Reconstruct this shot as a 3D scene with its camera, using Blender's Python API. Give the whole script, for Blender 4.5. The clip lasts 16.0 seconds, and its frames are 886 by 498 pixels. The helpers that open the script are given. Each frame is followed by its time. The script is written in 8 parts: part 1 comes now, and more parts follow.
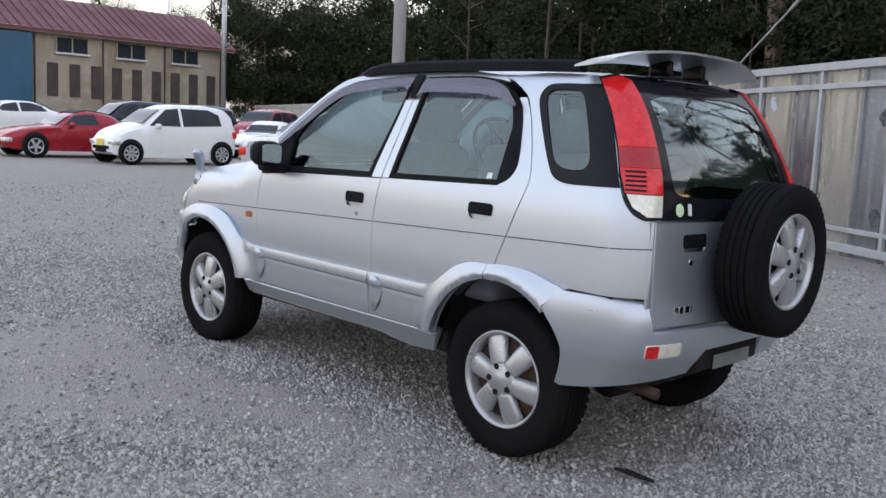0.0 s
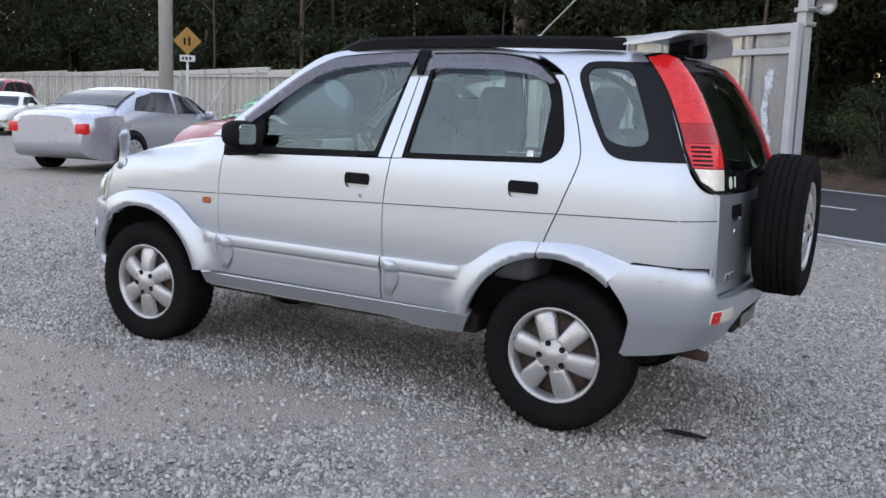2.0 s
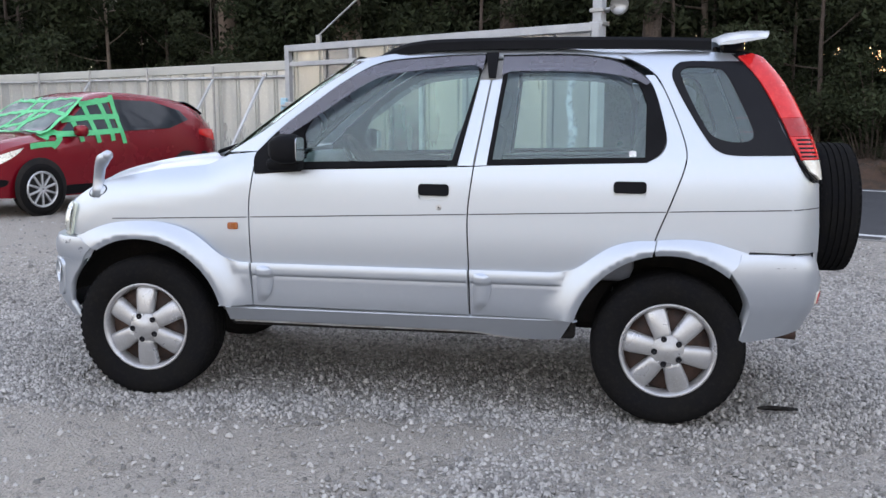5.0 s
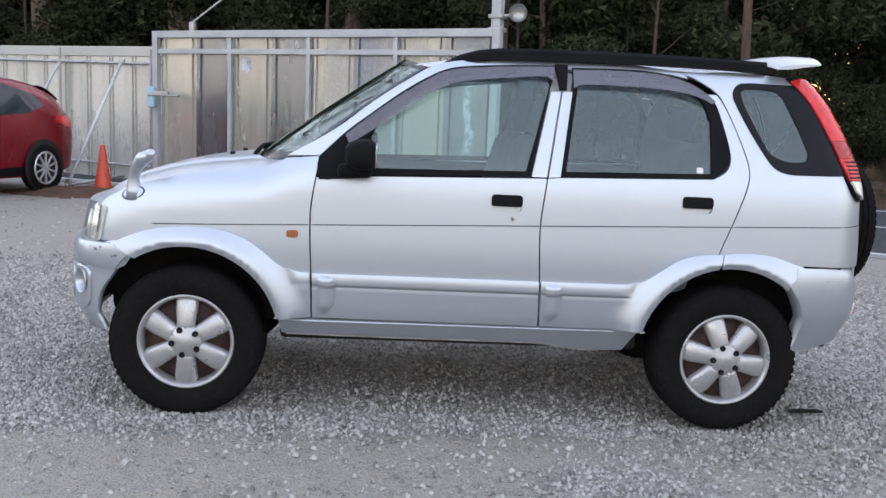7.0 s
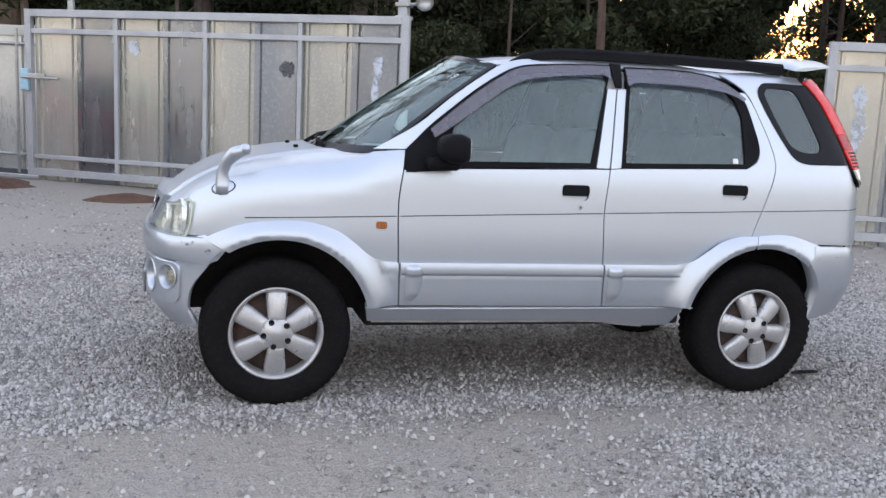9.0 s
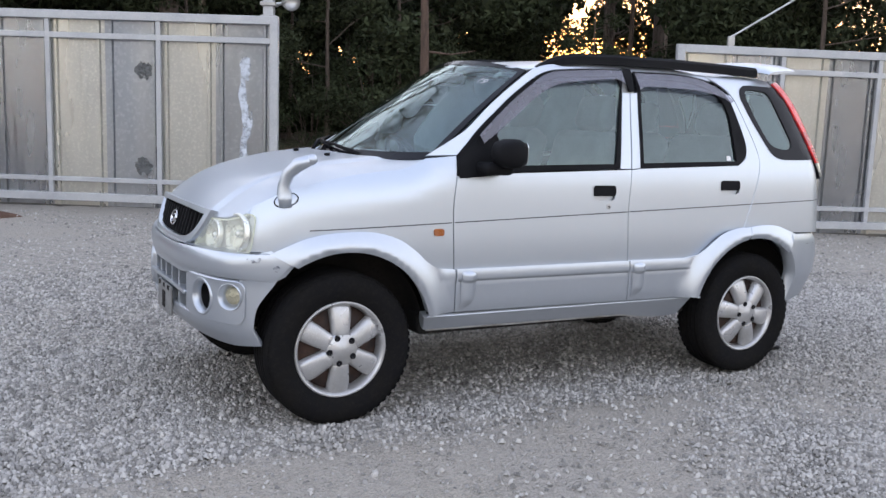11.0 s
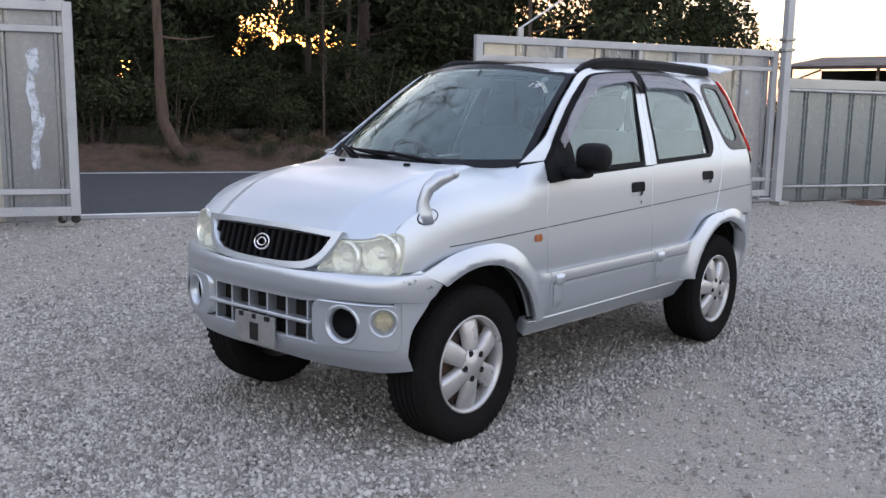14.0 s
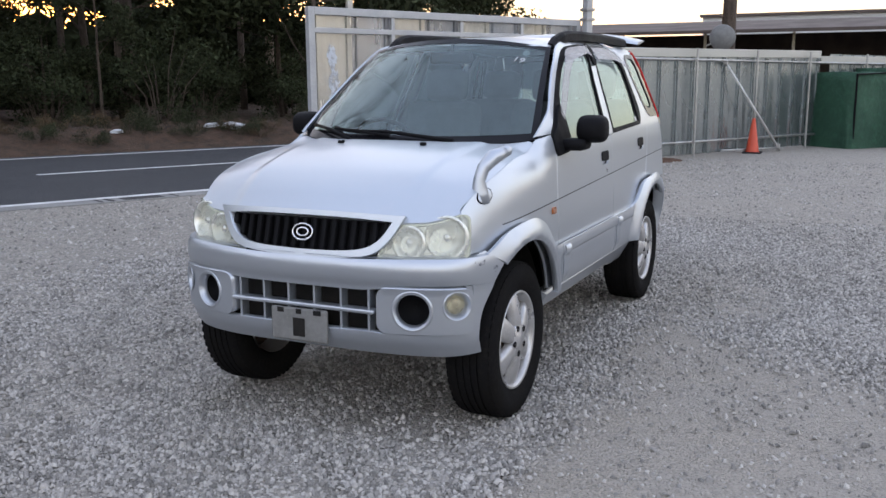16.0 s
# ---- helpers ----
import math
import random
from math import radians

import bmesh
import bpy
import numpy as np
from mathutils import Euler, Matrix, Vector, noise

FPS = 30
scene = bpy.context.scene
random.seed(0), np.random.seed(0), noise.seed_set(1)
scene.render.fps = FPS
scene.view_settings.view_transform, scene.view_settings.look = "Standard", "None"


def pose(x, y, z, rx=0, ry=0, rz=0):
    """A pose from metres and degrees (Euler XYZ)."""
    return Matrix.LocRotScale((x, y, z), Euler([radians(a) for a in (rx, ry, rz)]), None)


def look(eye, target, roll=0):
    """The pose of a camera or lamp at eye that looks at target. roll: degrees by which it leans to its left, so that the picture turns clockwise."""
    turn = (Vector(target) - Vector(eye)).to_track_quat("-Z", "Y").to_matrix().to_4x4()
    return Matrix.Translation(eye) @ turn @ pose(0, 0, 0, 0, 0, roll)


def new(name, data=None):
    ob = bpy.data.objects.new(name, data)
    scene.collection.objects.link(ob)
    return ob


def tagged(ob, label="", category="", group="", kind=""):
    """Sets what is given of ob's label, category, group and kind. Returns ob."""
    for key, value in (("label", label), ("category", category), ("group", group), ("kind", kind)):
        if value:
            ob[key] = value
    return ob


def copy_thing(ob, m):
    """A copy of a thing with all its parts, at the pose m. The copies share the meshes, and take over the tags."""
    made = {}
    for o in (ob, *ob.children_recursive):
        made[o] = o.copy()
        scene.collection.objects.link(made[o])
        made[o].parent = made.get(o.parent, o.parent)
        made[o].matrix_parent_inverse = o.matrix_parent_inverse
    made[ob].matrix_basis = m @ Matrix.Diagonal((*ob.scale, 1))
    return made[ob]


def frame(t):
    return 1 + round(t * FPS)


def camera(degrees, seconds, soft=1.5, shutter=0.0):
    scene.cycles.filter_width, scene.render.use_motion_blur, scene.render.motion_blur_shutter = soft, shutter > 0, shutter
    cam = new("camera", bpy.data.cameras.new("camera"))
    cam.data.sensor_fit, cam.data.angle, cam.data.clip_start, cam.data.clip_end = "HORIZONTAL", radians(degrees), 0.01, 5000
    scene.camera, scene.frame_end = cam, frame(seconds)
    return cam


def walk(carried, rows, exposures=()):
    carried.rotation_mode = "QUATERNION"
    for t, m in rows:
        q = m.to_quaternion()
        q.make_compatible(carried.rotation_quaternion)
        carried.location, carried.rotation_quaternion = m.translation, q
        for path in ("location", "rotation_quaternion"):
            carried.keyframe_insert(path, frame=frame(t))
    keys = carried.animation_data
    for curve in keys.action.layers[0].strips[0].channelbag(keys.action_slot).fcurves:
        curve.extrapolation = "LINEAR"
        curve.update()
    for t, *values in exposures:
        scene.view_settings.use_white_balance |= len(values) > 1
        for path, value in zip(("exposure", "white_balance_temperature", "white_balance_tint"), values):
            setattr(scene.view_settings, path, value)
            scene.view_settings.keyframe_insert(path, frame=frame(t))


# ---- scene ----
cam = camera(51.6, 16.0)
PATH = [
    (0, (-3.725, 3.555, 1.362), (-2.311, 2.163, 1.11), 2.6),
    (0.5, (-3.495, 3.805, 1.375), (-2.215, 2.295, 1.085), 2.4),
    (1, (-3.188, 3.924, 1.353), (-1.977, 2.363, 1.043), 1.0),
    (1.5, (-2.912, 4.101, 1.365), (-1.85, 2.434, 1.061), 2.1),
    (2, (-2.622, 4.289, 1.356), (-1.673, 2.554, 1.058), 2.0),
    (2.5, (-2.296, 4.35, 1.373), (-1.481, 2.543, 1.111), 1.5),
    (3, (-2.003, 4.483, 1.351), (-1.336, 2.621, 1.052), 2.0),
    (3.5, (-1.692, 4.549, 1.343), (-1.124, 2.652, 1.068), 0.8),
    (4, (-1.405, 4.562, 1.367), (-0.921, 2.635, 1.137), 0.9),
    (4.5, (-1.104, 4.686, 1.372), (-0.785, 2.728, 1.119), 0.8),
    (5, (-0.822, 4.698, 1.355), (-0.529, 2.741, 1.066), -0.1),
    (5.2, (-0.694, 4.672, 1.368), (-0.438, 2.712, 1.065), 0.3),
    (7.3, (0.561, 4.671, 1.4), (0.362, 2.702, 1.109), 0.9),
    (7.4, (0.624, 4.688, 1.403), (0.415, 2.721, 1.112), 0.4),
    (7.5, (0.68, 4.712, 1.397), (0.471, 2.742, 1.118), 1.2),
    (8, (0.983, 4.679, 1.359), (0.706, 2.72, 1.065), 1.3),
    (8.5, (1.272, 4.655, 1.365), (0.834, 2.721, 1.106), 3.1),
    (9, (1.567, 4.696, 1.399), (1.039, 2.792, 1.088), 2.7),
    (9.2, (1.69, 4.659, 1.38), (1.145, 2.762, 1.059), 1.8),
    (11.3, (2.904, 4.156, 1.386), (1.877, 2.468, 1.075), 1.9),
    (11.5, (3.043, 4.098, 1.398), (1.983, 2.434, 1.069), 1.6),
    (12, (3.284, 3.907, 1.412), (2.121, 2.317, 1.066), 0.3),
    (12.5, (3.518, 3.67, 1.432), (2.247, 2.161, 1.106), 1.1),
    (13, (3.803, 3.489, 1.468), (2.452, 2.055, 1.13), 0.6),
    (13.5, (3.946, 3.235, 1.45), (2.544, 1.847, 1.123), -0.7),
    (14, (4.141, 3.011, 1.454), (2.632, 1.737, 1.136), 0.9),
    (14.5, (4.363, 2.793, 1.465), (2.806, 1.591, 1.104), 0.6),
    (15, (4.466, 2.498, 1.464), (2.836, 1.391, 1.123), -0.2),
    (15.5, (4.624, 2.236, 1.484), (2.893, 1.305, 1.115), -0.7),
    (16, (4.738, 1.996, 1.476), (2.956, 1.17, 1.099), -0.4),
]
walk(cam, [(t, look(eye, target, roll)) for t, eye, target, roll in PATH],
     exposures=[(0.0, 2.72), (1.0, 2.74), (2.0, 2.92), (2.5, 2.86), (3.5, 3.06), (8.0, 3.03), (9.0, 3.03), (11.5, 3.04), (12.0, 3.14), (12.5, 3.13), (13.5, 2.87), (15.0, 2.82), (16.0, 2.77)])
# ---- light ----
SUN_AZ = radians(230)      # compass of the low sun, from +x towards +y
SUN_EL = radians(1.0)
world = bpy.data.worlds.new("evening_sky")
scene.world = world
world.use_nodes = True
wn = world.node_tree.nodes
wn.clear()
w_out = wn.new("ShaderNodeOutputWorld")
w_bg = wn.new("ShaderNodeBackground")
w_sky = wn.new("ShaderNodeTexSky")
w_sky.sky_type = "NISHITA"
w_sky.sun_disc = False
w_sky.sun_elevation = SUN_EL
w_sky.sun_rotation = radians(90) - SUN_AZ
w_sky.air_density, w_sky.dust_density, w_sky.ozone_density = 1.0, 1.6, 1.2
w_bg.inputs[1].default_value = 0.15
w_mix = wn.new("ShaderNodeMix")          # thin high cloud over the clear sky
w_mix.data_type = "RGBA"
w_dir = wn.new("ShaderNodeTexCoord")     # the cloud sheet ends above a clear strip of horizon
w_sep = wn.new("ShaderNodeSeparateXYZ")
w_cover = wn.new("ShaderNodeMapRange")
w_cover.interpolation_type = "SMOOTHSTEP"
w_cover.inputs[1].default_value, w_cover.inputs[2].default_value = 0.02, 0.30
w_cover.inputs[3].default_value, w_cover.inputs[4].default_value = 0.26, 0.64
world.node_tree.links.new(w_dir.outputs["Generated"], w_sep.inputs[0])
world.node_tree.links.new(w_sep.outputs[2], w_cover.inputs[0])
world.node_tree.links.new(w_cover.outputs[0], w_mix.inputs[0])
w_rise = wn.new("ShaderNodeMapRange")    # at dusk the sheet is paler low down and deeper overhead
w_rise.inputs[1].default_value, w_rise.inputs[2].default_value = 0.05, 0.85
w_sheet = wn.new("ShaderNodeMix")
w_sheet.data_type = "RGBA"
w_sheet.inputs[6].default_value, w_sheet.inputs[7].default_value = (2.93, 2.90, 3.17, 1), (1.36, 1.54, 2.09, 1)
world.node_tree.links.new(w_sep.outputs[2], w_rise.inputs[0])
world.node_tree.links.new(w_rise.outputs[0], w_sheet.inputs[0])
world.node_tree.links.new(w_sheet.outputs[2], w_mix.inputs[7])
world.node_tree.links.new(w_sky.outputs[0], w_mix.inputs[6])
world.node_tree.links.new(w_mix.outputs[2], w_bg.inputs[0])
world.node_tree.links.new(w_bg.outputs[0], w_out.inputs[0])

sun = new("sun", bpy.data.lights.new("sun", "SUN"))
sun.data.energy, sun.data.angle, sun.data.color = 0.5, radians(10), (1.0, 0.70, 0.42)
sun.matrix_world = look((0, 0, 30), Vector((0, 0, 30)) - Vector((math.cos(SUN_AZ) * math.cos(SUN_EL), math.sin(SUN_AZ) * math.cos(SUN_EL), math.sin(SUN_EL))))


# ---- materials ----
def mix_rgb(nt, fac, a, b):
    m = nt.nodes.new("ShaderNodeMix")
    m.data_type = "RGBA"
    nt.links.new(fac, m.inputs[0])
    for value, socket in ((a, m.inputs[6]), (b, m.inputs[7])):
        if isinstance(value, tuple):
            socket.default_value = (*value, 1)
        else:
            nt.links.new(value, socket)
    return m.outputs[2]


def noise_fac(nt, scale, detail=4, lo=0.35, hi=0.65, stretch=None, rough=0.55):
    co = nt.nodes.new("ShaderNodeTexCoord")
    n = nt.nodes.new("ShaderNodeTexNoise")
    n.inputs["Scale"].default_value, n.inputs["Detail"].default_value, n.inputs["Roughness"].default_value = scale, detail, rough
    src = co.outputs["Object"]
    if stretch:
        mp = nt.nodes.new("ShaderNodeMapping")
        mp.inputs["Scale"].default_value = stretch
        nt.links.new(src, mp.inputs[0])
        src = mp.outputs[0]
    nt.links.new(src, n.inputs["Vector"])
    r = nt.nodes.new("ShaderNodeMapRange")
    r.inputs[1].default_value, r.inputs[2].default_value = lo, hi
    nt.links.new(n.outputs[0], r.inputs[0])
    return r.outputs[0]


def surface(name, base, rough=0.6, metal=0.0, other=None, scale=3.0, fine=None, fine_scale=60.0, bump=0.0, bump_scale=80.0,
            coat=0.0, coat_rough=0.06, stretch=None, rough_var=0.08, island=0.0, spec=0.5, lo=0.35, hi=0.65):
    """A painted, metal, rubber or stone surface: two scales of colour change, varied gloss, fine relief."""
    m = bpy.data.materials.new(name)
    m.use_nodes = True
    nt = m.node_tree
    b = nt.nodes["Principled BSDF"]
    other = other or tuple(min(1, c * 0.82) for c in base)
    fine = fine or tuple(min(1, c * 1.12) for c in base)
    fac = noise_fac(nt, scale, 5, lo, hi, stretch)
    col = mix_rgb(nt, fac, base, other)
    f2 = noise_fac(nt, fine_scale, 3, 0.5, 0.8)
    col = mix_rgb(nt, f2, col, fine)
    if island:
        info = nt.nodes.new("ShaderNodeObjectInfo")
        geo = nt.nodes.new("ShaderNodeNewGeometry")
        add = nt.nodes.new("ShaderNodeMath")
        add.operation = "ADD"
        nt.links.new(info.outputs["Random"], add.inputs[0])
        nt.links.new(geo.outputs["Random Per Island"], add.inputs[1])
        fr = nt.nodes.new("ShaderNodeMath")
        fr.operation = "FRACT"
        nt.links.new(add.outputs[0], fr.inputs[0])
        hsv = nt.nodes.new("ShaderNodeHueSaturation")
        mr = nt.nodes.new("ShaderNodeMapRange")
        mr.inputs[3].default_value, mr.inputs[4].default_value = 1 - island, 1 + island
        nt.links.new(fr.outputs[0], mr.inputs[0])
        nt.links.new(mr.outputs[0], hsv.inputs["Value"])
        nt.links.new(col, hsv.inputs["Color"])
        col = hsv.outputs[0]
    nt.links.new(col, b.inputs["Base Color"])
    rr = nt.nodes.new("ShaderNodeMapRange")
    rr.inputs[3].default_value, rr.inputs[4].default_value = max(0.02, rough - rough_var), min(1, rough + rough_var)
    nt.links.new(fac, rr.inputs[0])
    nt.links.new(rr.outputs[0], b.inputs["Roughness"])
    b.inputs["Metallic"].default_value = metal
    b.inputs["Specular IOR Level"].default_value = spec
    b.inputs["Coat Weight"].default_value = coat
    b.inputs["Coat Roughness"].default_value = coat_rough
    if bump:
        bf = noise_fac(nt, bump_scale, 4, 0.2, 0.8)
        bn = nt.nodes.new("ShaderNodeBump")
        bn.inputs["Strength"].default_value, bn.inputs["Distance"].default_value = 1.0, bump
        nt.links.new(bf, bn.inputs["Height"])
        nt.links.new(bn.outputs[0], b.inputs["Normal"])
    return m


def glass(name, tint, rough=0.0, ior=1.95):
    """Window glass: a thin pane that lets tinted light straight through and mirrors by its Fresnel gloss."""
    m = bpy.data.materials.new(name)
    m.use_nodes = True
    nt = m.node_tree
    nt.nodes.clear()
    out = nt.nodes.new("ShaderNodeOutputMaterial")
    tr = nt.nodes.new("ShaderNodeBsdfTransparent")
    tr.inputs[0].default_value = (*tint, 1)
    gl = nt.nodes.new("ShaderNodeBsdfGlossy")
    gl.inputs["Roughness"].default_value = rough
    gl.inputs["Color"].default_value = (0.86, 1.0, 0.98, 1)
    fr = nt.nodes.new("ShaderNodeFresnel")
    fr.inputs[0].default_value = ior
    mx = nt.nodes.new("ShaderNodeMixShader")
    nt.links.new(fr.outputs[0], mx.inputs[0])
    nt.links.new(tr.outputs[0], mx.inputs[1])
    nt.links.new(gl.outputs[0], mx.inputs[2])
    nt.links.new(mx.outputs[0], out.inputs[0])
    return m


def hazed(name, tint, haze, amount, rough=0.12):
    """Aged or smoked plastic: partly clear, partly milky, with a gloss."""
    m = bpy.data.materials.new(name)
    m.use_nodes = True
    nt = m.node_tree
    b = nt.nodes["Principled BSDF"]
    fac = noise_fac(nt, 7.0, 4, 0.3, 0.7)
    nt.links.new(mix_rgb(nt, fac, haze, tuple(c * 0.85 for c in haze)), b.inputs["Base Color"])
    b.inputs["Roughness"].default_value = rough
    b.inputs["Coat Weight"].default_value = 0.5
    tr = nt.nodes.new("ShaderNodeBsdfTransparent")
    tr.inputs[0].default_value = (*tint, 1)
    mx = nt.nodes.new("ShaderNodeMixShader")
    mx.inputs[0].default_value = amount
    nt.links.new(tr.outputs[0], mx.inputs[1])
    nt.links.new(b.outputs[0], mx.inputs[2])
    nt.links.new(mx.outputs[0], nt.nodes["Material Output"].inputs[0])
    return m


def speckle(m, scale, dark, light, depth):
    """Adds a grain of small stones to a ground material."""
    nt = m.node_tree
    b = nt.nodes["Principled BSDF"]
    co = nt.nodes.new("ShaderNodeTexCoord")
    hsv = nt.nodes.new("ShaderNodeHueSaturation")
    value = None
    for k, sc in enumerate((scale, scale * 0.45)):
        v = nt.nodes.new("ShaderNodeTexVoronoi")
        v.inputs["Scale"].default_value = sc
        nt.links.new(co.outputs["Object"], v.inputs["Vector"])
        sep = nt.nodes.new("ShaderNodeSeparateColor")
        nt.links.new(v.outputs["Color"], sep.inputs[0])
        r = nt.nodes.new("ShaderNodeMapRange")
        r.inputs[3].default_value, r.inputs[4].default_value = dark, light
        nt.links.new(sep.outputs[0], r.inputs[0])
        if value is None:
            value, dist = r.outputs[0], v.outputs["Distance"]
        else:
            mul = nt.nodes.new("ShaderNodeMath")
            mul.operation = "MULTIPLY"
            nt.links.new(value, mul.inputs[0])
            nt.links.new(r.outputs[0], mul.inputs[1])
            value = mul.outputs[0]
    nt.links.new(value, hsv.inputs["Value"])
    nt.links.new(b.inputs["Base Color"].links[0].from_socket, hsv.inputs["Color"])
    nt.links.new(hsv.outputs[0], b.inputs["Base Color"])
    bn = nt.nodes.new("ShaderNodeBump")
    bn.invert = True
    bn.inputs["Strength"].default_value, bn.inputs["Distance"].default_value = 1.0, depth
    nt.links.new(dist, bn.inputs["Height"])
    old = b.inputs["Normal"].links
    if old:
        nt.links.new(old[0].from_socket, bn.inputs["Normal"])
    nt.links.new(bn.outputs[0], b.inputs["Normal"])


def wavy(m, scale, stretch, depth):
    """Lets a thin sheet bow a little, so that what it mirrors runs in streaks."""
    nt = m.node_tree
    b = nt.nodes["Principled BSDF"]
    bn = nt.nodes.new("ShaderNodeBump")
    bn.inputs["Strength"].default_value, bn.inputs["Distance"].default_value = 1.0, depth
    nt.links.new(noise_fac(nt, scale, 2, 0.1, 0.9, stretch, 0.4), bn.inputs["Height"])
    nt.links.new(bn.outputs[0], b.inputs["Normal"])


def smear(name, colour, scale, lo, hi):
    """A thin uneven film of dirt or filler that breaks up towards its edge."""
    m = bpy.data.materials.new(name)
    m.use_nodes = True
    nt = m.node_tree
    b = nt.nodes["Principled BSDF"]
    nt.links.new(mix_rgb(nt, noise_fac(nt, 40, 3), colour, tuple(c * 0.8 for c in colour)), b.inputs["Base Color"])
    b.inputs["Roughness"].default_value = 0.6
    tr = nt.nodes.new("ShaderNodeBsdfTransparent")
    mx = nt.nodes.new("ShaderNodeMixShader")
    nt.links.new(noise_fac(nt, scale, 5, lo, hi, None, 0.65), mx.inputs[0])
    nt.links.new(tr.outputs[0], mx.inputs[1])
    nt.links.new(b.outputs[0], mx.inputs[2])
    nt.links.new(mx.outputs[0], nt.nodes["Material Output"].inputs[0])
    return m


M = {}
M["gravel"] = surface("gravel_ground", (0.305, 0.280, 0.244), 0.9, other=(0.330, 0.302, 0.262), scale=0.35, fine=(0.225, 0.214, 0.198), fine_scale=60, bump=0.010, bump_scale=70, rough_var=0.05)
speckle(M["gravel"], 78.0, 0.70, 1.26, 0.009)


def crust(m):
    """Lays the hard beige crust over the stony ground where it is packed."""
    nt = m.node_tree
    b = nt.nodes["Principled BSDF"]
    at = nt.nodes.new("ShaderNodeAttribute")
    at.attribute_name = "packed"
    grit = mix_rgb(nt, noise_fac(nt, 90, 4, 0.42, 0.60), (0.372, 0.333, 0.280), (0.268, 0.242, 0.206))
    grit = mix_rgb(nt, noise_fac(nt, 2.2, 4, 0.35, 0.65), grit, (0.330, 0.300, 0.260))
    brk = nt.nodes.new("ShaderNodeMath")
    brk.operation = "MULTIPLY_ADD"
    nt.links.new(noise_fac(nt, 14, 5, 0.3, 0.7), brk.inputs[0])
    brk.inputs[1].default_value = 0.7
    brk.inputs[2].default_value = -0.45
    add = nt.nodes.new("ShaderNodeMath")
    add.use_clamp = True
    nt.links.new(at.outputs["Fac"], add.inputs[0])
    nt.links.new(brk.outputs[0], add.inputs[1])
    nt.links.new(mix_rgb(nt, add.outputs[0], b.inputs["Base Color"].links[0].from_socket, grit), b.inputs["Base Color"])


crust(M["gravel"])
M["stone"] = surface("gravel_stones", (0.330, 0.312, 0.288), 0.85, other=(0.292, 0.272, 0.244), scale=0.4, fine=(0.36, 0.342, 0.318), fine_scale=120, island=0.54, bump=0.002, bump_scale=220)
M["asphalt"] = surface("asphalt", (0.0306, 0.0313, 0.034), 0.85, other=(0.0408, 0.0408, 0.0428), scale=0.8, fine=(0.0612, 0.0612, 0.0612), fine_scale=160, bump=0.004, bump_scale=180)
M["line"] = surface("road_line_paint", (0.72, 0.72, 0.70), 0.7, other=(0.5, 0.5, 0.49), scale=5, fine=(0.35, 0.35, 0.35), fine_scale=90)
M["concrete"] = surface("old_concrete", (0.245, 0.238, 0.224), 0.85, other=(0.184, 0.18, 0.17), scale=2.2, fine_scale=70, bump=0.004, bump_scale=60)
M["pole"] = surface("pale_pole_concrete", (0.37, 0.355, 0.33), 0.8, other=(0.30, 0.29, 0.27), scale=3, fine_scale=60, stretch=(1, 1, 0.3), bump=0.002, bump_scale=60)
M["litter"] = surface("leaf_litter", (0.070, 0.038, 0.022), 0.95, other=(0.034, 0.024, 0.016), scale=3.5, fine=(0.150, 0.082, 0.038), fine_scale=26, bump=0.03, bump_scale=22)
M["galv"] = surface("galvanised_sheet", (0.51, 0.53, 0.55), 0.32, 0.85, other=(0.41, 0.43, 0.46), scale=1.6, fine_scale=25, stretch=(1, 1, 0.2), island=0.14, rough_var=0.12)
wavy(M["galv"], 7.0, (1, 1, 0.10), 0.012)
M["ivory"] = surface("ivory_sheet", (0.72, 0.705, 0.64), 0.28, 0.6, other=(0.60, 0.59, 0.545), scale=1.4, fine_scale=30, stretch=(1, 1, 0.2), island=0.08)
wavy(M["ivory"], 7.0, (1, 1, 0.10), 0.012)
M["gate"] = surface("grey_gate_paint", (0.408, 0.415, 0.422), 0.5, 0.2, other=(0.34, 0.347, 0.36), scale=3, fine_scale=60)
M["pipe"] = surface("galvanised_pipe", (0.422, 0.422, 0.415), 0.42, 0.7, other=(0.326, 0.32, 0.306), scale=6)
M["bark"] = surface("bark", (0.0884, 0.0646, 0.0476), 0.95, other=(0.0476, 0.034, 0.0272), scale=5, fine=(0.136, 0.109, 0.0816), fine_scale=30, bump=0.02, bump_scale=18, stretch=(3, 3, 0.5))
M["bark_pale"] = surface("pale_bark", (0.26, 0.205, 0.155), 0.95, other=(0.116, 0.0884, 0.068), scale=4, fine_scale=30, bump=0.015, bump_scale=20, stretch=(3, 3, 0.5))
M["bark_red"] = surface("reddish_bark", (0.105, 0.066, 0.046), 0.95, other=(0.062, 0.042, 0.032), scale=5, fine_scale=30, bump=0.015, bump_scale=20, stretch=(3, 3, 0.5))
M["bark_tan"] = surface("tan_bark", (0.20, 0.145, 0.105), 0.95, other=(0.12, 0.088, 0.065), scale=4, fine_scale=30, bump=0.015, bump_scale=20, stretch=(3, 3, 0.5))
M["leaf"] = surface("evergreen_leaves", (0.036, 0.046, 0.023), 0.8, spec=0.08, other=(0.027, 0.031, 0.017), scale=0.8, fine=(0.055, 0.056, 0.028), fine_scale=9, island=0.5)
M["leaf_dry"] = surface("dry_brush", (0.109, 0.068, 0.034), 0.9, other=(0.0612, 0.0476, 0.0238), scale=1.2, fine_scale=12, island=0.4)


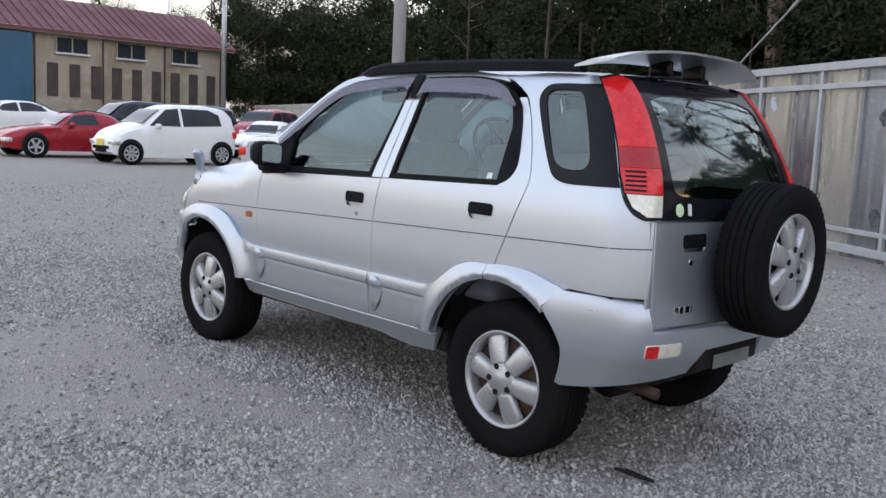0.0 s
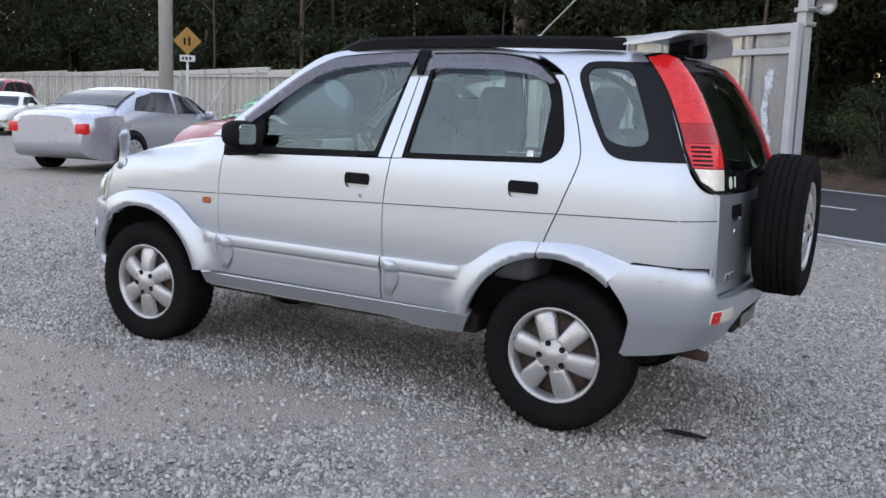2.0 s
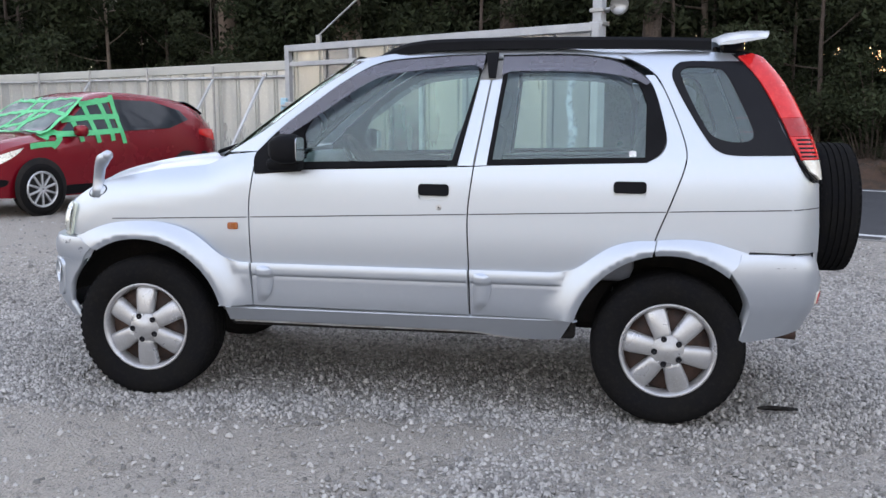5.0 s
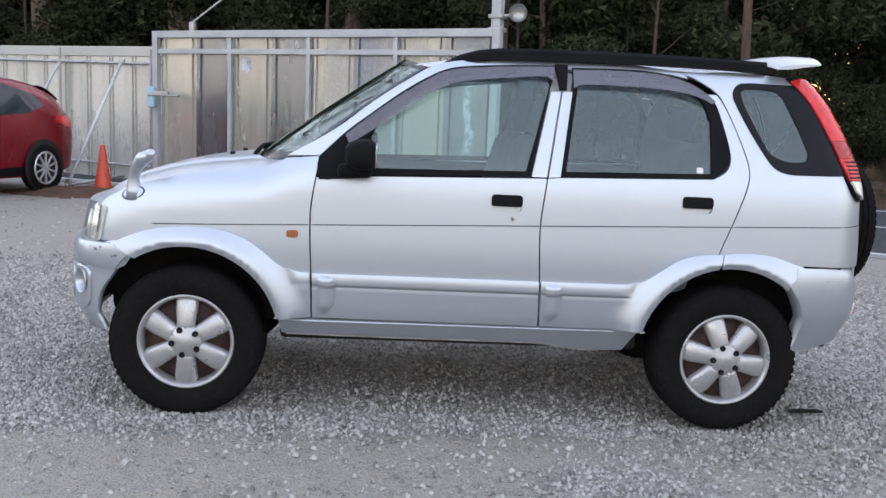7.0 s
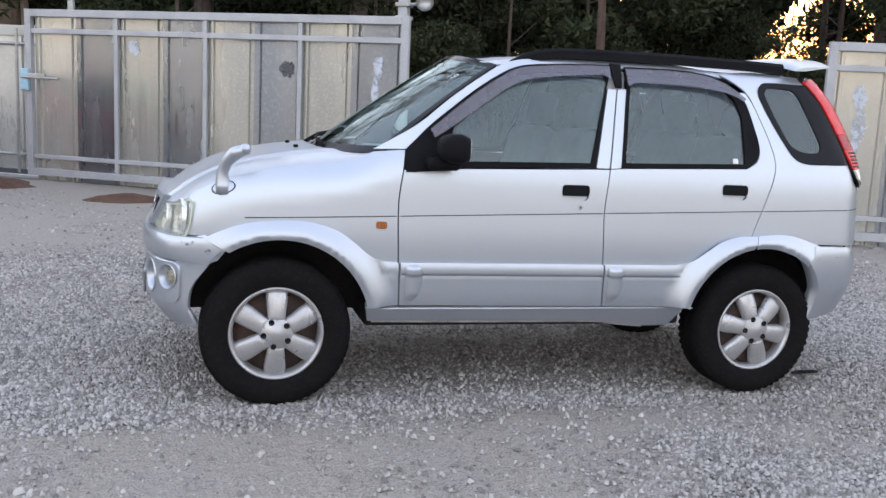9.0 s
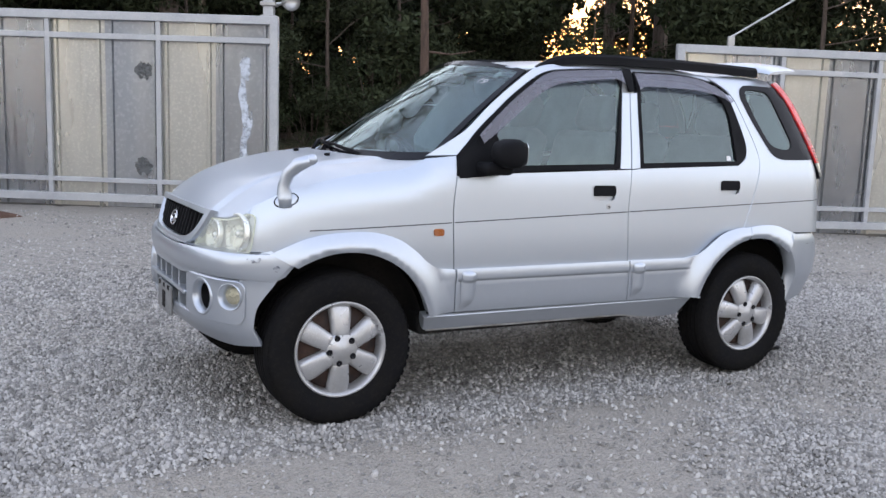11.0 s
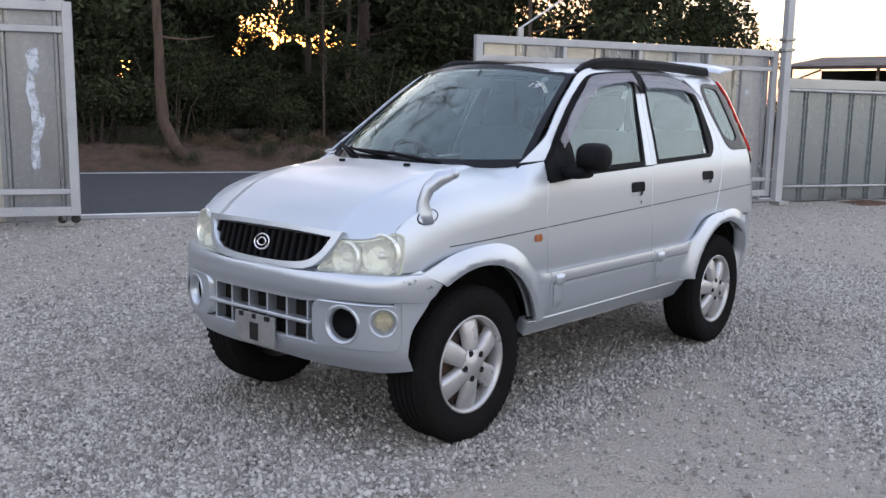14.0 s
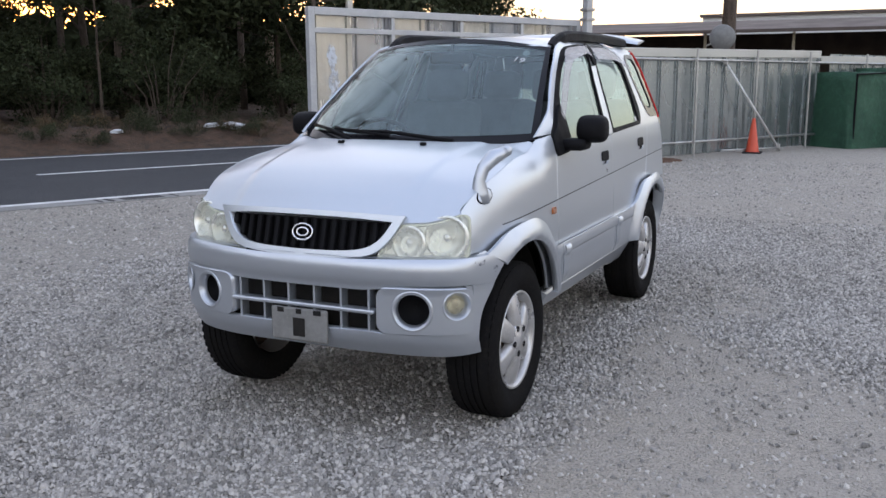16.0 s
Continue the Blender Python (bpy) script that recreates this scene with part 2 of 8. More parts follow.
# ---- helpers for building ----
DX, NX = Vector((-0.858, 0.513)), Vector((-0.513, -0.858))      # along the gates, and out towards the road
RD, RN = Vector((-0.905, 0.4255)), Vector((-0.4255, -0.905))    # along the road, and across it


def sstep(a, b, x):
    t = max(0.0, min(1.0, (x - a) / (b - a)))
    return t * t * (3 - 2 * t)


def lift(x):
    """Height of the yard, which falls gently from the far cars to the gates."""
    return 0.0145 + 0.012 * max(-30.0, min(45.0, x))


def uv(u, v, h=0.0):
    p = DX * u + NX * v
    return Vector((p.x, p.y, lift(p.x) + h))


def road(s, off, h=0.0):
    p = RD * s + RN * off
    return Vector((p.x, p.y, lift(p.x) + h))


def smooth(ob, on=True):
    ob.data.polygons.foreach_set("use_smooth", [on] * len(ob.data.polygons))
    return ob


def mesh_of(name, bm, material=None, shade=False):
    me = bpy.data.meshes.new(name)
    bm.to_mesh(me)
    bm.free()
    if material:
        me.materials.append(material)
    if shade:
        me.polygons.foreach_set("use_smooth", [True] * len(me.polygons))
    return me


def part(name, bm, material, parent=None, label="", shade=False, at=None):
    ob = new(name, bm if isinstance(bm, bpy.types.Mesh) else mesh_of(name, bm, material, shade))
    if parent:
        ob.parent = parent
    if at is not None:
        ob.matrix_basis = at
    return tagged(ob, label)


def thing(name, at, label, category, group="", kind=""):
    ob = new(name)
    ob.empty_display_size = 0.2
    ob.matrix_basis = at
    return tagged(ob, label, category, group, kind)


def bx(bm, c, s, bevel=0.0, m=None):
    """A box with centre c and size s, its edges rounded."""
    r = bmesh.ops.create_cube(bm, size=1.0)
    vs = r["verts"]
    bmesh.ops.scale(bm, vec=s, verts=vs)
    if bevel:
        es = list({e for v in vs for e in v.link_edges})
        rb = bmesh.ops.bevel(bm, geom=es, offset=bevel, segments=2, affect="EDGES", profile=0.5)
        vs = list({v for f in rb["faces"] for v in f.verts} | {v for v in vs if v.is_valid})
    bmesh.ops.translate(bm, vec=c, verts=vs)
    if m is not None:
        bmesh.ops.transform(bm, matrix=m, verts=vs)
    return vs


def tube(bm, pts, radii, n=10, caps=True):
    """A round tube through pts."""
    pts = [Vector(p) for p in pts]
    if isinstance(radii, (int, float)):
        radii = [radii] * len(pts)
    rings = []
    side = None
    for i, p in enumerate(pts):
        d = (pts[min(i + 1, len(pts) - 1)] - pts[max(i - 1, 0)]).normalized()
        if side is None:
            side = d.orthogonal().normalized()
        side = (side - d * side.dot(d)).normalized()
        up = d.cross(side)
        rings.append([bm.verts.new(p + (side * math.cos(a) + up * math.sin(a)) * radii[i]) for a in (2 * math.pi * k / n for k in range(n))])
    for a, b in zip(rings, rings[1:]):
        for k in range(n):
            bm.faces.new((a[k], a[(k + 1) % n], b[(k + 1) % n], b[k]))
    if caps:
        bm.faces.new(list(reversed(rings[0])))
        bm.faces.new(rings[-1])
    return rings


def lathe(bm, prof, n=32, axis="y", close=False):
    """Turns a profile of (radius, along) round an axis."""
    rings = []
    for r, a in prof:
        ring = []
        for k in range(n):
            w = 2 * math.pi * k / n
            c, s = r * math.cos(w), r * math.sin(w)
            ring.append(bm.verts.new({"y": (c, a, s), "z": (c, s, a), "x": (a, c, s)}[axis]))
        rings.append(ring)
    pairs = list(zip(rings, rings[1:])) + ([(rings[-1], rings[0])] if close else [])
    for a, b in pairs:
        for k in range(n):
            bm.faces.new((a[k], a[(k + 1) % n], b[(k + 1) % n], b[k]))
    return rings


def prism(bm, poly, to3, depth):
    """A flat polygon given thickness: to3 maps (a, b, w) to a place, w from 0 to depth."""
    lo = [bm.verts.new(to3(a, b, 0)) for a, b in poly]
    hi = [bm.verts.new(to3(a, b, depth)) for a, b in poly]
    bm.faces.new(lo)
    bm.faces.new(list(reversed(hi)))
    k = len(poly)
    for i in range(k):
        bm.faces.new((lo[i], hi[i], hi[(i + 1) % k], lo[(i + 1) % k]))
    bmesh.ops.recalc_face_normals(bm, faces=bm.faces[:])


def fast_mesh(name, co, faces, material):
    """A mesh from arrays; faces all with the same number of corners."""
    me = bpy.data.meshes.new(name)
    me.vertices.add(len(co))
    me.vertices.foreach_set("co", np.asarray(co, dtype=np.float32).ravel())
    k = faces.shape[1]
    me.loops.add(faces.size)
    me.loops.foreach_set("vertex_index", faces.astype(np.int32).ravel())
    me.polygons.add(len(faces))
    me.polygons.foreach_set("loop_start", np.arange(0, faces.size, k, dtype=np.int32))
    me.update(calc_edges=True)
    me.materials.append(material)
    return me


# ---- the yard ----
def ground_height(x, y):
    """The yard slopes a little; beyond the road the verge rises into a low bank."""
    off = (x * RN.x + y * RN.y)
    z = 0.0145 + 0.012 * np.clip(x, -30, 45)
    t = np.clip((off - 15.6) / 1.6, 0, 1)
    z = z + 0.38 * t * t * (3 - 2 * t)
    t = np.clip((off - 7.35) / 0.25, 0, 1) * np.clip((15.75 - off) / 0.25, 0, 1)
    z = z - 0.10 * t
    return z


def packed(x, y):
    """How far the gravel is worn down to a hard beige crust: 0 loose, 1 packed."""
    def up(a, b, v):
        t = np.clip((v - a) / (b - a), 0, 1)
        return t * t * (3 - 2 * t)
    w = 0.16 * np.sin(2.9 * x + 1.7 * y) + 0.12 * np.sin(5.3 * y - 3.1 * x) + 0.06 * np.sin(11 * x + 7 * y)
    lane = up(-0.7, 0.4, x + w) * up(2.9, 2.0, x + w - 0.25 * (y - 1)) * up(0.72, 1.12, y + 0.5 * w)
    tail = 0.75 * up(0.66, 0.95, y + 0.4 * w) * up(1.65, 1.2, y + w) * up(-3.2, -1.6, x) * up(0.6, -0.4, x)
    yard = 0.8 * up(3.2, 5.5, x - 0.6 * (y + 1) + 2 * w) + 0.75 * up(-3.4, -5.5, x + 2 * w) + 0.4 * up(-2.5, -4.5, y + 2 * w)
    return np.clip(lane + tail + yard * (0.75 + 0.9 * w), 0, 1)


def build_ground():
    fine = np.arange(-16, 16.01, 0.16)
    xs = np.concatenate([[-1500, -600, -250, -120, -70, -45, -32], np.arange(-25, -16, 0.8), fine, np.arange(16.8, 30, 0.8), [34, 45, 60, 90, 160, 300, 700, 1500]])
    ys = np.concatenate([[-1500, -600, -250, -120, -70, -45, -36], np.arange(-30, -18, 0.6), np.arange(-18, 7, 0.16), [7.6, 9, 12, 18, 30, 60, 120, 300, 700, 1500]])
    gx, gy = np.meshgrid(xs, ys)
    z = ground_height(gx, gy)
    near = (np.abs(gx) < 16) & (gy > -12) & (gy < 7)
    rng = np.random.default_rng(4)
    z = z + np.where(near, rng.normal(0, 0.004, gx.shape) + 0.010 * np.sin(gx * 1.7 + 0.6 * gy) * np.sin(gy * 2.1), 0)
    off = gx * RN.x + gy * RN.y
    z = np.where(off > 17, z + rng.normal(0, 0.05, gx.shape) * (np.abs(gx) < 30), z)
    nx, ny = len(xs), len(ys)
    idx = np.arange(nx * ny).reshape(ny, nx)
    f = np.stack([idx[:-1, :-1], idx[:-1, 1:], idx[1:, 1:], idx[1:, :-1]], -1).reshape(-1, 4)
    me = fast_mesh("ground", np.stack([gx, gy, z], -1).reshape(-1, 3), f, M["gravel"])
    me.materials.append(M["litter"])
    cx, cy = gx[:-1, :-1].ravel() + 0.08, gy[:-1, :-1].ravel() + 0.08
    co = cx * RN.x + cy * RN.y
    me.polygons.foreach_set("material_index", (co > 14.6).astype(np.int32))
    me.polygons.foreach_set("use_smooth", np.ones(len(f), dtype=bool))
    wear = me.attributes.new("packed", "FLOAT", "POINT")
    wear.data.foreach_set("value", packed(gx, gy).ravel().astype(np.float32))
    return tagged(new("ground", me), "pale grey gravel yard with packed wheel tracks", "ground", kind="structure")


build_ground()


def strip(name, s0, s1, o0, o1, h, material, label, category, thick=0.02, step=2.0, parent=None):
    """A strip along the road."""
    bm = bmesh.new()
    k = max(1, int((s1 - s0) / step))
    rows = []
    for i in range(k + 1):
        s = s0 + (s1 - s0) * i / k
        rows.append([bm.verts.new(road(s, o, hh)) for o, hh in ((o0, h - thick), (o0, h), (o1, h), (o1, h - thick))])
    for a, b in zip(rows, rows[1:]):
        for j in range(3):
            bm.faces.new((a[j], b[j], b[j + 1], a[j + 1]))
    bm.faces.new(rows[0])
    bm.faces.new(list(reversed(rows[-1])))
    bmesh.ops.recalc_face_normals(bm, faces=bm.faces[:])
    ob = part(name, bm, material, parent)
    if not parent:
        tagged(ob, label, category, kind="structure")
    return ob


asphalt = strip("road", -90, 90, 7.42, 15.7, -0.03, M["asphalt"], "dark grey two-lane asphalt road with worn white lines", "road", thick=0.05)
strip("edge_line", -90, 90, 7.78, 7.93, -0.026, M["line"], "", "", 0.003, parent=asphalt)
strip("edge_line", -90, 90, 15.12, 15.26, -0.026, M["line"], "", "", 0.003, parent=asphalt)
for i in range(-8, 9):
    strip("lane_dash", i * 10 + 1.0, i * 10 + 6.0, 11.55, 11.68, -0.026, M["line"], "", "", 0.003, parent=asphalt)
kerb = strip("gutter", -60, 60, 7.06, 7.40, 0.018, M["concrete"], "weathered concrete road gutter with dark grate", "gutter", thick=0.08)

M["grate"] = surface("rusty_dark_grate", (0.05, 0.047, 0.045), 0.8, 0.2, other=(0.03, 0.028, 0.027), scale=14)
for s0, s1, o0, o1 in ((0.70, 1.20, 7.12, 7.36), (0.52, 0.58, 7.10, 7.38), (0.40, 0.43, 7.10, 7.38), (1.35, 1.38, 7.10, 7.38)):
    strip("grate", s0, s1, o0, o1, 0.022, M["grate"], "", "", 0.01, step=1.0, parent=kerb)


# ---- gates ----
def gate_leaf(a, b, top, bottom, label, bays=4):
    """A swing gate of square tube, faced with ribbed metal sheets; a and b are its lower ends."""
    length = (b - a).xy.length
    ang = math.atan2(b.y - a.y, b.x - a.x)
    root = thing("gate", Matrix.Translation((a.x, a.y, (a.z + b.z) / 2)) @ Matrix.Rotation(ang, 4, "Z"), label, "gate", "gates of the yard", "structure")
    w = 0.10

    def bar(name, x0, x1, z0, z1, deep=0.06, y=0.0):
        bm = bmesh.new()
        bx(bm, ((x0 + x1) / 2, y, (z0 + z1) / 2), (x1 - x0, deep, z1 - z0), 0.006)
        part(name, bm, M["gate"], root)

    bar("end_post", 0, w, bottom, top, 0.08)
    bar("end_post", length - w, length, bottom, top, 0.08)
    bar("top_rail", w, length - w, top - w, top, 0.078)
    bar("bottom_rail", w, length - w, bottom, bottom + w, 0.078)
    bar("upper_rail", w, length - w, top - 0.33, top - 0.26, 0.05)
    bar("lower_rail", w, length - w, bottom + 0.24, bottom + 0.30, 0.05)
    step = (length - 2 * w) / bays
    for k in range(1, bays):
        bar("stile", w + k * step - 0.03, w + k * step + 0.03, bottom + w, top - w, 0.054)
    # sheets behind the tubes: flat pans between folded ribs
    panel_w = step / 2
    for k in range(bays * 2):
        x0 = w + k * panel_w
        prof = [(0.0, 0.0), (0.05, 0.0), (0.062, 0.03), (0.095, 0.03), (0.107, 0.0), (panel_w - 0.107, 0.0), (panel_w - 0.095, 0.03), (panel_w - 0.062, 0.03), (panel_w - 0.05, 0.0), (panel_w, 0.0)]
        bm = bmesh.new()
        lo = [bm.verts.new((x0 + px, SIDE * (0.06 - py), bottom - 0.06)) for px, py in prof]
        hi = [bm.verts.new((x0 + px, SIDE * (0.06 - py), top - 0.03)) for px, py in prof]
        for i in range(len(prof) - 1):
            bm.faces.new((lo[i], lo[i + 1], hi[i + 1], hi[i]))
        bmesh.ops.solidify(bm, geom=bm.faces[:], thickness=0.004)
        part("panel", bm, M["ivory"] if k % 2 else M["galv"], root)
    # tie rod from the gate's free end up to the post
    bm = bmesh.new()
    bx(bm, (length - 0.72, -0.04, top + 0.05), (0.09, 0.05, 0.16), 0.01)
    part("tie_bracket", bm, M["pipe"], root)
    bm = bmesh.new()
    p, q = Vector((length - 0.72, -0.04, top + 0.12)), Vector((0.12, -0.22, 5.4))
    tube(bm, [p, p.lerp(q, 0.22)], 0.013, 6)
    tube(bm, [p.lerp(q, 0.22), p.lerp(q, 0.24), p.lerp(q, 0.99)], [0.013, 0.024, 0.024], 8)
    part("tie_rod", bm, M["pipe"], root)
    return root


def blot(gate, x, z, w, h, material, seed, name="stain"):
    """An uneven patch of dirt or filler on the gate's sheet."""
    rng = random.Random(seed)
    bm = bmesh.new()
    k = 26
    wob = [1 + rng.uniform(-0.28, 0.28) for _ in range(k)]
    poly = [(x + 0.5 * w * wob[i] * math.cos(2 * math.pi * i / k), z + 0.5 * h * wob[(i * 7) % k] * math.sin(2 * math.pi * i / k)) for i in range(k)]
    prism(bm, poly, lambda a, b, t: (a, -0.0535 + t, b), 0.0012)
    part(name, bm, material, gate)


SIDE = -1.0
gate_a = gate_leaf(uv(-2.54, 6.25), uv(-8.23, 6.29), 2.42, 0.10, "tall grey steel swing gate faced with ribbed sheets, standing open")
gate_b = gate_leaf(uv(7.85, 7.72), uv(2.4, 6.95), 2.42, 0.10, "tall grey steel gate leaf with ribbed sheet panels, partly hidden")

for cx in (0.06, 0.20):
    bm = bmesh.new()
    lathe(bm, [(0.004, -0.02), (0.044, -0.02), (0.050, -0.012), (0.050, 0.012), (0.044, 0.02), (0.004, 0.02)], 18, "y")
    bmesh.ops.translate(bm, vec=(cx, -0.07, 0.055), verts=bm.verts[:])
    bx(bm, (cx, -0.07, 0.10), (0.05, 0.055, 0.03), 0.004)
    part("caster", bm, M["grate"], gate_a)
M["white_smear"] = smear("white_smear", (0.56, 0.60, 0.66), 9.0, 0.36, 0.56)
M["soot"] = smear("dark_spot", (0.10, 0.105, 0.105), 7.0, 0.32, 0.62)
for x, z, w, h, key, seed in ((0.42, 1.80, 0.13, 0.30, "white_smear", 1), (0.45, 1.48, 0.09, 0.42, "white_smear", 2), (0.40, 1.15, 0.14, 0.40, "white_smear", 3), (0.44, 0.82, 0.10, 0.40, "white_smear", 4), (3.96, 1.95, 0.22, 0.20, "white_smear", 5), (1.68, 1.73, 0.20, 0.22, "soot", 6), (1.70, 0.56, 0.24, 0.22, "soot", 7)):
    blot(gate_a, x, z, w, h, M[key], seed)
for x, z, w, h in ((5.08, 1.78, 0.14, 0.30), (5.05, 1.45, 0.16, 0.40), (5.10, 1.12, 0.12, 0.36), (5.06, 0.85, 0.15, 0.30)):
    blot(gate_b, x, z, w, h, M["white_smear"], int(z * 100))
for x, z in ((0.55, 1.75), (0.62, 1.22), (1.9, 1.8)):
    blot(gate_b, x, z, 0.07, 0.08, M["white_smear"], int(x * 100))


# ---- sheet fences ----
def fence_run(name, pts, height, label, sheet, cap, braces=True):
    root = thing(name, Matrix(), label, "fence", "", "structure")
    pw = 0.5
    prof = [(0.0, 0.0), (0.02, 0.0), (0.030, 0.028), (0.048, 0.028), (0.058, 0.0), (0.085, 0.0), (0.095, 0.028), (0.113, 0.028), (0.123, 0.0), (0.30, -0.006), (pw, 0.0)]
    bm = bmesh.new()
    prism(bm, prof + [(px, py - 0.003) for px, py in reversed(prof)], lambda a, b, w: (a, b, 0.04 + w), height - 0.04)
    panel = mesh_of("panel", bm, sheet)
    post_mesh = None
    run = 0
    for p, q in zip(pts, pts[1:]):
        length = (q - p).length
        d = (q - p).normalized()
        ang = math.atan2(d.y, d.x)
        inward = Vector((-d.y, d.x, 0))
        k = int(length / pw)
        for i in range(k):
            at = p + d * (i * pw)
            ob = part("panel", panel, None, root, at=Matrix.Translation(at) @ Matrix.Rotation(ang, 4, "Z"))
        bm = bmesh.new()
        bx(bm, (length / 2, 0.0, height - 0.06), (length, 0.07, 0.16), 0.01)
        part("cap_strip", bm, cap, root, at=Matrix.Translation(p + Vector((0, 0, (q.z - p.z) / 2))) @ Matrix.Rotation(ang, 4, "Z"))
        for hh in (height - 0.20, 0.28):
            bm = bmesh.new()
            tube(bm, [p + inward * 0.09 + Vector((0, 0, hh)), q + inward * 0.09 + Vector((0, 0, hh))], 0.024, 8)
            part("rail_pipe", bm, M["pipe"], root, shade=True)
        m = max(1, int(length / 2.0))
        for i in range(m):
            at = p + d * (2.0 * i + 0.6) + inward * 0.13
            bm = bmesh.new()
            tube(bm, [at, at + Vector((0, 0, height + 0.02))], 0.024, 8)
            bx(bm, at + Vector((0, 0, height - 0.2)) - inward * 0.02, (0.07, 0.07, 0.06), 0.01)
            bx(bm, at + Vector((0, 0, 0.28)) - inward * 0.02, (0.07, 0.07, 0.06), 0.01)
            part("post", bm, M["pipe"], root)
            if braces and i % 2 == 1:
                bm = bmesh.new()
                tube(bm, [at + Vector((0, 0, height - 0.22)), at + inward * 1.25 + d * 0.1], 0.024, 8)
                part("brace", bm, M["brace"], root, shade=True)
    return root


M["fence"] = surface("fence_sheet", (0.57, 0.57, 0.53), 0.30, 0.55, other=(0.50, 0.505, 0.48), scale=1.2, fine_scale=20, stretch=(1, 1, 0.3), rough_var=0.06)
wavy(M["fence"], 5.0, (1, 1, 0.12), 0.010)
M["fence_zinc"] = surface("zinc_fence_sheet", (0.30, 0.335, 0.345), 0.27, 0.85, other=(0.25, 0.285, 0.295), scale=1.6, fine_scale=20, stretch=(1, 1, 0.3), rough_var=0.08)
wavy(M["fence_zinc"], 5.0, (1, 1, 0.12), 0.012)
M["fence_cap"] = surface("fence_capping", (0.462, 0.455, 0.409), 0.55, 0.1, scale=2, stretch=(0.3, 1, 1))
M["brace"] = surface("white_brace", (0.515, 0.515, 0.502), 0.5, 0.2)
fence_run("fence_road", [uv(-8.45, 7.2), uv(-21, 6.7), uv(-32, 5.6), uv(-44, 4.6), uv(-64, 1.0)], 2.15, "pale ribbed metal sheet fence with pipe rails and braces", M["fence"], M["fence_cap"])
fence_run("fence_side", [uv(30.0, 9.2), uv(15.6, 8.3), uv(7.95, 7.75)], 2.04, "galvanised ribbed sheet fence with pipe rails", M["fence_zinc"], M["fence_cap"], braces=False)


def post_round(name, at, h, r, material, label, category):
    root = thing(name, Matrix.Translation(at), label, category)
    bm = bmesh.new()
    tube(bm, [(0, 0, -0.2), (0, 0, h)], [r * 1.12, r * 0.9], 20)
    part("shaft", bm, material, root, shade=True)
    return root


# ---- woods across the road ----
def leaf_cloud(name, blobs, count, size, material, seed):
    """A crown of many small leaves round a set of blobs (centre, radii)."""
    rng = np.random.default_rng(seed)
    w = np.array([r[0] * r[1] * r[2] for _, r in blobs])
    pick = rng.choice(len(blobs), count, p=w / w.sum())
    c = np.array([b[0] for b in blobs])[pick]
    rad = np.array([b[1] for b in blobs])[pick]
    v = rng.normal(size=(count, 3))
    v /= np.linalg.norm(v, axis=1)[:, None]
    ctr = c + v * rad * (rng.random(count) ** 0.45)[:, None]
    a = rng.normal(size=(count, 3))
    a /= np.linalg.norm(a, axis=1)[:, None]
    b = np.cross(a, rng.normal(size=(count, 3)))
    b /= np.linalg.norm(b, axis=1)[:, None]
    s = size * (0.6 + 0.9 * rng.random(count))[:, None]
    leaf = np.stack([ctr - a * s, ctr + b * s * 0.75, ctr + a * s], 1)
    return fast_mesh(name, leaf.reshape(-1, 3), np.arange(count * 3).reshape(-1, 3), material)


def make_tree(height, spread, seed, material, leaves, crown_from=0.45, bare=0, leaf_size=0.06, girth=0.0165, name="tree"):
    rng = random.Random(seed)
    root = thing(name, Matrix(), "", "tree", "trees beyond the road")
    bm = bmesh.new()
    lean = [Vector((0, 0, -0.3))]
    x = y = 0.0
    for k in range(1, 9):
        x += rng.uniform(-1, 1) * 0.05 * height / 10
        y += rng.uniform(-1, 1) * 0.05 * height / 10
        lean.append(Vector((x, y, height * k / 8)))
    r0 = height * girth
    tube(bm, lean, [r0 * (1.25 - k / 8) for k in range(9)], 9)
    blobs = []

    def limb(p, d, length, r, depth):
        pts = [p]
        for k in range(4):
            d = (d + Vector((rng.uniform(-1, 1), rng.uniform(-1, 1), rng.uniform(-0.5, 0.7))) * 0.22).normalized()
            pts.append(pts[-1] + d * length / 4)
        tube(bm, pts, [r * (1 - 0.2 * k) for k in range(5)], (6, 5, 4, 3, 3)[depth], caps=False)
        blobs.append((tuple(pts[-1]), (length * 0.45, length * 0.45, length * 0.32)))
        if depth < (bare or 1):
            for k in range(3 if not bare else 4):
                q = pts[rng.randint(1, 4)]
                limb(q, (d + Vector((rng.uniform(-1, 1), rng.uniform(-1, 1), rng.uniform(-0.4, 0.8)))).normalized(), length * rng.uniform(0.45, 0.7), r * (0.55 if bare else 0.5), depth + 1)

    for k in range(9 if not bare else 8):
        f = crown_from + (1 - crown_from) * k / 9
        i = min(7, int(f * 8))
        p = lean[i].lerp(lean[i + 1], f * 8 - i)
        a = rng.uniform(0, 2 * math.pi)
        limb(p, Vector((math.cos(a), math.sin(a), rng.uniform(0.1, 0.8))).normalized(), spread * (1.1 - 0.7 * f) * rng.uniform(0.7, 1.2), r0 * 0.35, 0)
    part("trunk", bm, material, root, shade=True)
    if not bare:
        part("crown", leaf_cloud("crown", blobs, leaves, leaf_size, M["leaf"], seed), None, root)
    return root


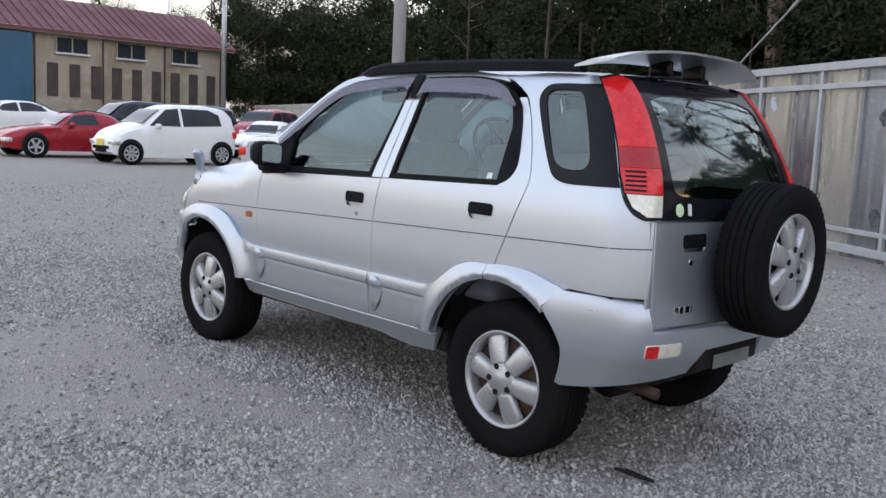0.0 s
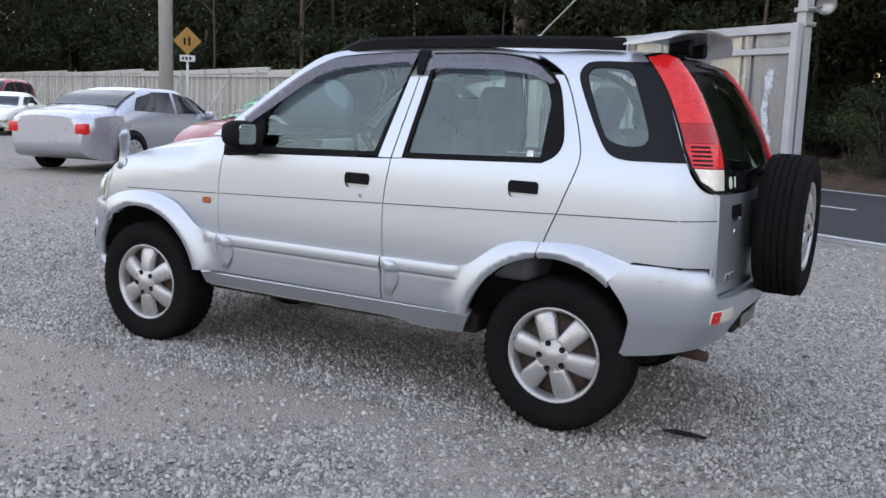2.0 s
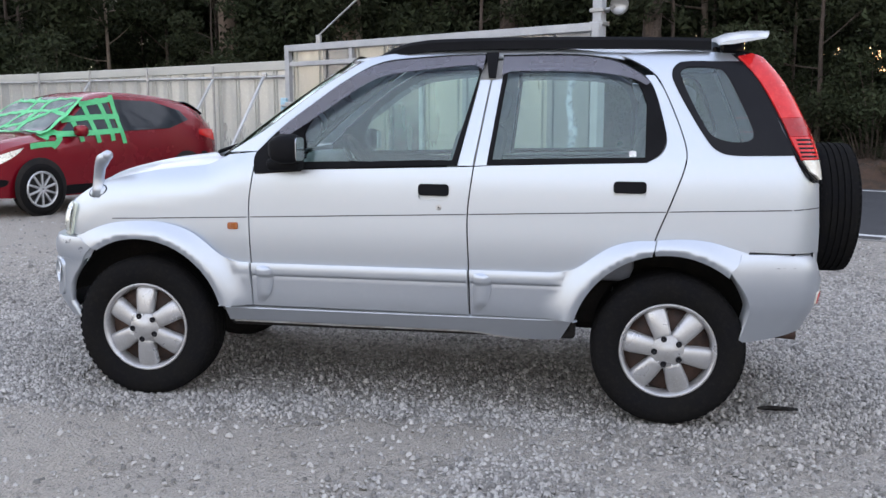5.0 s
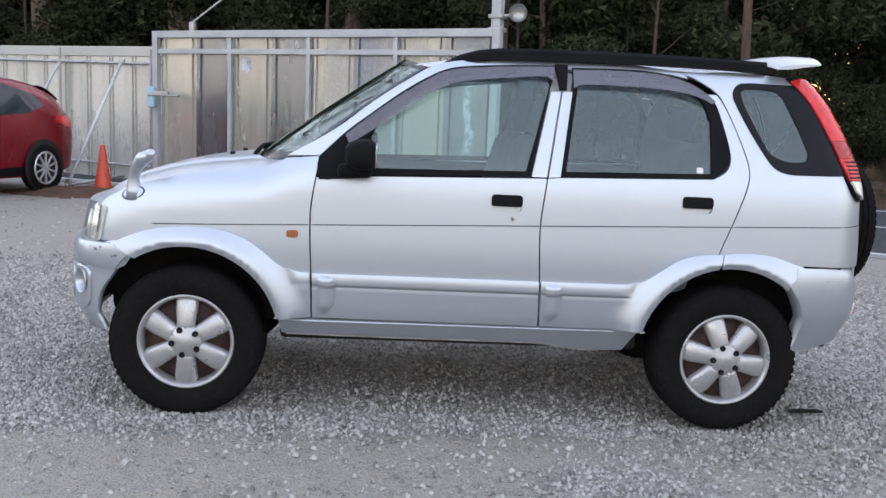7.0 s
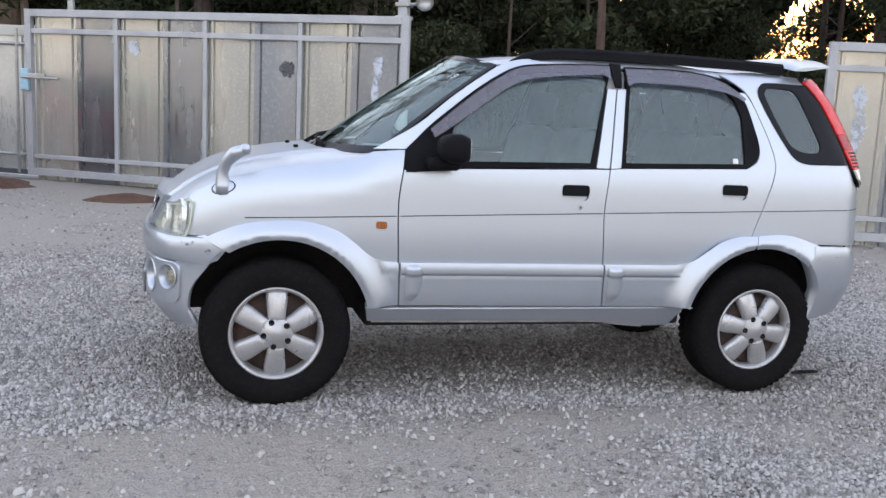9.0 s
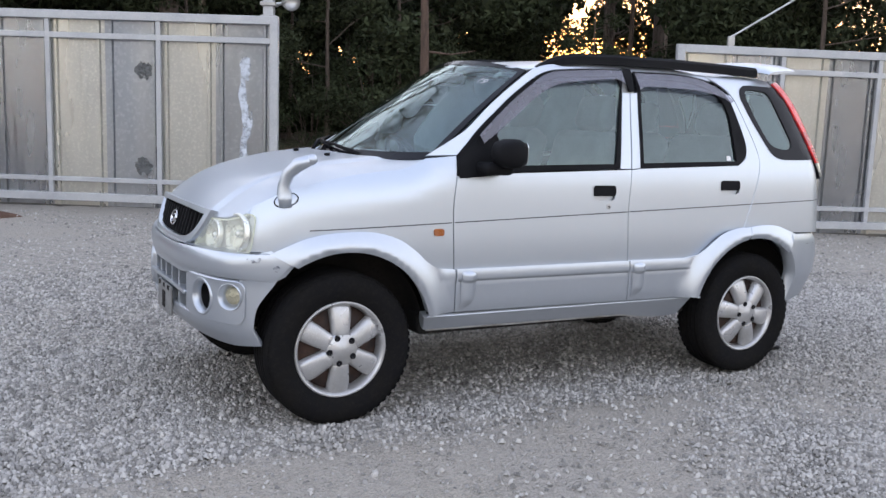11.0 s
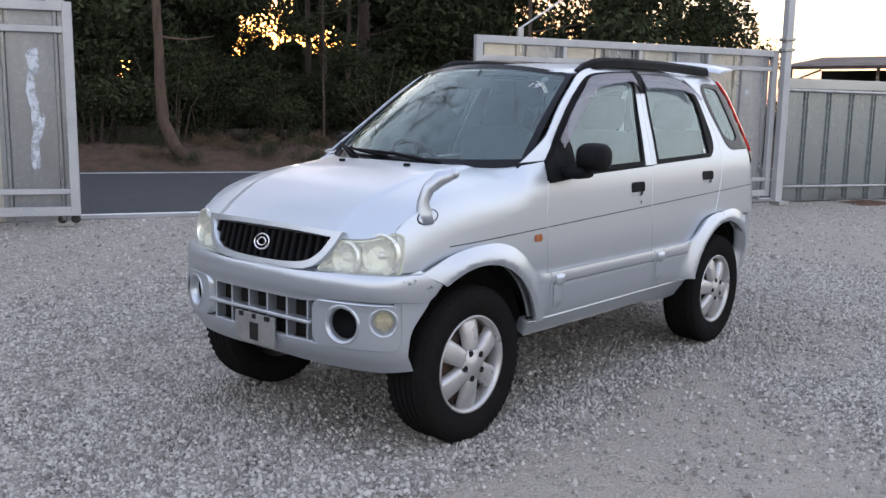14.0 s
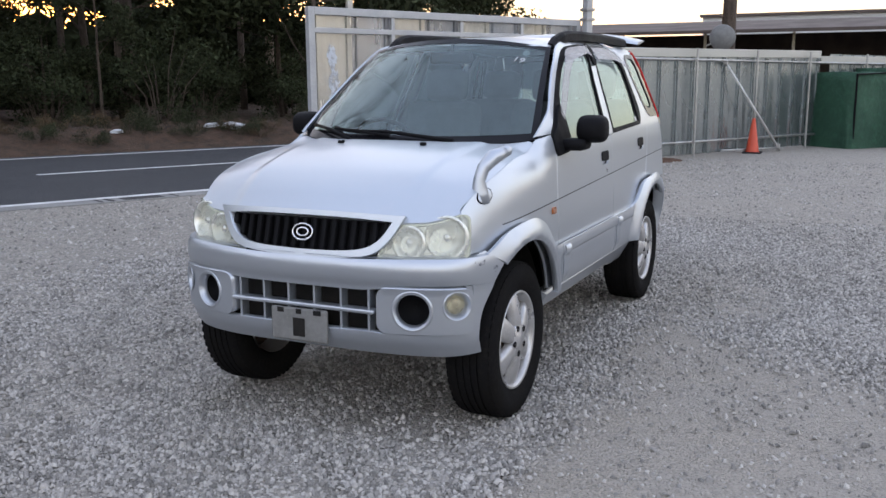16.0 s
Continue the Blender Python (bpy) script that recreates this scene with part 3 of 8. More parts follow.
def make_bush(w, h, seed, leaves, material, size=0.03, clumps=16):
    """Undergrowth: thin stems that carry loose clumps of small leaves."""
    rng = random.Random(seed)
    blobs = []
    root = thing("bush", Matrix(), "", "bush", "undergrowth beyond the road")
    bm = bmesh.new()
    for _ in range(clumps):
        a, rr = rng.uniform(0, 6.28), w * 0.55 * math.sqrt(rng.random())
        z = h * rng.uniform(0.12, 1.0) * (1 - 0.35 * (rr / (w * 0.55)) ** 2)
        tip = Vector((rr * math.cos(a), rr * math.sin(a), z))
        q = w * rng.uniform(0.13, 0.26)
        blobs.append((tuple(tip), (q, q, q * rng.uniform(0.5, 0.9))))
        tube(bm, [(tip.x * 0.25, tip.y * 0.25, -0.2), (tip.x * 0.5, tip.y * 0.5, z * 0.55), tip], [0.022, 0.015, 0.006], 4)
    part("stem", bm, M["bark"], root)
    part("foliage", leaf_cloud("foliage", blobs, leaves, size, material, seed), None, root)
    return root


def bank(s, off):
    p = RD * s + RN * off
    return Vector((p.x, p.y, float(ground_height(np.array(p.x), np.array(p.y)))))


def stand(models, labels):
    """Gives a function that plants copies of the models."""
    used = [False] * len(models)
    for ob, label in zip(models, labels):
        tagged(ob, label)

    def put(k, at, turn, scale):
        m = Matrix.Translation(at) @ Matrix.Rotation(turn, 4, "Z") @ Matrix.Scale(scale, 4)
        if used[k]:
            copy_thing(models[k], m)
        else:
            models[k].matrix_basis = m
            used[k] = True
    return put


def far_woods(rng):
    """The depth of the woods: dark leafy clumps behind the nearer trees, lower where the sunset shows."""
    blobs = []
    bm = bmesh.new()
    for i in range(1150):
        s = rng.uniform(-24, 36) if i < 790 else rng.uniform(-110, -20)
        high = 4.1 + 8.2 * sstep(8.5, 6.5, s) + 4.5 * sstep(14.0, 15.5, s) * sstep(21, 19, s)
        rr = rng.uniform(0.9, 1.6)
        at = bank(s, rng.uniform(36, 50)) + Vector((0, 0, rng.random() ** 1.15 * max(0.5, high - rr * 0.7)))
        blobs.append((tuple(at), (rr * 1.25, rr * 1.25, rr)))
        vs = bmesh.ops.create_icosphere(bm, subdivisions=1, radius=rr * 0.8)["verts"]
        for v in vs:
            v.co = v.co * rng.uniform(0.6, 1.2)
        bmesh.ops.translate(bm, vec=at, verts=vs)
    mass = tagged(part("far_woods", bm, M["leaf"]), "dark leafy depth of the woods behind the trees", "woods", kind="stuff")
    part("foliage", leaf_cloud("foliage", blobs, 120000, 0.27, M["leaf"], 5), None, mass)


def woods():
    rng = random.Random(11)
    tree = stand([make_tree(13, 3.8, 21, M["bark"], 6000, 0.30, leaf_size=0.135, girth=0.008), make_tree(14, 3.8, 22, M["bark_pale"], 6000, 0.34, leaf_size=0.135, girth=0.009),
                  make_tree(10, 3.8, 23, M["bark"], 7000, 0.14, leaf_size=0.115, girth=0.007), make_tree(13, 4.2, 24, M["bark"], 3600, 0.2, leaf_size=0.20, girth=0.009)],
                 ["tall dark evergreen tree with a bare lower trunk", "tall pale-barked tree with dark leaves", "leafy evergreen tree with low branches", "broad evergreen tree deep in the woods"])
    bush = stand([make_bush(2.6, 2.3, 31, 4600, M["leaf"], 0.046), make_bush(2.4, 3.2, 32, 5000, M["leaf"], 0.049), make_bush(2.4, 1.1, 33, 3200, M["leaf"], 0.036), make_bush(1.6, 0.55, 34, 2200, M["leaf_dry"], 0.028), make_bush(4.6, 6.0, 35, 5000, M["leaf"], 0.12, 30)],
                 ["dense dark evergreen bush at the woods' edge", "tall dark evergreen shrub at the woods' edge", "low spreading dark green bush", "dry brown brush on the verge", "high dark thicket deep in the woods"])

    def row(off, gap, kinds, scale, put, s0=-60.0, s1=22.0, jitter=0.8):
        s = s0
        while s < s1:
            low = 0.45 if put is tree and 3.4 < s < 6.8 else 1.0      # the sunset shows over low growth here
            put(rng.choice(kinds), bank(s + rng.uniform(-jitter, jitter), off + rng.uniform(-jitter, jitter)), rng.uniform(0, 6.28), low * scale * rng.uniform(0.78, 1.22))
            s += gap * rng.uniform(0.7, 1.3)

    row(18.8, 5.0, (0, 1, 1, 0), 0.80, tree, s1=-4)
    row(19.5, 7.0, (0, 2), 0.8, tree, s0=-2, s1=16)
    row(21.5, 3.8, (0, 1, 2, 0), 0.85, tree, s1=-4)
    row(22.5, 3.4, (2, 2, 0), 0.95, tree, s0=-4, s1=20)
    row(26.5, 4.6, (3, 2, 3), 1.05, tree, s0=-50, s1=8)
    row(33.0, 6.0, (3, 3), 1.1, tree, s0=-40, s1=-2)
    row(16.45, 1.15, (2, 2, 3), 0.60, bush, s0=-26, jitter=0.30)
    row(17.5, 1.6, (2, 2, 3), 0.80, bush, s0=-34)
    row(18.5, 1.9, (2, 2, 0, 3), 0.95, bush, s0=-34)
    row(20.2, 2.0, (0, 1, 0), 0.95, bush, s0=-40)
    row(23.0, 2.7, (1, 1, 0), 1.1, bush, s0=-46)
    row(28.5, 4.2, (4,), 0.66, bush)
    far_woods(rng)
    for s, off, k in ((-6, 24, 2), (-9, 25, 2), (-12, 24, 2), (-15.5, 25, 0), (-19, 24, 2)):
        tree(k, bank(s, off), s, 1.05)
    # oversized trees added: unseen crowns block bright sky the hood would mirror
    for s, off, k in ((8.5, 33, 0), (11.5, 35, 1), (14.5, 30, 0), (17.5, 33, 1), (20.5, 30, 0), (24.0, 33, 1), (27.0, 30, 0)):
        tree(k, bank(s, off), s, 1.5)
    for s, off in ((-7.5, 31), (-11, 30), (-14, 32), (-18, 31)):
        bush(4, bank(s, off), s, 1.2)
    # the woods go on behind the long fence, where the road bends away
    for i in range(36):
        u = -16 - 66 * rng.random()
        tree(rng.choice((0, 1, 2, 2)), uv(u, 11.5 + 0.05 * u + 16 * rng.random() ** 1.3), rng.uniform(0, 6.28), rng.uniform(0.9, 1.3))
    for i in range(24):
        u = -18 - 64 * rng.random()
        bush(4, uv(u, 11.5 + 0.05 * u + 12 * rng.random()), rng.uniform(0, 6.28), rng.uniform(0.8, 1.3))
    for i in range(14):
        u = -66 - 26 * rng.random()
        tree(rng.choice((0, 2, 2)), uv(u, 0.5 + 9 * rng.random() + 0.05 * (u + 66)), rng.uniform(0, 6.28), rng.uniform(1.0, 1.35))
        if i % 2:
            bush(4, uv(u - 2, 1.0 + 8 * rng.random()), rng.uniform(0, 6.28), rng.uniform(1.0, 1.4))


woods()


# ---- the silver off-roader ----
M["silver"] = surface("silver_paint", (0.475, 0.508, 0.545), 0.38, 0.80, other=(0.458, 0.491, 0.528), scale=1.2, fine=(0.480, 0.502, 0.536), fine_scale=25, coat=0.40, coat_rough=0.10, rough_var=0.012, lo=0.1, hi=0.9)
M["clad"] = surface("lavender_silver_cladding", (0.438, 0.468, 0.510), 0.33, 0.72, other=(0.418, 0.448, 0.49), scale=1.5, fine=(0.442, 0.470, 0.510), fine_scale=25, coat=0.40, coat_rough=0.09, rough_var=0.015, lo=0.1, hi=0.9)
M["black"] = surface("black_plastic", (0.008, 0.008, 0.009), 0.6, spec=0.07, other=(0.007, 0.007, 0.008), scale=7, fine_scale=200, bump=0.0006, bump_scale=300)
M["gloss"] = surface("black_gloss", (0.008, 0.008, 0.010), 0.12, other=(0.011, 0.011, 0.013), scale=4, spec=0.12, rough_var=0.04)
M["rubber"] = surface("tyre_rubber", (0.0085, 0.0085, 0.0095), 0.9, spec=0.035, other=(0.011, 0.0105, 0.010), scale=9, fine=(0.016, 0.015, 0.014), fine_scale=60, bump=0.001, bump_scale=120)
M["alloy"] = surface("wheel_silver", (0.436, 0.436, 0.442), 0.34, 0.55, other=(0.37, 0.363, 0.356), scale=9, fine_scale=140, rough_var=0.08)
M["rust"] = surface("rusty_brake", (0.030, 0.022, 0.020), 0.8, 0.3, other=(0.085, 0.048, 0.035), scale=16, bump=0.001)
M["dark"] = surface("underbody", (0.012, 0.012, 0.012), 0.9, spec=0.15, other=(0.025, 0.022, 0.02), scale=6)
M["chrome"] = surface("chrome", (0.75, 0.75, 0.76), 0.14, 1.0, scale=8, rough_var=0.05)
M["seat"] = surface("grey_seat_cloth", (0.20, 0.21, 0.235), 0.95, other=(0.16, 0.168, 0.19), scale=5, fine=(0.14, 0.145, 0.16), fine_scale=150, bump=0.002, bump_scale=220)
M["trim"] = surface("grey_trim", (0.38, 0.385, 0.39), 0.8, other=(0.32, 0.325, 0.33), scale=4, bump=0.001, bump_scale=240)
M["headliner"] = surface("pale_headliner", (0.396, 0.396, 0.383), 0.95, scale=5, bump=0.001, bump_scale=200)
M["glass"] = glass("clear_green_glass", (0.76, 0.91, 0.86), ior=1.87)
M["screen"] = glass("windscreen_glass", (0.82, 0.93, 0.89), ior=1.87)
M["glass_dark"] = glass("tinted_glass", (0.74, 0.87, 0.84), ior=1.87)
# the visor's pale lavender share imitates sky mirrored in the smoked plastic
M["visor"] = hazed("smoked_visor", (0.52, 0.51, 0.58), (0.27, 0.265, 0.31), 0.45, 0.12)
M["lens"] = hazed("aged_clear_lens", (0.98, 0.985, 0.93), (0.66, 0.665, 0.60), 0.36, 0.12)
M["fog_lens"] = hazed("clear_fog_lens", (0.95, 0.92, 0.84), (0.42, 0.38, 0.31), 0.22, 0.08)
M["reflector"] = surface("lamp_bowl", (0.70, 0.70, 0.645), 0.28, 0.6, other=(0.62, 0.625, 0.56), scale=14, rough_var=0.08)
M["lamp_haze"] = surface("aged_lamp_lens", (0.62, 0.65, 0.55), 0.18, 0.0, other=(0.50, 0.54, 0.44), scale=12, fine_scale=60, coat=0.6)
M["red_lens"] = surface("red_lamp_lens", (0.62, 0.016, 0.018), 0.2, 0.0, other=(0.50, 0.010, 0.012), scale=22, fine=(0.66, 0.035, 0.03), fine_scale=50, coat=0.35, spec=0.3)
M["red_dark"] = surface("dark_red_lens", (0.36, 0.008, 0.010), 0.2, 0.0, scale=14, coat=0.35, spec=0.3)
M["amber"] = surface("amber_lens", (0.31, 0.085, 0.008), 0.25, 0.0, other=(0.23, 0.06, 0.008), scale=30, coat=0.6)
M["white_lens"] = surface("pale_lens", (0.72, 0.70, 0.62), 0.2, 0.1, other=(0.6, 0.55, 0.45), scale=25, coat=0.7)
M["plate_holder"] = surface("dull_plate_bracket", (0.19, 0.19, 0.185), 0.7, 0.1, other=(0.15, 0.15, 0.145), scale=12)
M["mirror"] = surface("mirror_glass", (0.85, 0.86, 0.87), 0.03, 1.0, scale=3, rough_var=0.01)


def curve(xs, ys):
    """A smooth curve through points, with no overshoot."""
    xs, ys = list(xs), list(ys)
    if xs[0] > xs[-1]:
        xs, ys = xs[::-1], ys[::-1]
    n = len(xs)
    h = [xs[i + 1] - xs[i] for i in range(n - 1)]
    d = [(ys[i + 1] - ys[i]) / h[i] for i in range(n - 1)]
    m = [d[0]] + [0 if d[i - 1] * d[i] <= 0 else 2 * d[i - 1] * d[i] / (d[i - 1] + d[i]) for i in range(1, n - 1)] + [d[-1]]

    def f(x):
        if x <= xs[0]:
            return ys[0] + (x - xs[0]) * m[0]
        if x >= xs[-1]:
            return ys[-1] + (x - xs[-1]) * m[-1]
        i = 0
        while x > xs[i + 1]:
            i += 1
        t = (x - xs[i]) / h[i]
        a, b = 1 - t, t
        return (1 + 2 * t) * a * a * ys[i] + t * a * a * h[i] * m[i] + t * t * (3 - 2 * t) * ys[i + 1] - t * t * a * h[i] * m[i + 1]
    return f


def path(pts, n=6):
    """A closed outline through points; (x, y, 1) is a sharp corner, the rest flow."""
    k = len(pts)
    out = []
    for i in range(k):
        p0, p1, p2, p3 = pts[i - 1], pts[i], pts[(i + 1) % k], pts[(i + 2) % k]
        a, b = Vector(p1[:2]), Vector(p2[:2])
        t1 = (b - a) if len(p1) > 2 else (b - Vector(p0[:2])) * 0.5
        t2 = (b - a) if len(p2) > 2 else (Vector(p3[:2]) - a) * 0.5
        seg = (b - a).length
        t1 = t1.normalized() * seg if t1.length > 1e-9 else t1
        t2 = t2.normalized() * seg if t2.length > 1e-9 else t2
        m = 1 if (len(p1) > 2 and len(p2) > 2) else n
        for j in range(m):
            t = j / m
            c = a * (2 * t ** 3 - 3 * t * t + 1) + t1 * (t ** 3 - 2 * t * t + t) + b * (-2 * t ** 3 + 3 * t * t) + t2 * (t ** 3 - t * t)
            out.append((c.x, c.y))
    return out


def ring(cx, cy, rx, ry=None, n=28):
    ry = ry or rx
    return [(cx + rx * math.cos(2 * math.pi * i / n), cy + ry * math.sin(2 * math.pi * i / n)) for i in range(n)]


def rrect(x0, x1, y0, y1, r, n=4):
    out = []
    for cx, cy, a0 in ((x1 - r, y1 - r, 0), (x0 + r, y1 - r, 90), (x0 + r, y0 + r, 180), (x1 - r, y0 + r, 270)):
        out += [(cx + r * math.cos(radians(a0 + 90 * i / n)), cy + r * math.sin(radians(a0 + 90 * i / n))) for i in range(n + 1)]
    return out


def area2(poly):
    return sum(a[0] * b[1] - b[0] * a[1] for a, b in zip(poly, poly[1:] + poly[:1]))


def inset(poly, d):
    """The outline moved inwards by d."""
    if area2(poly) < 0:
        poly = poly[::-1]
    k = len(poly)
    out = []
    for i in range(k):
        p, a, b = Vector(poly[i]), Vector(poly[i - 1]), Vector(poly[(i + 1) % k])
        e1, e2 = (p - a), (b - p)
        if e1.length < 1e-9 or e2.length < 1e-9:
            out.append(tuple(p))
            continue
        n1, n2 = Vector((-e1.y, e1.x)).normalized(), Vector((-e2.y, e2.x)).normalized()
        m = n1 + n2
        m = m / max(0.5, m.length_squared) * 2 if m.length > 1e-6 else n1
        out.append(tuple(p + m * d))
    return out


def inside(poly, x, y):
    r = False
    j = len(poly) - 1
    for i in range(len(poly)):
        xi, yi = poly[i]
        xj, yj = poly[j]
        if (yi > y) != (yj > y) and x < (xj - xi) * (y - yi) / (yj - yi) + xi:
            r = not r
        j = i
    return r


def near_edge(poly, x, y, d):
    for (x0, y0), (x1, y1) in zip(poly, poly[1:] + poly[:1]):
        vx, vy = x1 - x0, y1 - y0
        L = vx * vx + vy * vy
        t = 0 if L == 0 else max(0, min(1, ((x - x0) * vx + (y - y0) * vy) / L))
        if (x - x0 - t * vx) ** 2 + (y - y0 - t * vy) ** 2 < d * d:
            return True
    return False


def panel_mesh(name, outline, surf, material, off=0.0, thick=0.012, step=0.05, holes=(), lines=(), side=1, gap=0.0):
    """A skin cut to an outline (with holes) on the surface surf(a, b) -> place, normal, with edges turned inwards."""
    loops = [inset(outline, gap) if gap else outline] + [list(h) for h in holes]
    pts, edges = [], []
    for j, lp in enumerate(loops):
        dense = []
        for p, q in zip(lp, lp[1:] + lp[:1]):
            k = max(1, int(math.hypot(q[0] - p[0], q[1] - p[1]) / min(step, 0.06) + 0.5))
            dense += [(p[0] + (q[0] - p[0]) * i / k, p[1] + (q[1] - p[1]) * i / k) for i in range(k)]
        loops[j] = dense
    for lp in loops:
        b = len(pts)
        pts += [tuple(p) for p in lp]
        edges += [(b + i, b + (i + 1) % len(lp)) for i in range(len(lp))]
    x0, x1 = min(p[0] for p in loops[0]), max(p[0] for p in loops[0])
    y0, y1 = min(p[1] for p in loops[0]), max(p[1] for p in loops[0])
    nx, ny = max(1, int((x1 - x0) / step)), max(1, int((y1 - y0) / step))
    cand = [(x0 + (x1 - x0) * (i + 0.5 * (j % 2)) / nx, y0 + (y1 - y0) * j / ny) for i in range(nx + 1) for j in range(ny + 1)]
    if lines:
        flat = [p for ln in lines for p in ln]
        bx0, bx1 = min(p[0] for p in flat), max(p[0] for p in flat)
        by0, by1 = min(p[1] for p in flat), max(p[1] for p in flat)
        cand = [p for p in cand if not (bx0 < p[0] < bx1 and by0 - 0.01 < p[1] < by1 + 0.01)] + flat
    for p in cand:
        if inside(loops[0], *p) and not any(inside(h, *p) for h in loops[1:]) and not any(near_edge(lp, p[0], p[1], 0.004) for lp in loops):
            pts.append(p)
    from mathutils import geometry
    vs, _, fs, *_ = geometry.delaunay_2d_cdt([Vector(p) for p in pts], edges, [], 0, 1e-6)
    keep = []
    for f in fs:
        cx = sum(vs[i].x for i in f) / len(f)
        cy = sum(vs[i].y for i in f) / len(f)
        if inside(loops[0], cx, cy) and not any(inside(h, cx, cy) for h in loops[1:]):
            keep.append(list(f))
    used = sorted({i for f in keep for i in f})
    ix = {v: k for k, v in enumerate(used)}
    keep = [[ix[i] for i in f] for f in keep]
    P, N = [], []
    for i in used:
        p, n = surf(vs[i].x, vs[i].y)
        P.append(p + n * off)
        N.append(n)
    # consistent winding with the outward normal
    for f in keep:
        fn = (P[f[1]] - P[f[0]]).cross(P[f[2]] - P[f[0]])
        if fn.dot(N[f[0]] + N[f[1]] + N[f[2]]) < 0:
            f.reverse()
    count = {}
    for f in keep:
        for a, b in zip(f, f[1:] + f[:1]):
            count[(a, b)] = count.get((a, b), 0) + 1
    rim = [e for e in count if (e[1], e[0]) not in count]
    verts = [p.copy() for p in P]
    faces = [f[:] for f in keep]
    ln = [N[i] for f in keep for i in f]
    for a, b in rim:
        k = len(verts)
        verts += [P[b], P[a], P[a] - N[a] * thick, P[b] - N[b] * thick]
        faces.append([k, k + 1, k + 2, k + 3])
        fn = (verts[k + 1] - verts[k]).cross(verts[k + 3] - verts[k]).normalized()
        ln += [(N[b] + fn).normalized(), (N[a] + fn).normalized(), fn, fn]
    if side < 0:
        verts = [Vector((p.x, -p.y, p.z)) for p in verts]
        nl, pos = [], 0
        for f in faces:
            seg = ln[pos:pos + len(f)]
            pos += len(f)
            nl += [Vector((v.x, -v.y, v.z)) for v in reversed(seg)]
            f.reverse()
        ln = nl
    me = bpy.data.meshes.new(name)
    me.from_pydata(verts, [], faces)
    me.materials.append(material)
    me.polygons.foreach_set("use_smooth", [True] * len(me.polygons))
    me.normals_split_custom_set([tuple(n) for n in ln])
    return me


def surf_of(f, ref):
    """Adds the outward normal to a surface f(a, b); ref is a direction or a point to face away from."""
    def g(a, b):
        e = 0.004
        p = Vector(f(a, b))
        da = Vector(f(a + e, b)) - Vector(f(a - e, b))
        db = Vector(f(a, b + e)) - Vector(f(a, b - e))
        n = da.cross(db).normalized()
        r = ref(p) if callable(ref) else ref
        return p, (n if n.dot(r) > 0 else -n)
    return g


# widths of the body side by height, and its taper to nose and tail
WIDTH = curve((0.20, 0.30, 0.42, 0.55, 0.75, 0.90, 1.05, 1.13, 1.20, 1.40, 1.59, 1.68), (0.66, 0.685, 0.697, 0.704, 0.710, 0.703, 0.692, 0.677, 0.655, 0.585, 0.515, 0.44))
NOSE = curve((0.9, 1.1, 1.3, 1.45, 1.56, 1.64, 1.70), (1.0, 0.998, 0.985, 0.955, 0.915, 0.86, 0.79))
CURL = curve((0.60, 0.75, 0.86, 1.06, 1.23, 1.40, 1.55, 1.64), (0.0, 0.030, 0.054, 0.056, 0.044, 0.035, 0.030, 0.030))
TAIL = curve((0.60, 0.78, 1.077, 1.174, 1.247, 1.368, 1.488, 1.595, 1.64), (-1.835, -1.835, -1.822, -1.808, -1.786, -1.730, -1.662, -1.573, -1.52))
HOOD = curve((0.60, 0.80, 0.953, 1.056, 1.183, 1.311, 1.437, 1.54, 1.60, 1.65, 1.69, 1.72), (1.172, 1.160, 1.149, 1.137, 1.120, 1.093, 1.058, 1.015, 0.982, 0.945, 0.912, 0.885))


def crease(x):
    return 0.8985 - 0.0375 * x


def wing_top(x):
    """Upper edge of the front wing, where the hood begins."""
    return HOOD(x) - 0.046 * sstep(0.76, 0.93, x) - 0.010 * sstep(1.45, 1.60, x)


def side_y(x, z):
    y = WIDTH(z)
    if x > 0.9:
        y *= NOSE(x)
    if x > 0.60:
        u = min(1.0, max(0.0, (z - wing_top(x) + 0.16) / 0.16))
        y -= CURL(min(x, 1.64)) * u ** 2.5
    d = x - TAIL(z)
    if d < 0.17:
        amount = 0.112 if z < 1.1 else 0.112 - 0.080 * min(1, (z - 1.1) / 0.4)
        y -= amount * (1 - max(-0.3, d) / 0.17) ** 2
    return y


def side(x, z):
    y = side_y(x, z)
    return (x, y, z)


AXLE_F, AXLE_R = 1.21, -1.21


def clad(x, z):
    """The lower cladding: a rounded upper moulding over a fine groove, swelling round the wheels."""
    w = sstep(0.78, 0.72, abs(x))
    b = 0.019 + w * (0.008 * sstep(0.606, 0.616, z) - 0.004 * math.exp(-((z - 0.607) / 0.004) ** 2)) - 4.2 * max(0.0, z - 0.626) ** 2 * w
    for ax in (1.205, -1.19):
        d = math.hypot(x - ax, z - 0.36)
        b = max(b, 0.018 + 0.046 * sstep(0.545 + 0.065 * sstep(1.35, 1.5, x), 0.415, d) - 0.010 * sstep(0.425, 0.398, d))
    if z < 0.52:
        b -= 0.018 * ((0.52 - z) / 0.12) ** 2 * (1 if abs(x) < 0.75 else 0)
    return (x, side_y(x, z) + b, z)


SIDE_S = surf_of(side, Vector((0, 1, 0)))
CLAD_S = surf_of(clad, Vector((0, 1, 0)))


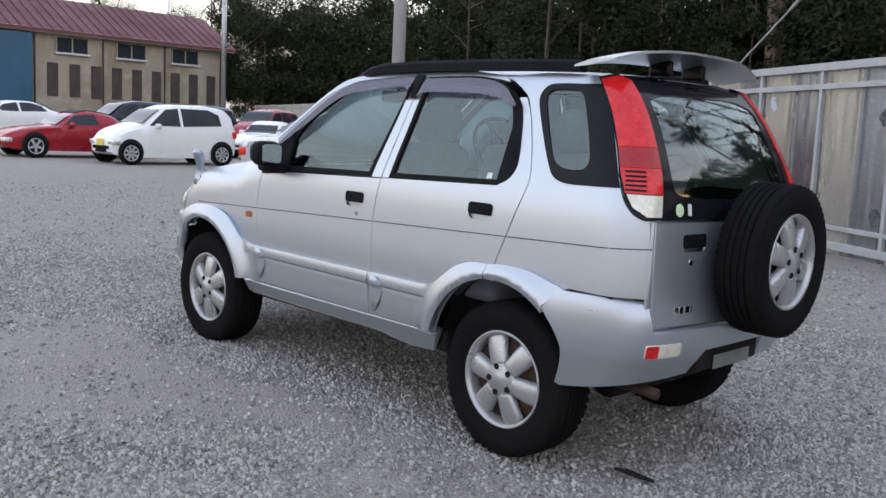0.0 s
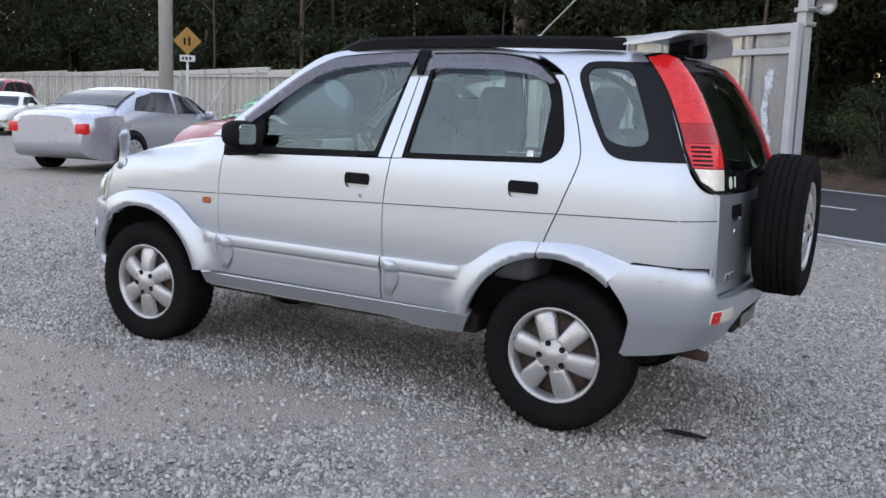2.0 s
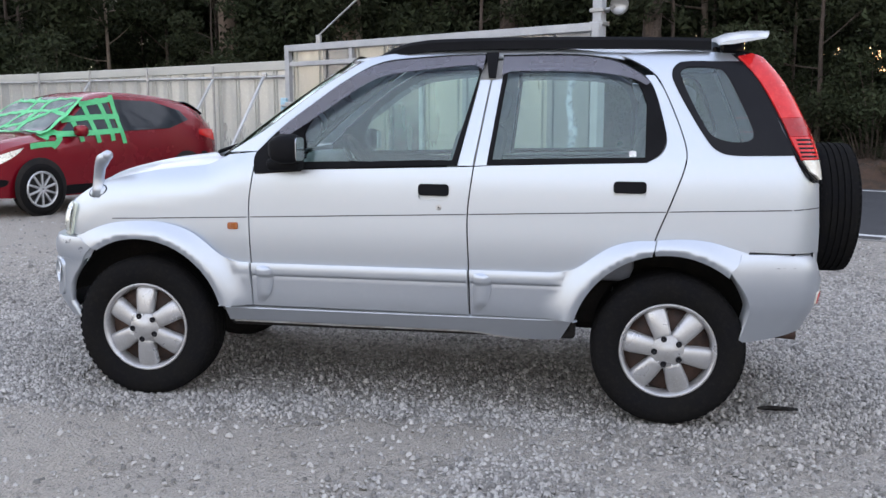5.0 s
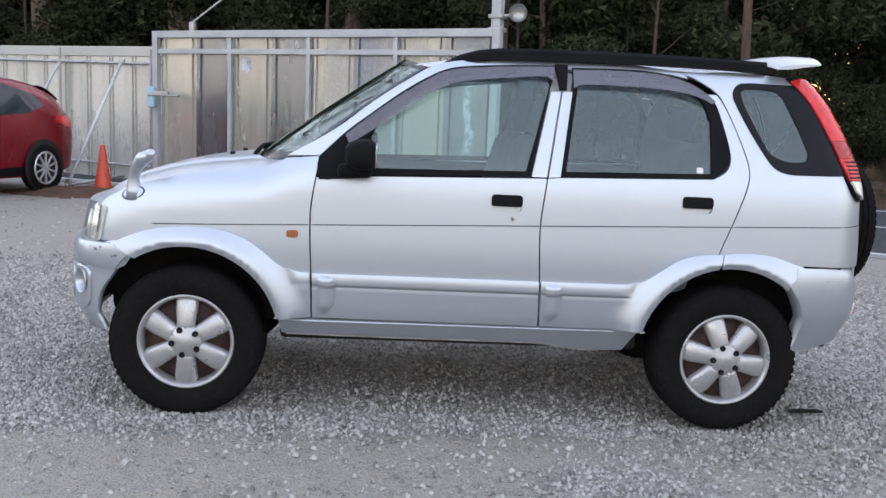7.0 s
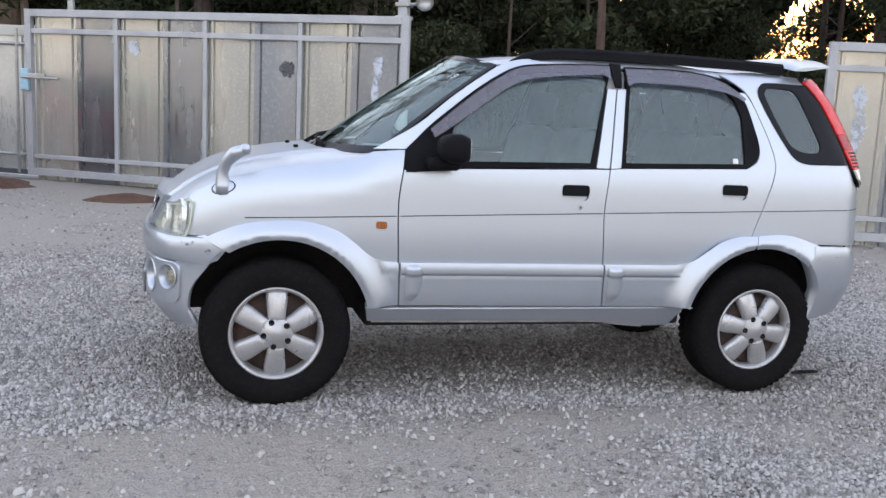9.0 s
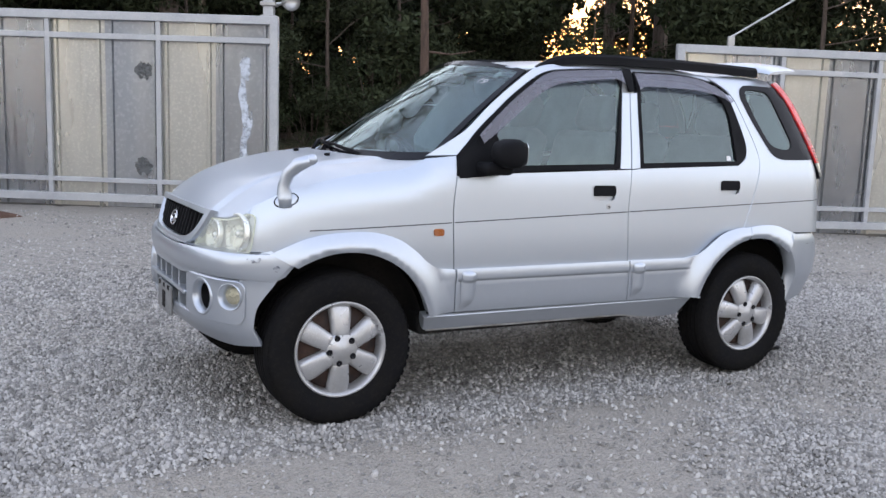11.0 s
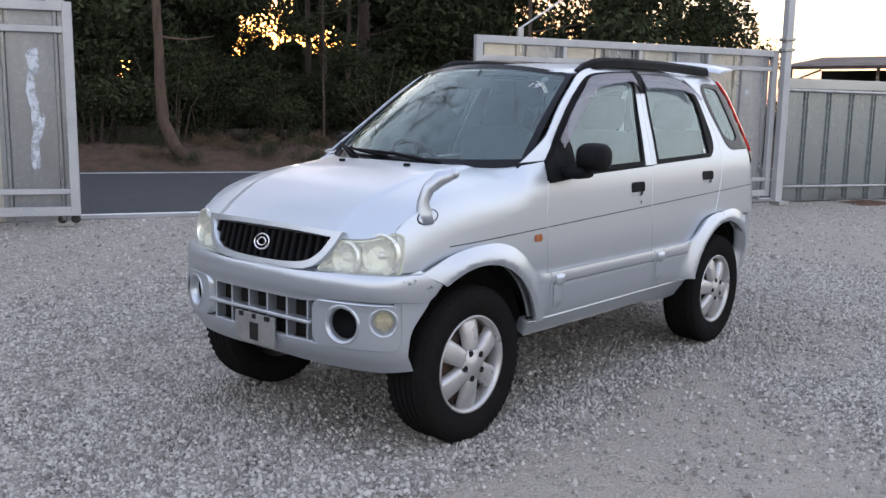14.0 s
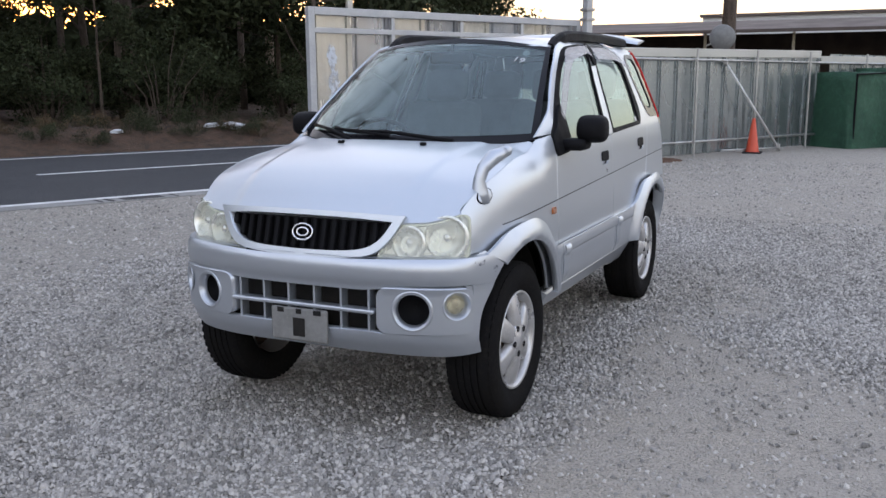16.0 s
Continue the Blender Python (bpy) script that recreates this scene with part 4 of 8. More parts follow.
def hood_z(x, y):
    a = abs(y)
    e = side_y(x, wing_top(x))
    ridge = 0.385 + 0.06 * (1.7 - x)
    z = HOOD(x) + 0.006 * (1 - (min(a, 0.4) / 0.4) ** 2) - 0.011 * sstep(ridge - 0.022, ridge + 0.022, a)
    z -= (0.040 * sstep(0.76, 0.93, x) - 0.008 * sstep(1.45, 1.65, x)) * (max(0.0, a - 0.36) / max(0.1, e - 0.36)) ** 2
    return z - 0.016 * sstep(1.45, 1.68, x) * min(1.2, a / 0.42) ** 2


HOOD_S = surf_of(lambda x, y: (x, y, hood_z(x, y)), Vector((0, 0, 1)))
ROOF = curve((0.36, 0.22, 0.05, -0.25, -0.65, -1.0, -1.35, -1.56), (1.585, 1.618, 1.642, 1.664, 1.672, 1.668, 1.652, 1.628))


def roof_z(x, y):
    return ROOF(x) - 0.026 * (y / 0.5) ** 2 - 0.05 * max(0, (abs(y) - 0.42) / 0.1) ** 2


ROOF_S = surf_of(lambda x, y: (x, y, roof_z(x, y)), Vector((0, 0, 1)))


def tail_x(y, z):
    return TAIL(z) - 0.022 * (1 - (y / 0.58) ** 2)


TAIL_S = surf_of(lambda y, z: (tail_x(y, z), y, z), Vector((-1, 0, 0)))


def plan(points):
    """A plan curve from the middle of the nose or tail round to the side, by its length."""
    s = [0.0]
    for a, b in zip(points, points[1:]):
        s.append(s[-1] + math.hypot(b[0] - a[0], b[1] - a[1]))
    return curve(s, [p[0] for p in points]), curve(s, [p[1] for p in points]), s


FB = plan([(1.800, 0.0), (1.795, 0.2), (1.776, 0.36), (1.744, 0.50), (1.695, 0.612), (1.630, 0.674), (1.545, 0.708), (1.43, 0.737), (1.38, 0.744)])
FB_LEAN = curve((0.34, 0.40, 0.45, 0.50, 0.60, 0.640, 0.662, 0.690, 0.715, 0.740, 0.757, 0.768), (-0.085, -0.042, -0.012, -0.010, -0.010, -0.008, 0.001, 0.006, 0.006, 0.000, -0.012, -0.026))
RB = plan([(-1.905, 0.0), (-1.90, 0.25), (-1.885, 0.45), (-1.850, 0.585), (-1.78, 0.668), (-1.66, 0.712), (-1.56, 0.740), (-1.47, 0.765), (-1.40, 0.772)])
RB_LEAN = curve((0.34, 0.40, 0.48, 0.56, 0.64, 0.70, 0.745, 0.785), (0.13, 0.085, 0.045, 0.008, 0.0, 0.006, 0.020, 0.050))


def bumper_f(s, z):
    fx, fy, t = FB
    a = abs(s)
    k = FB_LEAN(z)
    w = sstep(t[-1], t[-3], a)
    return (fx(a) + k * (0.35 + 0.65 * w), math.copysign(fy(a) + k * 0.35 * (1 - w), s), z)


def bumper_r(s, z):
    fx, fy, t = RB
    a = abs(s)
    k = RB_LEAN(z)
    w = sstep(t[-1], t[-3], a)
    return (fx(a) + k * (0.3 + 0.7 * w), math.copysign(fy(a) - k * 0.45 * (1 - 0.6 * w), s), z)


FB_S = surf_of(bumper_f, lambda p: Vector((p.x - 1.0, p.y, 0)))
RB_S = surf_of(bumper_r, lambda p: Vector((p.x + 1.0, p.y, 0)))
NOSE_P = plan([(1.742, 0.0), (1.738, 0.2), (1.722, 0.34), (1.692, 0.46), (1.650, 0.565), (1.597, 0.640), (1.52, 0.662)])


def nose(s, z):
    fx, fy, t = NOSE_P
    a = abs(s)
    return (fx(a) - 0.28 * (z - 0.82), math.copysign(fy(a), s), z)


NOSE_S = surf_of(nose, lambda p: Vector((p.x - 1.0, p.y, 0)))


def arch(cx, r, a0, a1, n=22, cz=0.36):
    return [(cx + r * math.cos(radians(a0 + (a1 - a0) * i / n)), cz + r * math.sin(radians(a0 + (a1 - a0) * i / n))) for i in range(n + 1)]


suv = thing("off_road_car", pose(0, 0, 0.0145, 0, -0.6875, 0), "silver compact off-road car with black roof rails and a spare wheel", "car")


def both(name, outline, surf, material, label="", parent=None, **kw):
    """The same panel on both flanks."""
    obs = []
    for sd in (1, -1):
        obs.append(part(name, panel_mesh(name, outline, surf, material, side=sd, **kw), None, parent or suv, label))
    return obs


G = 0.0032
# flanks
fender = path([(1.612, 0.757, 1), (1.606, 0.84), (1.592, 0.902), (1.590, 0.925, 1), (1.55, wing_top(1.55)), (1.48, wing_top(1.48)), (1.40, wing_top(1.40)), (1.2, wing_top(1.2)), (1.0, wing_top(1.0)), (0.92, wing_top(0.92)), (0.86, wing_top(0.86)), (0.80, 1.156, 1), (0.655, 1.172, 1), (0.667, 1.082), (0.684, 0.96), (0.686, 0.883), (0.682, 0.77), (0.676, 0.667), (0.667, 0.47, 1), (0.80, 0.47, 1)] + [(*p, 1) for p in arch(1.205, 0.415, 163, 57, 12)] + [(1.446, 0.711, 1), (1.533, 0.757, 1)])
both("front_fender", fender, SIDE_S, M["silver"], gap=G)
door_f = path([(0.662, 1.10, 1), (0.667, 1.082), (0.684, 0.96), (0.686, 0.883), (0.682, 0.77), (0.676, 0.667), (0.667, 0.463, 1), (-0.339, 0.459, 1), (-0.331, 0.67), (-0.321, 0.908), (-0.343, 1.122, 1), (0.445, 1.095, 1)])
doors_f = both("front_door", door_f, SIDE_S, M["silver"], gap=G, holes=[rrect(-0.236, -0.10, 0.968, 1.037, 0.022)])
door_r = path([(-0.343, 1.122, 1), (-0.321, 0.908), (-0.331, 0.67), (-0.339, 0.459, 1), (-0.80, 0.459, 1)] + [(*p, 1) for p in arch(-1.19, 0.415, 14, 80, 10)] + [(-1.123, 0.744), (-1.138, 0.825), (-1.183, 0.943), (-1.215, 1.03), (-1.249, 1.13), (-1.257, 1.19), (-1.24, 1.265), (-1.205, 1.36), (-1.158, 1.465), (-1.118, 1.528, 1), (-1.075, 1.521), (-1.135, 1.386), (-1.170, 1.25), (-1.150, 1.19), (-1.09, 1.152, 1), (-0.41, 1.128, 1)])
doors_r = both("rear_door", door_r, SIDE_S, M["silver"], gap=G, holes=[rrect(-1.091, -0.953, 0.997, 1.065, 0.022)])
quarter = path([(-1.123, 0.744), (-1.138, 0.825), (-1.183, 0.943), (-1.215, 1.03), (-1.249, 1.13), (-1.257, 1.19), (-1.24, 1.265), (-1.205, 1.36), (-1.158, 1.465), (-1.118, 1.528), (-1.02, 1.590), (-0.95, 1.618, 1), (-1.2, 1.636), (-1.505, 1.622, 1), (-1.561, 1.512), (-1.663, 1.298), (-1.705, 1.18), (-1.752, 1.105), (-1.79, 1.078), (-1.822, 1.072, 1), (-1.833, 0.9), (-1.833, 0.775, 1), (-1.532, 0.778, 1), (-1.450, 0.700, 1)] + [(*p, 1) for p in arch(-1.19, 0.415, 128, 82, 8)])
pillar = path([(0.655, 1.172, 1), (0.544, 1.281), (0.419, 1.381), (0.292, 1.476), (0.163, 1.554), (0.085, 1.583), (-0.019, 1.598), (-0.23, 1.614), (-0.45, 1.620), (-0.73, 1.624), (-0.876, 1.611), (-0.99, 1.592, 1), (-0.95, 1.622, 1), (-0.7, 1.645), (-0.3, 1.640), (0.0, 1.624), (0.16, 1.594), (0.30, 1.512), (0.45, 1.405), (0.60, 1.286), (0.80, 1.165, 1)])
both("roof_pillar", pillar, SIDE_S, M["silver"], gap=0.001)
# silver strips between the side windows
both("door_frame", [(-0.355, 1.50), (-0.272, 1.124), (-0.338, 1.124), (-0.400, 1.50)], SIDE_S, M["silver"], parent=None, gap=0.0)
both("door_frame", [(-0.408, 1.50), (-0.348, 1.124), (-0.402, 1.128), (-0.456, 1.505)], SIDE_S, M["silver"], gap=0.0)
# black window surrounds, proud of the glass, cut through for it
frame_f = path([(0.660, 1.165, 1), (0.544, 1.277), (0.419, 1.377), (0.292, 1.472), (0.163, 1.550), (0.085, 1.580), (-0.019, 1.595), (-0.23, 1.611), (-0.385, 1.617, 1), (-0.352, 1.52, 1), (-0.268, 1.126, 1), (0.445, 1.098, 1), (0.62, 1.070, 1), (0.664, 1.080, 1)])
glass_f = path([(0.430, 1.128, 1), (0.46, 1.20, 1), (0.400, 1.330), (0.28, 1.430), (0.16, 1.508), (0.07, 1.545), (-0.05, 1.563), (-0.20, 1.573), (-0.335, 1.580, 1), (-0.350, 1.53, 1), (-0.246, 1.146, 1)])
both("window_frame", frame_f, SIDE_S, M["black"], off=0.002, holes=[glass_f], step=0.08)
both("window_glass", inset(glass_f, -0.006), SIDE_S, M["glass"], off=-0.008, thick=0.003, step=0.08)
frame_r = path([(-0.40, 1.128, 1), (-0.455, 1.52, 1), (-0.452, 1.612, 1), (-0.727, 1.617), (-0.876, 1.606), (-0.985, 1.576), (-1.074, 1.522), (-1.112, 1.475), (-1.152, 1.35), (-1.169, 1.254), (-1.150, 1.195), (-1.09, 1.150, 1)])
glass_r = path([(-0.424, 1.152, 1), (-0.476, 1.53, 1), (-0.472, 1.580, 1), (-0.73, 1.582), (-0.87, 1.572), (-0.965, 1.545), (-1.045, 1.490), (-1.085, 1.40, 1), (-1.083, 1.172, 1)])
both("window_frame", frame_r, SIDE_S, M["black"], off=0.003, holes=[glass_r], step=0.08)
both("window_glass", inset(glass_r, -0.006), SIDE_S, M["glass_dark"], off=-0.008, thick=0.003, step=0.08)
quart_o = path([(-1.190, 1.525), (-1.200, 1.562), (-1.235, 1.583), (-1.40, 1.585), (-1.513, 1.585, 1), (-1.60, 1.405), (-1.697, 1.190, 1), (-1.56, 1.186), (-1.432, 1.188), (-1.372, 1.212), (-1.327, 1.268), (-1.255, 1.387), (-1.207, 1.478)])
quart_g = path([(-1.226, 1.53), (-1.236, 1.550), (-1.262, 1.560), (-1.36, 1.558), (-1.405, 1.545), (-1.440, 1.495), (-1.525, 1.306), (-1.530, 1.268), (-1.508, 1.246), (-1.432, 1.243), (-1.362, 1.268), (-1.326, 1.316), (-1.255, 1.455)])
both("rear_quarter_panel", quarter, SIDE_S, M["silver"], gap=G, holes=[inset(quart_o, 0.02)])
both("quarter_window", quart_o, SIDE_S, M["gloss"], off=0.004, holes=[quart_g], step=0.08)
both("quarter_glass", inset(quart_g, -0.004), SIDE_S, M["glass_dark"], off=-0.002, thick=0.003, step=0.08)
# smoked rain deflectors over the door windows
def deflect(x, z):
    return (x, side_y(x, z) + 0.012 + 0.024 * sstep(1.60, 1.50, z), z)
DEF_S = surf_of(deflect, Vector((0, 1, 0)))
vis_f = path([(0.548, 1.268, 1), (0.419, 1.372), (0.292, 1.466), (0.163, 1.545), (0.085, 1.575), (-0.019, 1.590), (-0.23, 1.606), (-0.372, 1.612, 1), (-0.365, 1.545, 1), (-0.33, 1.566), (-0.199, 1.556), (-0.016, 1.535), (0.087, 1.513), (0.19, 1.462), (0.319, 1.372), (0.445, 1.284), (0.53, 1.23, 1)])
both("rain_deflector", vis_f, DEF_S, M["visor"], "smoked plastic rain deflector", thick=0.003)
vis_r = path([(-0.452, 1.520, 1), (-0.455, 1.605, 1), (-0.727, 1.610), (-0.876, 1.600), (-0.985, 1.571), (-1.060, 1.525), (-1.098, 1.494, 1), (-1.080, 1.482, 1), (-1.03, 1.506), (-0.952, 1.526), (-0.80, 1.540), (-0.50, 1.540), (-0.47, 1.530)])
both("rain_deflector", vis_r, DEF_S, M["visor"], "smoked plastic rain deflector", thick=0.003)
# black plate standing in for the dark slot at the B-pillar's end
both("deflector_clip", [(-0.374, 1.618), (-0.432, 1.617), (-0.424, 1.508), (-0.392, 1.508)], SIDE_S, M["black"], off=0.012)
# cladding
flare_f = path([(1.540, 0.757, 1), (1.466, 0.792), (1.391, 0.821), (1.292, 0.842), (1.148, 0.849), (1.052, 0.838), (0.956, 0.806), (0.884, 0.758), (0.824, 0.708), (0.776, 0.680), (0.730, 0.672), (0.677, 0.668, 1), (0.667, 0.463, 1), (0.826, 0.463, 1)] + [(*p, 1) for p in arch(1.205, 0.40, 165, 57, 24)] + [(1.446, 0.708, 1)])
both("wheel_flare", flare_f, CLAD_S, M["clad"], gap=G, thick=0.03, step=0.02)


def RIDGES(x0, x1):
    """Close rows of points that follow the moulding and its groove."""
    k = int(abs(x1 - x0) / 0.05)
    return [[(x0 + (x1 - x0) * i / k, z) for i in range(k + 1)] for z in (0.50, 0.53, 0.56, 0.585, 0.598, 0.602, 0.605, 0.607, 0.609, 0.612, 0.615, 0.618, 0.625, 0.634, 0.642, 0.650, 0.657)]


clad_f = path([(0.672, 0.668, 1), (0.667, 0.463, 1), (-0.337, 0.459, 1), (-0.329, 0.670, 1)])
both("door_cladding", clad_f, CLAD_S, M["clad"], gap=G, thick=0.016, step=0.035, lines=RIDGES(0.66, -0.32))
flare_rd = path([(-0.333, 0.670, 1), (-0.341, 0.459, 1), (-0.812, 0.459, 1)] + [(*p, 1) for p in arch(-1.19, 0.40, 14, 80, 18)] + [(-1.130, 0.775), (-1.140, 0.827, 1), (-1.042, 0.821), (-0.948, 0.793), (-0.87, 0.743), (-0.80, 0.693), (-0.75, 0.676), (-0.70, 0.671, 1)])
both("wheel_flare", flare_rd, CLAD_S, M["clad"], gap=G, thick=0.03, step=0.02, lines=RIDGES(-0.35, -0.75))
flare_rq = path([(-1.140, 0.829, 1), (-1.130, 0.775)] + [(*p, 1) for p in arch(-1.19, 0.40, 82, 130, 10)] + [(-1.452, 0.698, 1), (-1.532, 0.778, 1), (-1.465, 0.798), (-1.371, 0.825), (-1.26, 0.836)])
both("wheel_flare", flare_rq, CLAD_S, M["clad"], gap=G, thick=0.03, step=0.02)
both("sill", path([(0.814, 0.447, 1), (-0.795, 0.449, 1), (-0.742, 0.350, 1), (-0.62, 0.346), (-0.465, 0.358), (-0.36, 0.374), (-0.2, 0.376), (0.80, 0.381, 1)]), surf_of(lambda x, z: (x, side_y(x, z) + 0.004 - 0.42 * (0.456 - z), z), Vector((0, 1, 0))), M["clad"], gap=0.002, thick=0.05)
M["flange"] = surface("pale_sealed_flange", (0.46, 0.46, 0.45), 0.6, 0.2, other=(0.26, 0.24, 0.22), scale=8)
both("sill_flange", path([(0.78, 0.3795, 1), (0.3, 0.376), (-0.2, 0.375), (-0.36, 0.373), (-0.465, 0.357), (-0.60, 0.346, 1), (-0.60, 0.341, 1), (-0.465, 0.352), (-0.36, 0.367), (-0.2, 0.369), (0.3, 0.370), (0.78, 0.374, 1)]), surf_of(lambda x, z: (x, side_y(x, z) + 0.0 - 0.42 * (0.456 - z), z), Vector((0, 1, 0))), M["flange"], thick=0.004, step=0.1)
# recesses pressed into the cladding behind each gap, as short ribs
for x0 in (0.655, -0.345):
    pad = surf_of(lambda x, z: (x, clad(x, z)[1] + 0.002 + 0.017 * max(0.0, 1 - ((x - x0 + 0.049) / 0.043) ** 2) * sstep(0.475, 0.53, z) * sstep(0.668, 0.64, z), z), Vector((0, 1, 0)))
    both("cladding_rib", path([(x0 - 0.010, 0.652, 1), (x0 - 0.056, 0.655), (x0 - 0.088, 0.630), (x0 - 0.090, 0.58), (x0 - 0.072, 0.52), (x0 - 0.040, 0.482), (x0 - 0.012, 0.474, 1)]), pad, M["clad"], thick=0.010, step=0.012)
# dark strip laid along the flank, painting in the shade of its pressed crease
M["crease_shade"] = surface("painted_crease_shade", (0.035, 0.035, 0.04), 0.6, scale=9)
for xa, xb in ((1.36, 0.693), (0.677, -0.314), (-0.329, -1.176), (-1.190, -1.825)):
    k = 12
    edge = [(xa + (xb - xa) * i / k, crease(xa + (xb - xa) * i / k)) for i in range(k + 1)]
    both("flank_line", [(x, z + 0.0022) for x, z in edge] + [(x, z - 0.0022) for x, z in reversed(edge)], SIDE_S, M["crease_shade"], off=0.0018, thick=0.003, step=0.3)
# handles, locks, markers
for pts, doors in (((-0.100, -0.236, 0.968, 1.037), doors_f), ((-0.953, -1.091, 0.997, 1.065), doors_r)):
    x1, x0, z0, z1 = pts
    for sd, d in zip((1, -1), doors):
        cup = part("handle_cup", panel_mesh("handle_cup", rrect(x0, x1, z0, z1, 0.022), SIDE_S, M["silver"], off=-0.017, side=sd, thick=0.01), None, d)
        part("handle", panel_mesh("handle", rrect(x0 - 0.001, x1 + 0.001, z0 + 0.021, z1 + 0.004, 0.016), SIDE_S, M["black"], off=0.004, side=sd, thick=0.022, step=0.03), None, d, "black pull handle")
both("lock", ring(-0.193, 0.938, 0.0130, n=14), SIDE_S, M["alloy"], off=0.003, thick=0.004, step=0.01)
both("lock_slot", ring(-0.193, 0.938, 0.0045, n=10), SIDE_S, M["black"], off=0.0045, thick=0.002, step=0.01)
both("side_marker", rrect(0.736, 0.785, 0.815, 0.847, 0.010), SIDE_S, M["amber"], "amber side marker lamp", off=0.008, thick=0.01, step=0.02)

# hood, roof
hood_edge = [(x, side_y(x, wing_top(x)) - 0.001) for x in (1.58, 1.54, 1.48, 1.40, 1.3, 1.2, 1.1, 1.0, 0.93, 0.87, 0.82)]
LAMP_TOP = []
for s_ in (0.40, 0.44, 0.48, 0.52, 0.56, 0.60, 0.63):
    z_ = 0.92
    for _ in range(8):
        p_ = nose(s_, z_)
        z_ = hood_z(p_[0], p_[1]) - 0.004
    LAMP_TOP.append((s_, z_, p_[0], p_[1]))
front_edge = [(1.716, 0.0), (1.712, 0.2), (1.703, 0.34), (1.694, 0.385)]
left = front_edge[1:] + [(p[2] + 0.004, p[3], 1) for p in LAMP_TOP] + hood_edge + [(0.795, 0.595, 1), (0.85, 0.525), (0.92, 0.44), (0.98, 0.36), (1.005, 0.2)]

hood_out = path([(1.716, 0.0)] + left + [(1.008, 0.0)] + [(p[0], -p[1], *p[2:]) for p in reversed(left)])
part("hood", panel_mesh("hood", hood_out, HOOD_S, M["silver"], gap=0.0016, thick=0.02, step=0.026), None, suv)
roof_half = [(0.295, 0.2), (0.262, 0.36), (0.225, 0.445), (0.10, 0.480), (-0.2, 0.498), (-0.7, 0.503), (-1.2, 0.500), (-1.46, 0.485), (-1.50, 0.40), (-1.535, 0.2)]
roof_out = path([(0.302, 0.0)] + roof_half + [(-1.545, 0.0)] + [(x, -y) for x, y in reversed(roof_half)])
part("roof", panel_mesh("roof", roof_out, ROOF_S, M["silver"], gap=0.001, thick=0.02, step=0.08), None, suv)
part("headliner", panel_mesh("headliner", inset(roof_out, 0.05), ROOF_S, M["headliner"], off=-0.03, thick=0.005, step=0.1), None, suv)


# windscreen between cowl and roof, bowed in plan
def screen(y, v):
    a = abs(y) / 0.60
    lo = Vector((1.010 - 0.235 * a ** 2.2, y, 1.128 + 0.03 * a * a))
    hi = Vector((0.300 - 0.085 * a ** 2.0, y * (0.47 / 0.60), 1.632 - 0.045 * a * a))
    p = lo.lerp(hi, v)
    p += Vector((0.5, 0, 0.7)) * 0.028 * 4 * v * (1 - v) * 0.5
    return p


SCREEN_S = surf_of(screen, Vector((0.5, 0, 0.8)))
sc_out = path([(-0.625, -0.02, 1), (0.0, -0.01), (0.625, -0.02, 1), (0.635, 1.0, 1), (0, 1.0), (-0.635, 1.0, 1)])
sc_in = path([(-0.598, 0.045, 1), (0.0, 0.075), (0.598, 0.045, 1), (0.606, 0.965, 1), (0, 0.955), (-0.606, 0.965, 1)])
part("windscreen_border", panel_mesh("windscreen_border", sc_out, SCREEN_S, M["gloss"], holes=[sc_in], step=0.1), None, suv)
part("windscreen", panel_mesh("windscreen", inset(sc_in, -0.004), SCREEN_S, M["screen"], off=-0.002, thick=0.004, step=0.1), None, suv)
M["chalk"] = surface("white_chalk", (0.50, 0.51, 0.53), 0.8, other=(0.34, 0.35, 0.36), scale=60)
font = bpy.data.curves.new("chalk_mark", "FONT")
font.body, font.size, font.extrude, font.shear = "19", 0.062, 0.0002, 0.15
font_ob = bpy.data.objects.new("chalk_mark", font)
chalk_mesh = bpy.data.meshes.new_from_object(font_ob)
chalk_mesh.materials.clear()
chalk_mesh.materials.append(M["chalk"])
bpy.data.objects.remove(font_ob)
cp, cn = SCREEN_S(0.43, 0.78)
cy = Vector((0, 1, 0)) - cn * cn.y
cy.normalize()
cz = cn.cross(cy)
part("chalk_mark", chalk_mesh, None, suv, at=Matrix(((cy.x, cz.x, cn.x, cp.x + cn.x * 0.003), (cy.y, cz.y, cn.y, cp.y + cn.y * 0.003), (cy.z, cz.z, cn.z, cp.z + cn.z * 0.003), (0, 0, 0, 1))))
part("round_sticker", panel_mesh("round_sticker", ring(0.50, 0.90, 0.020, 0.032, 18), SCREEN_S, M["chalk"], off=-0.007, thick=0.001, step=0.05), None, suv, "small pale round sticker")
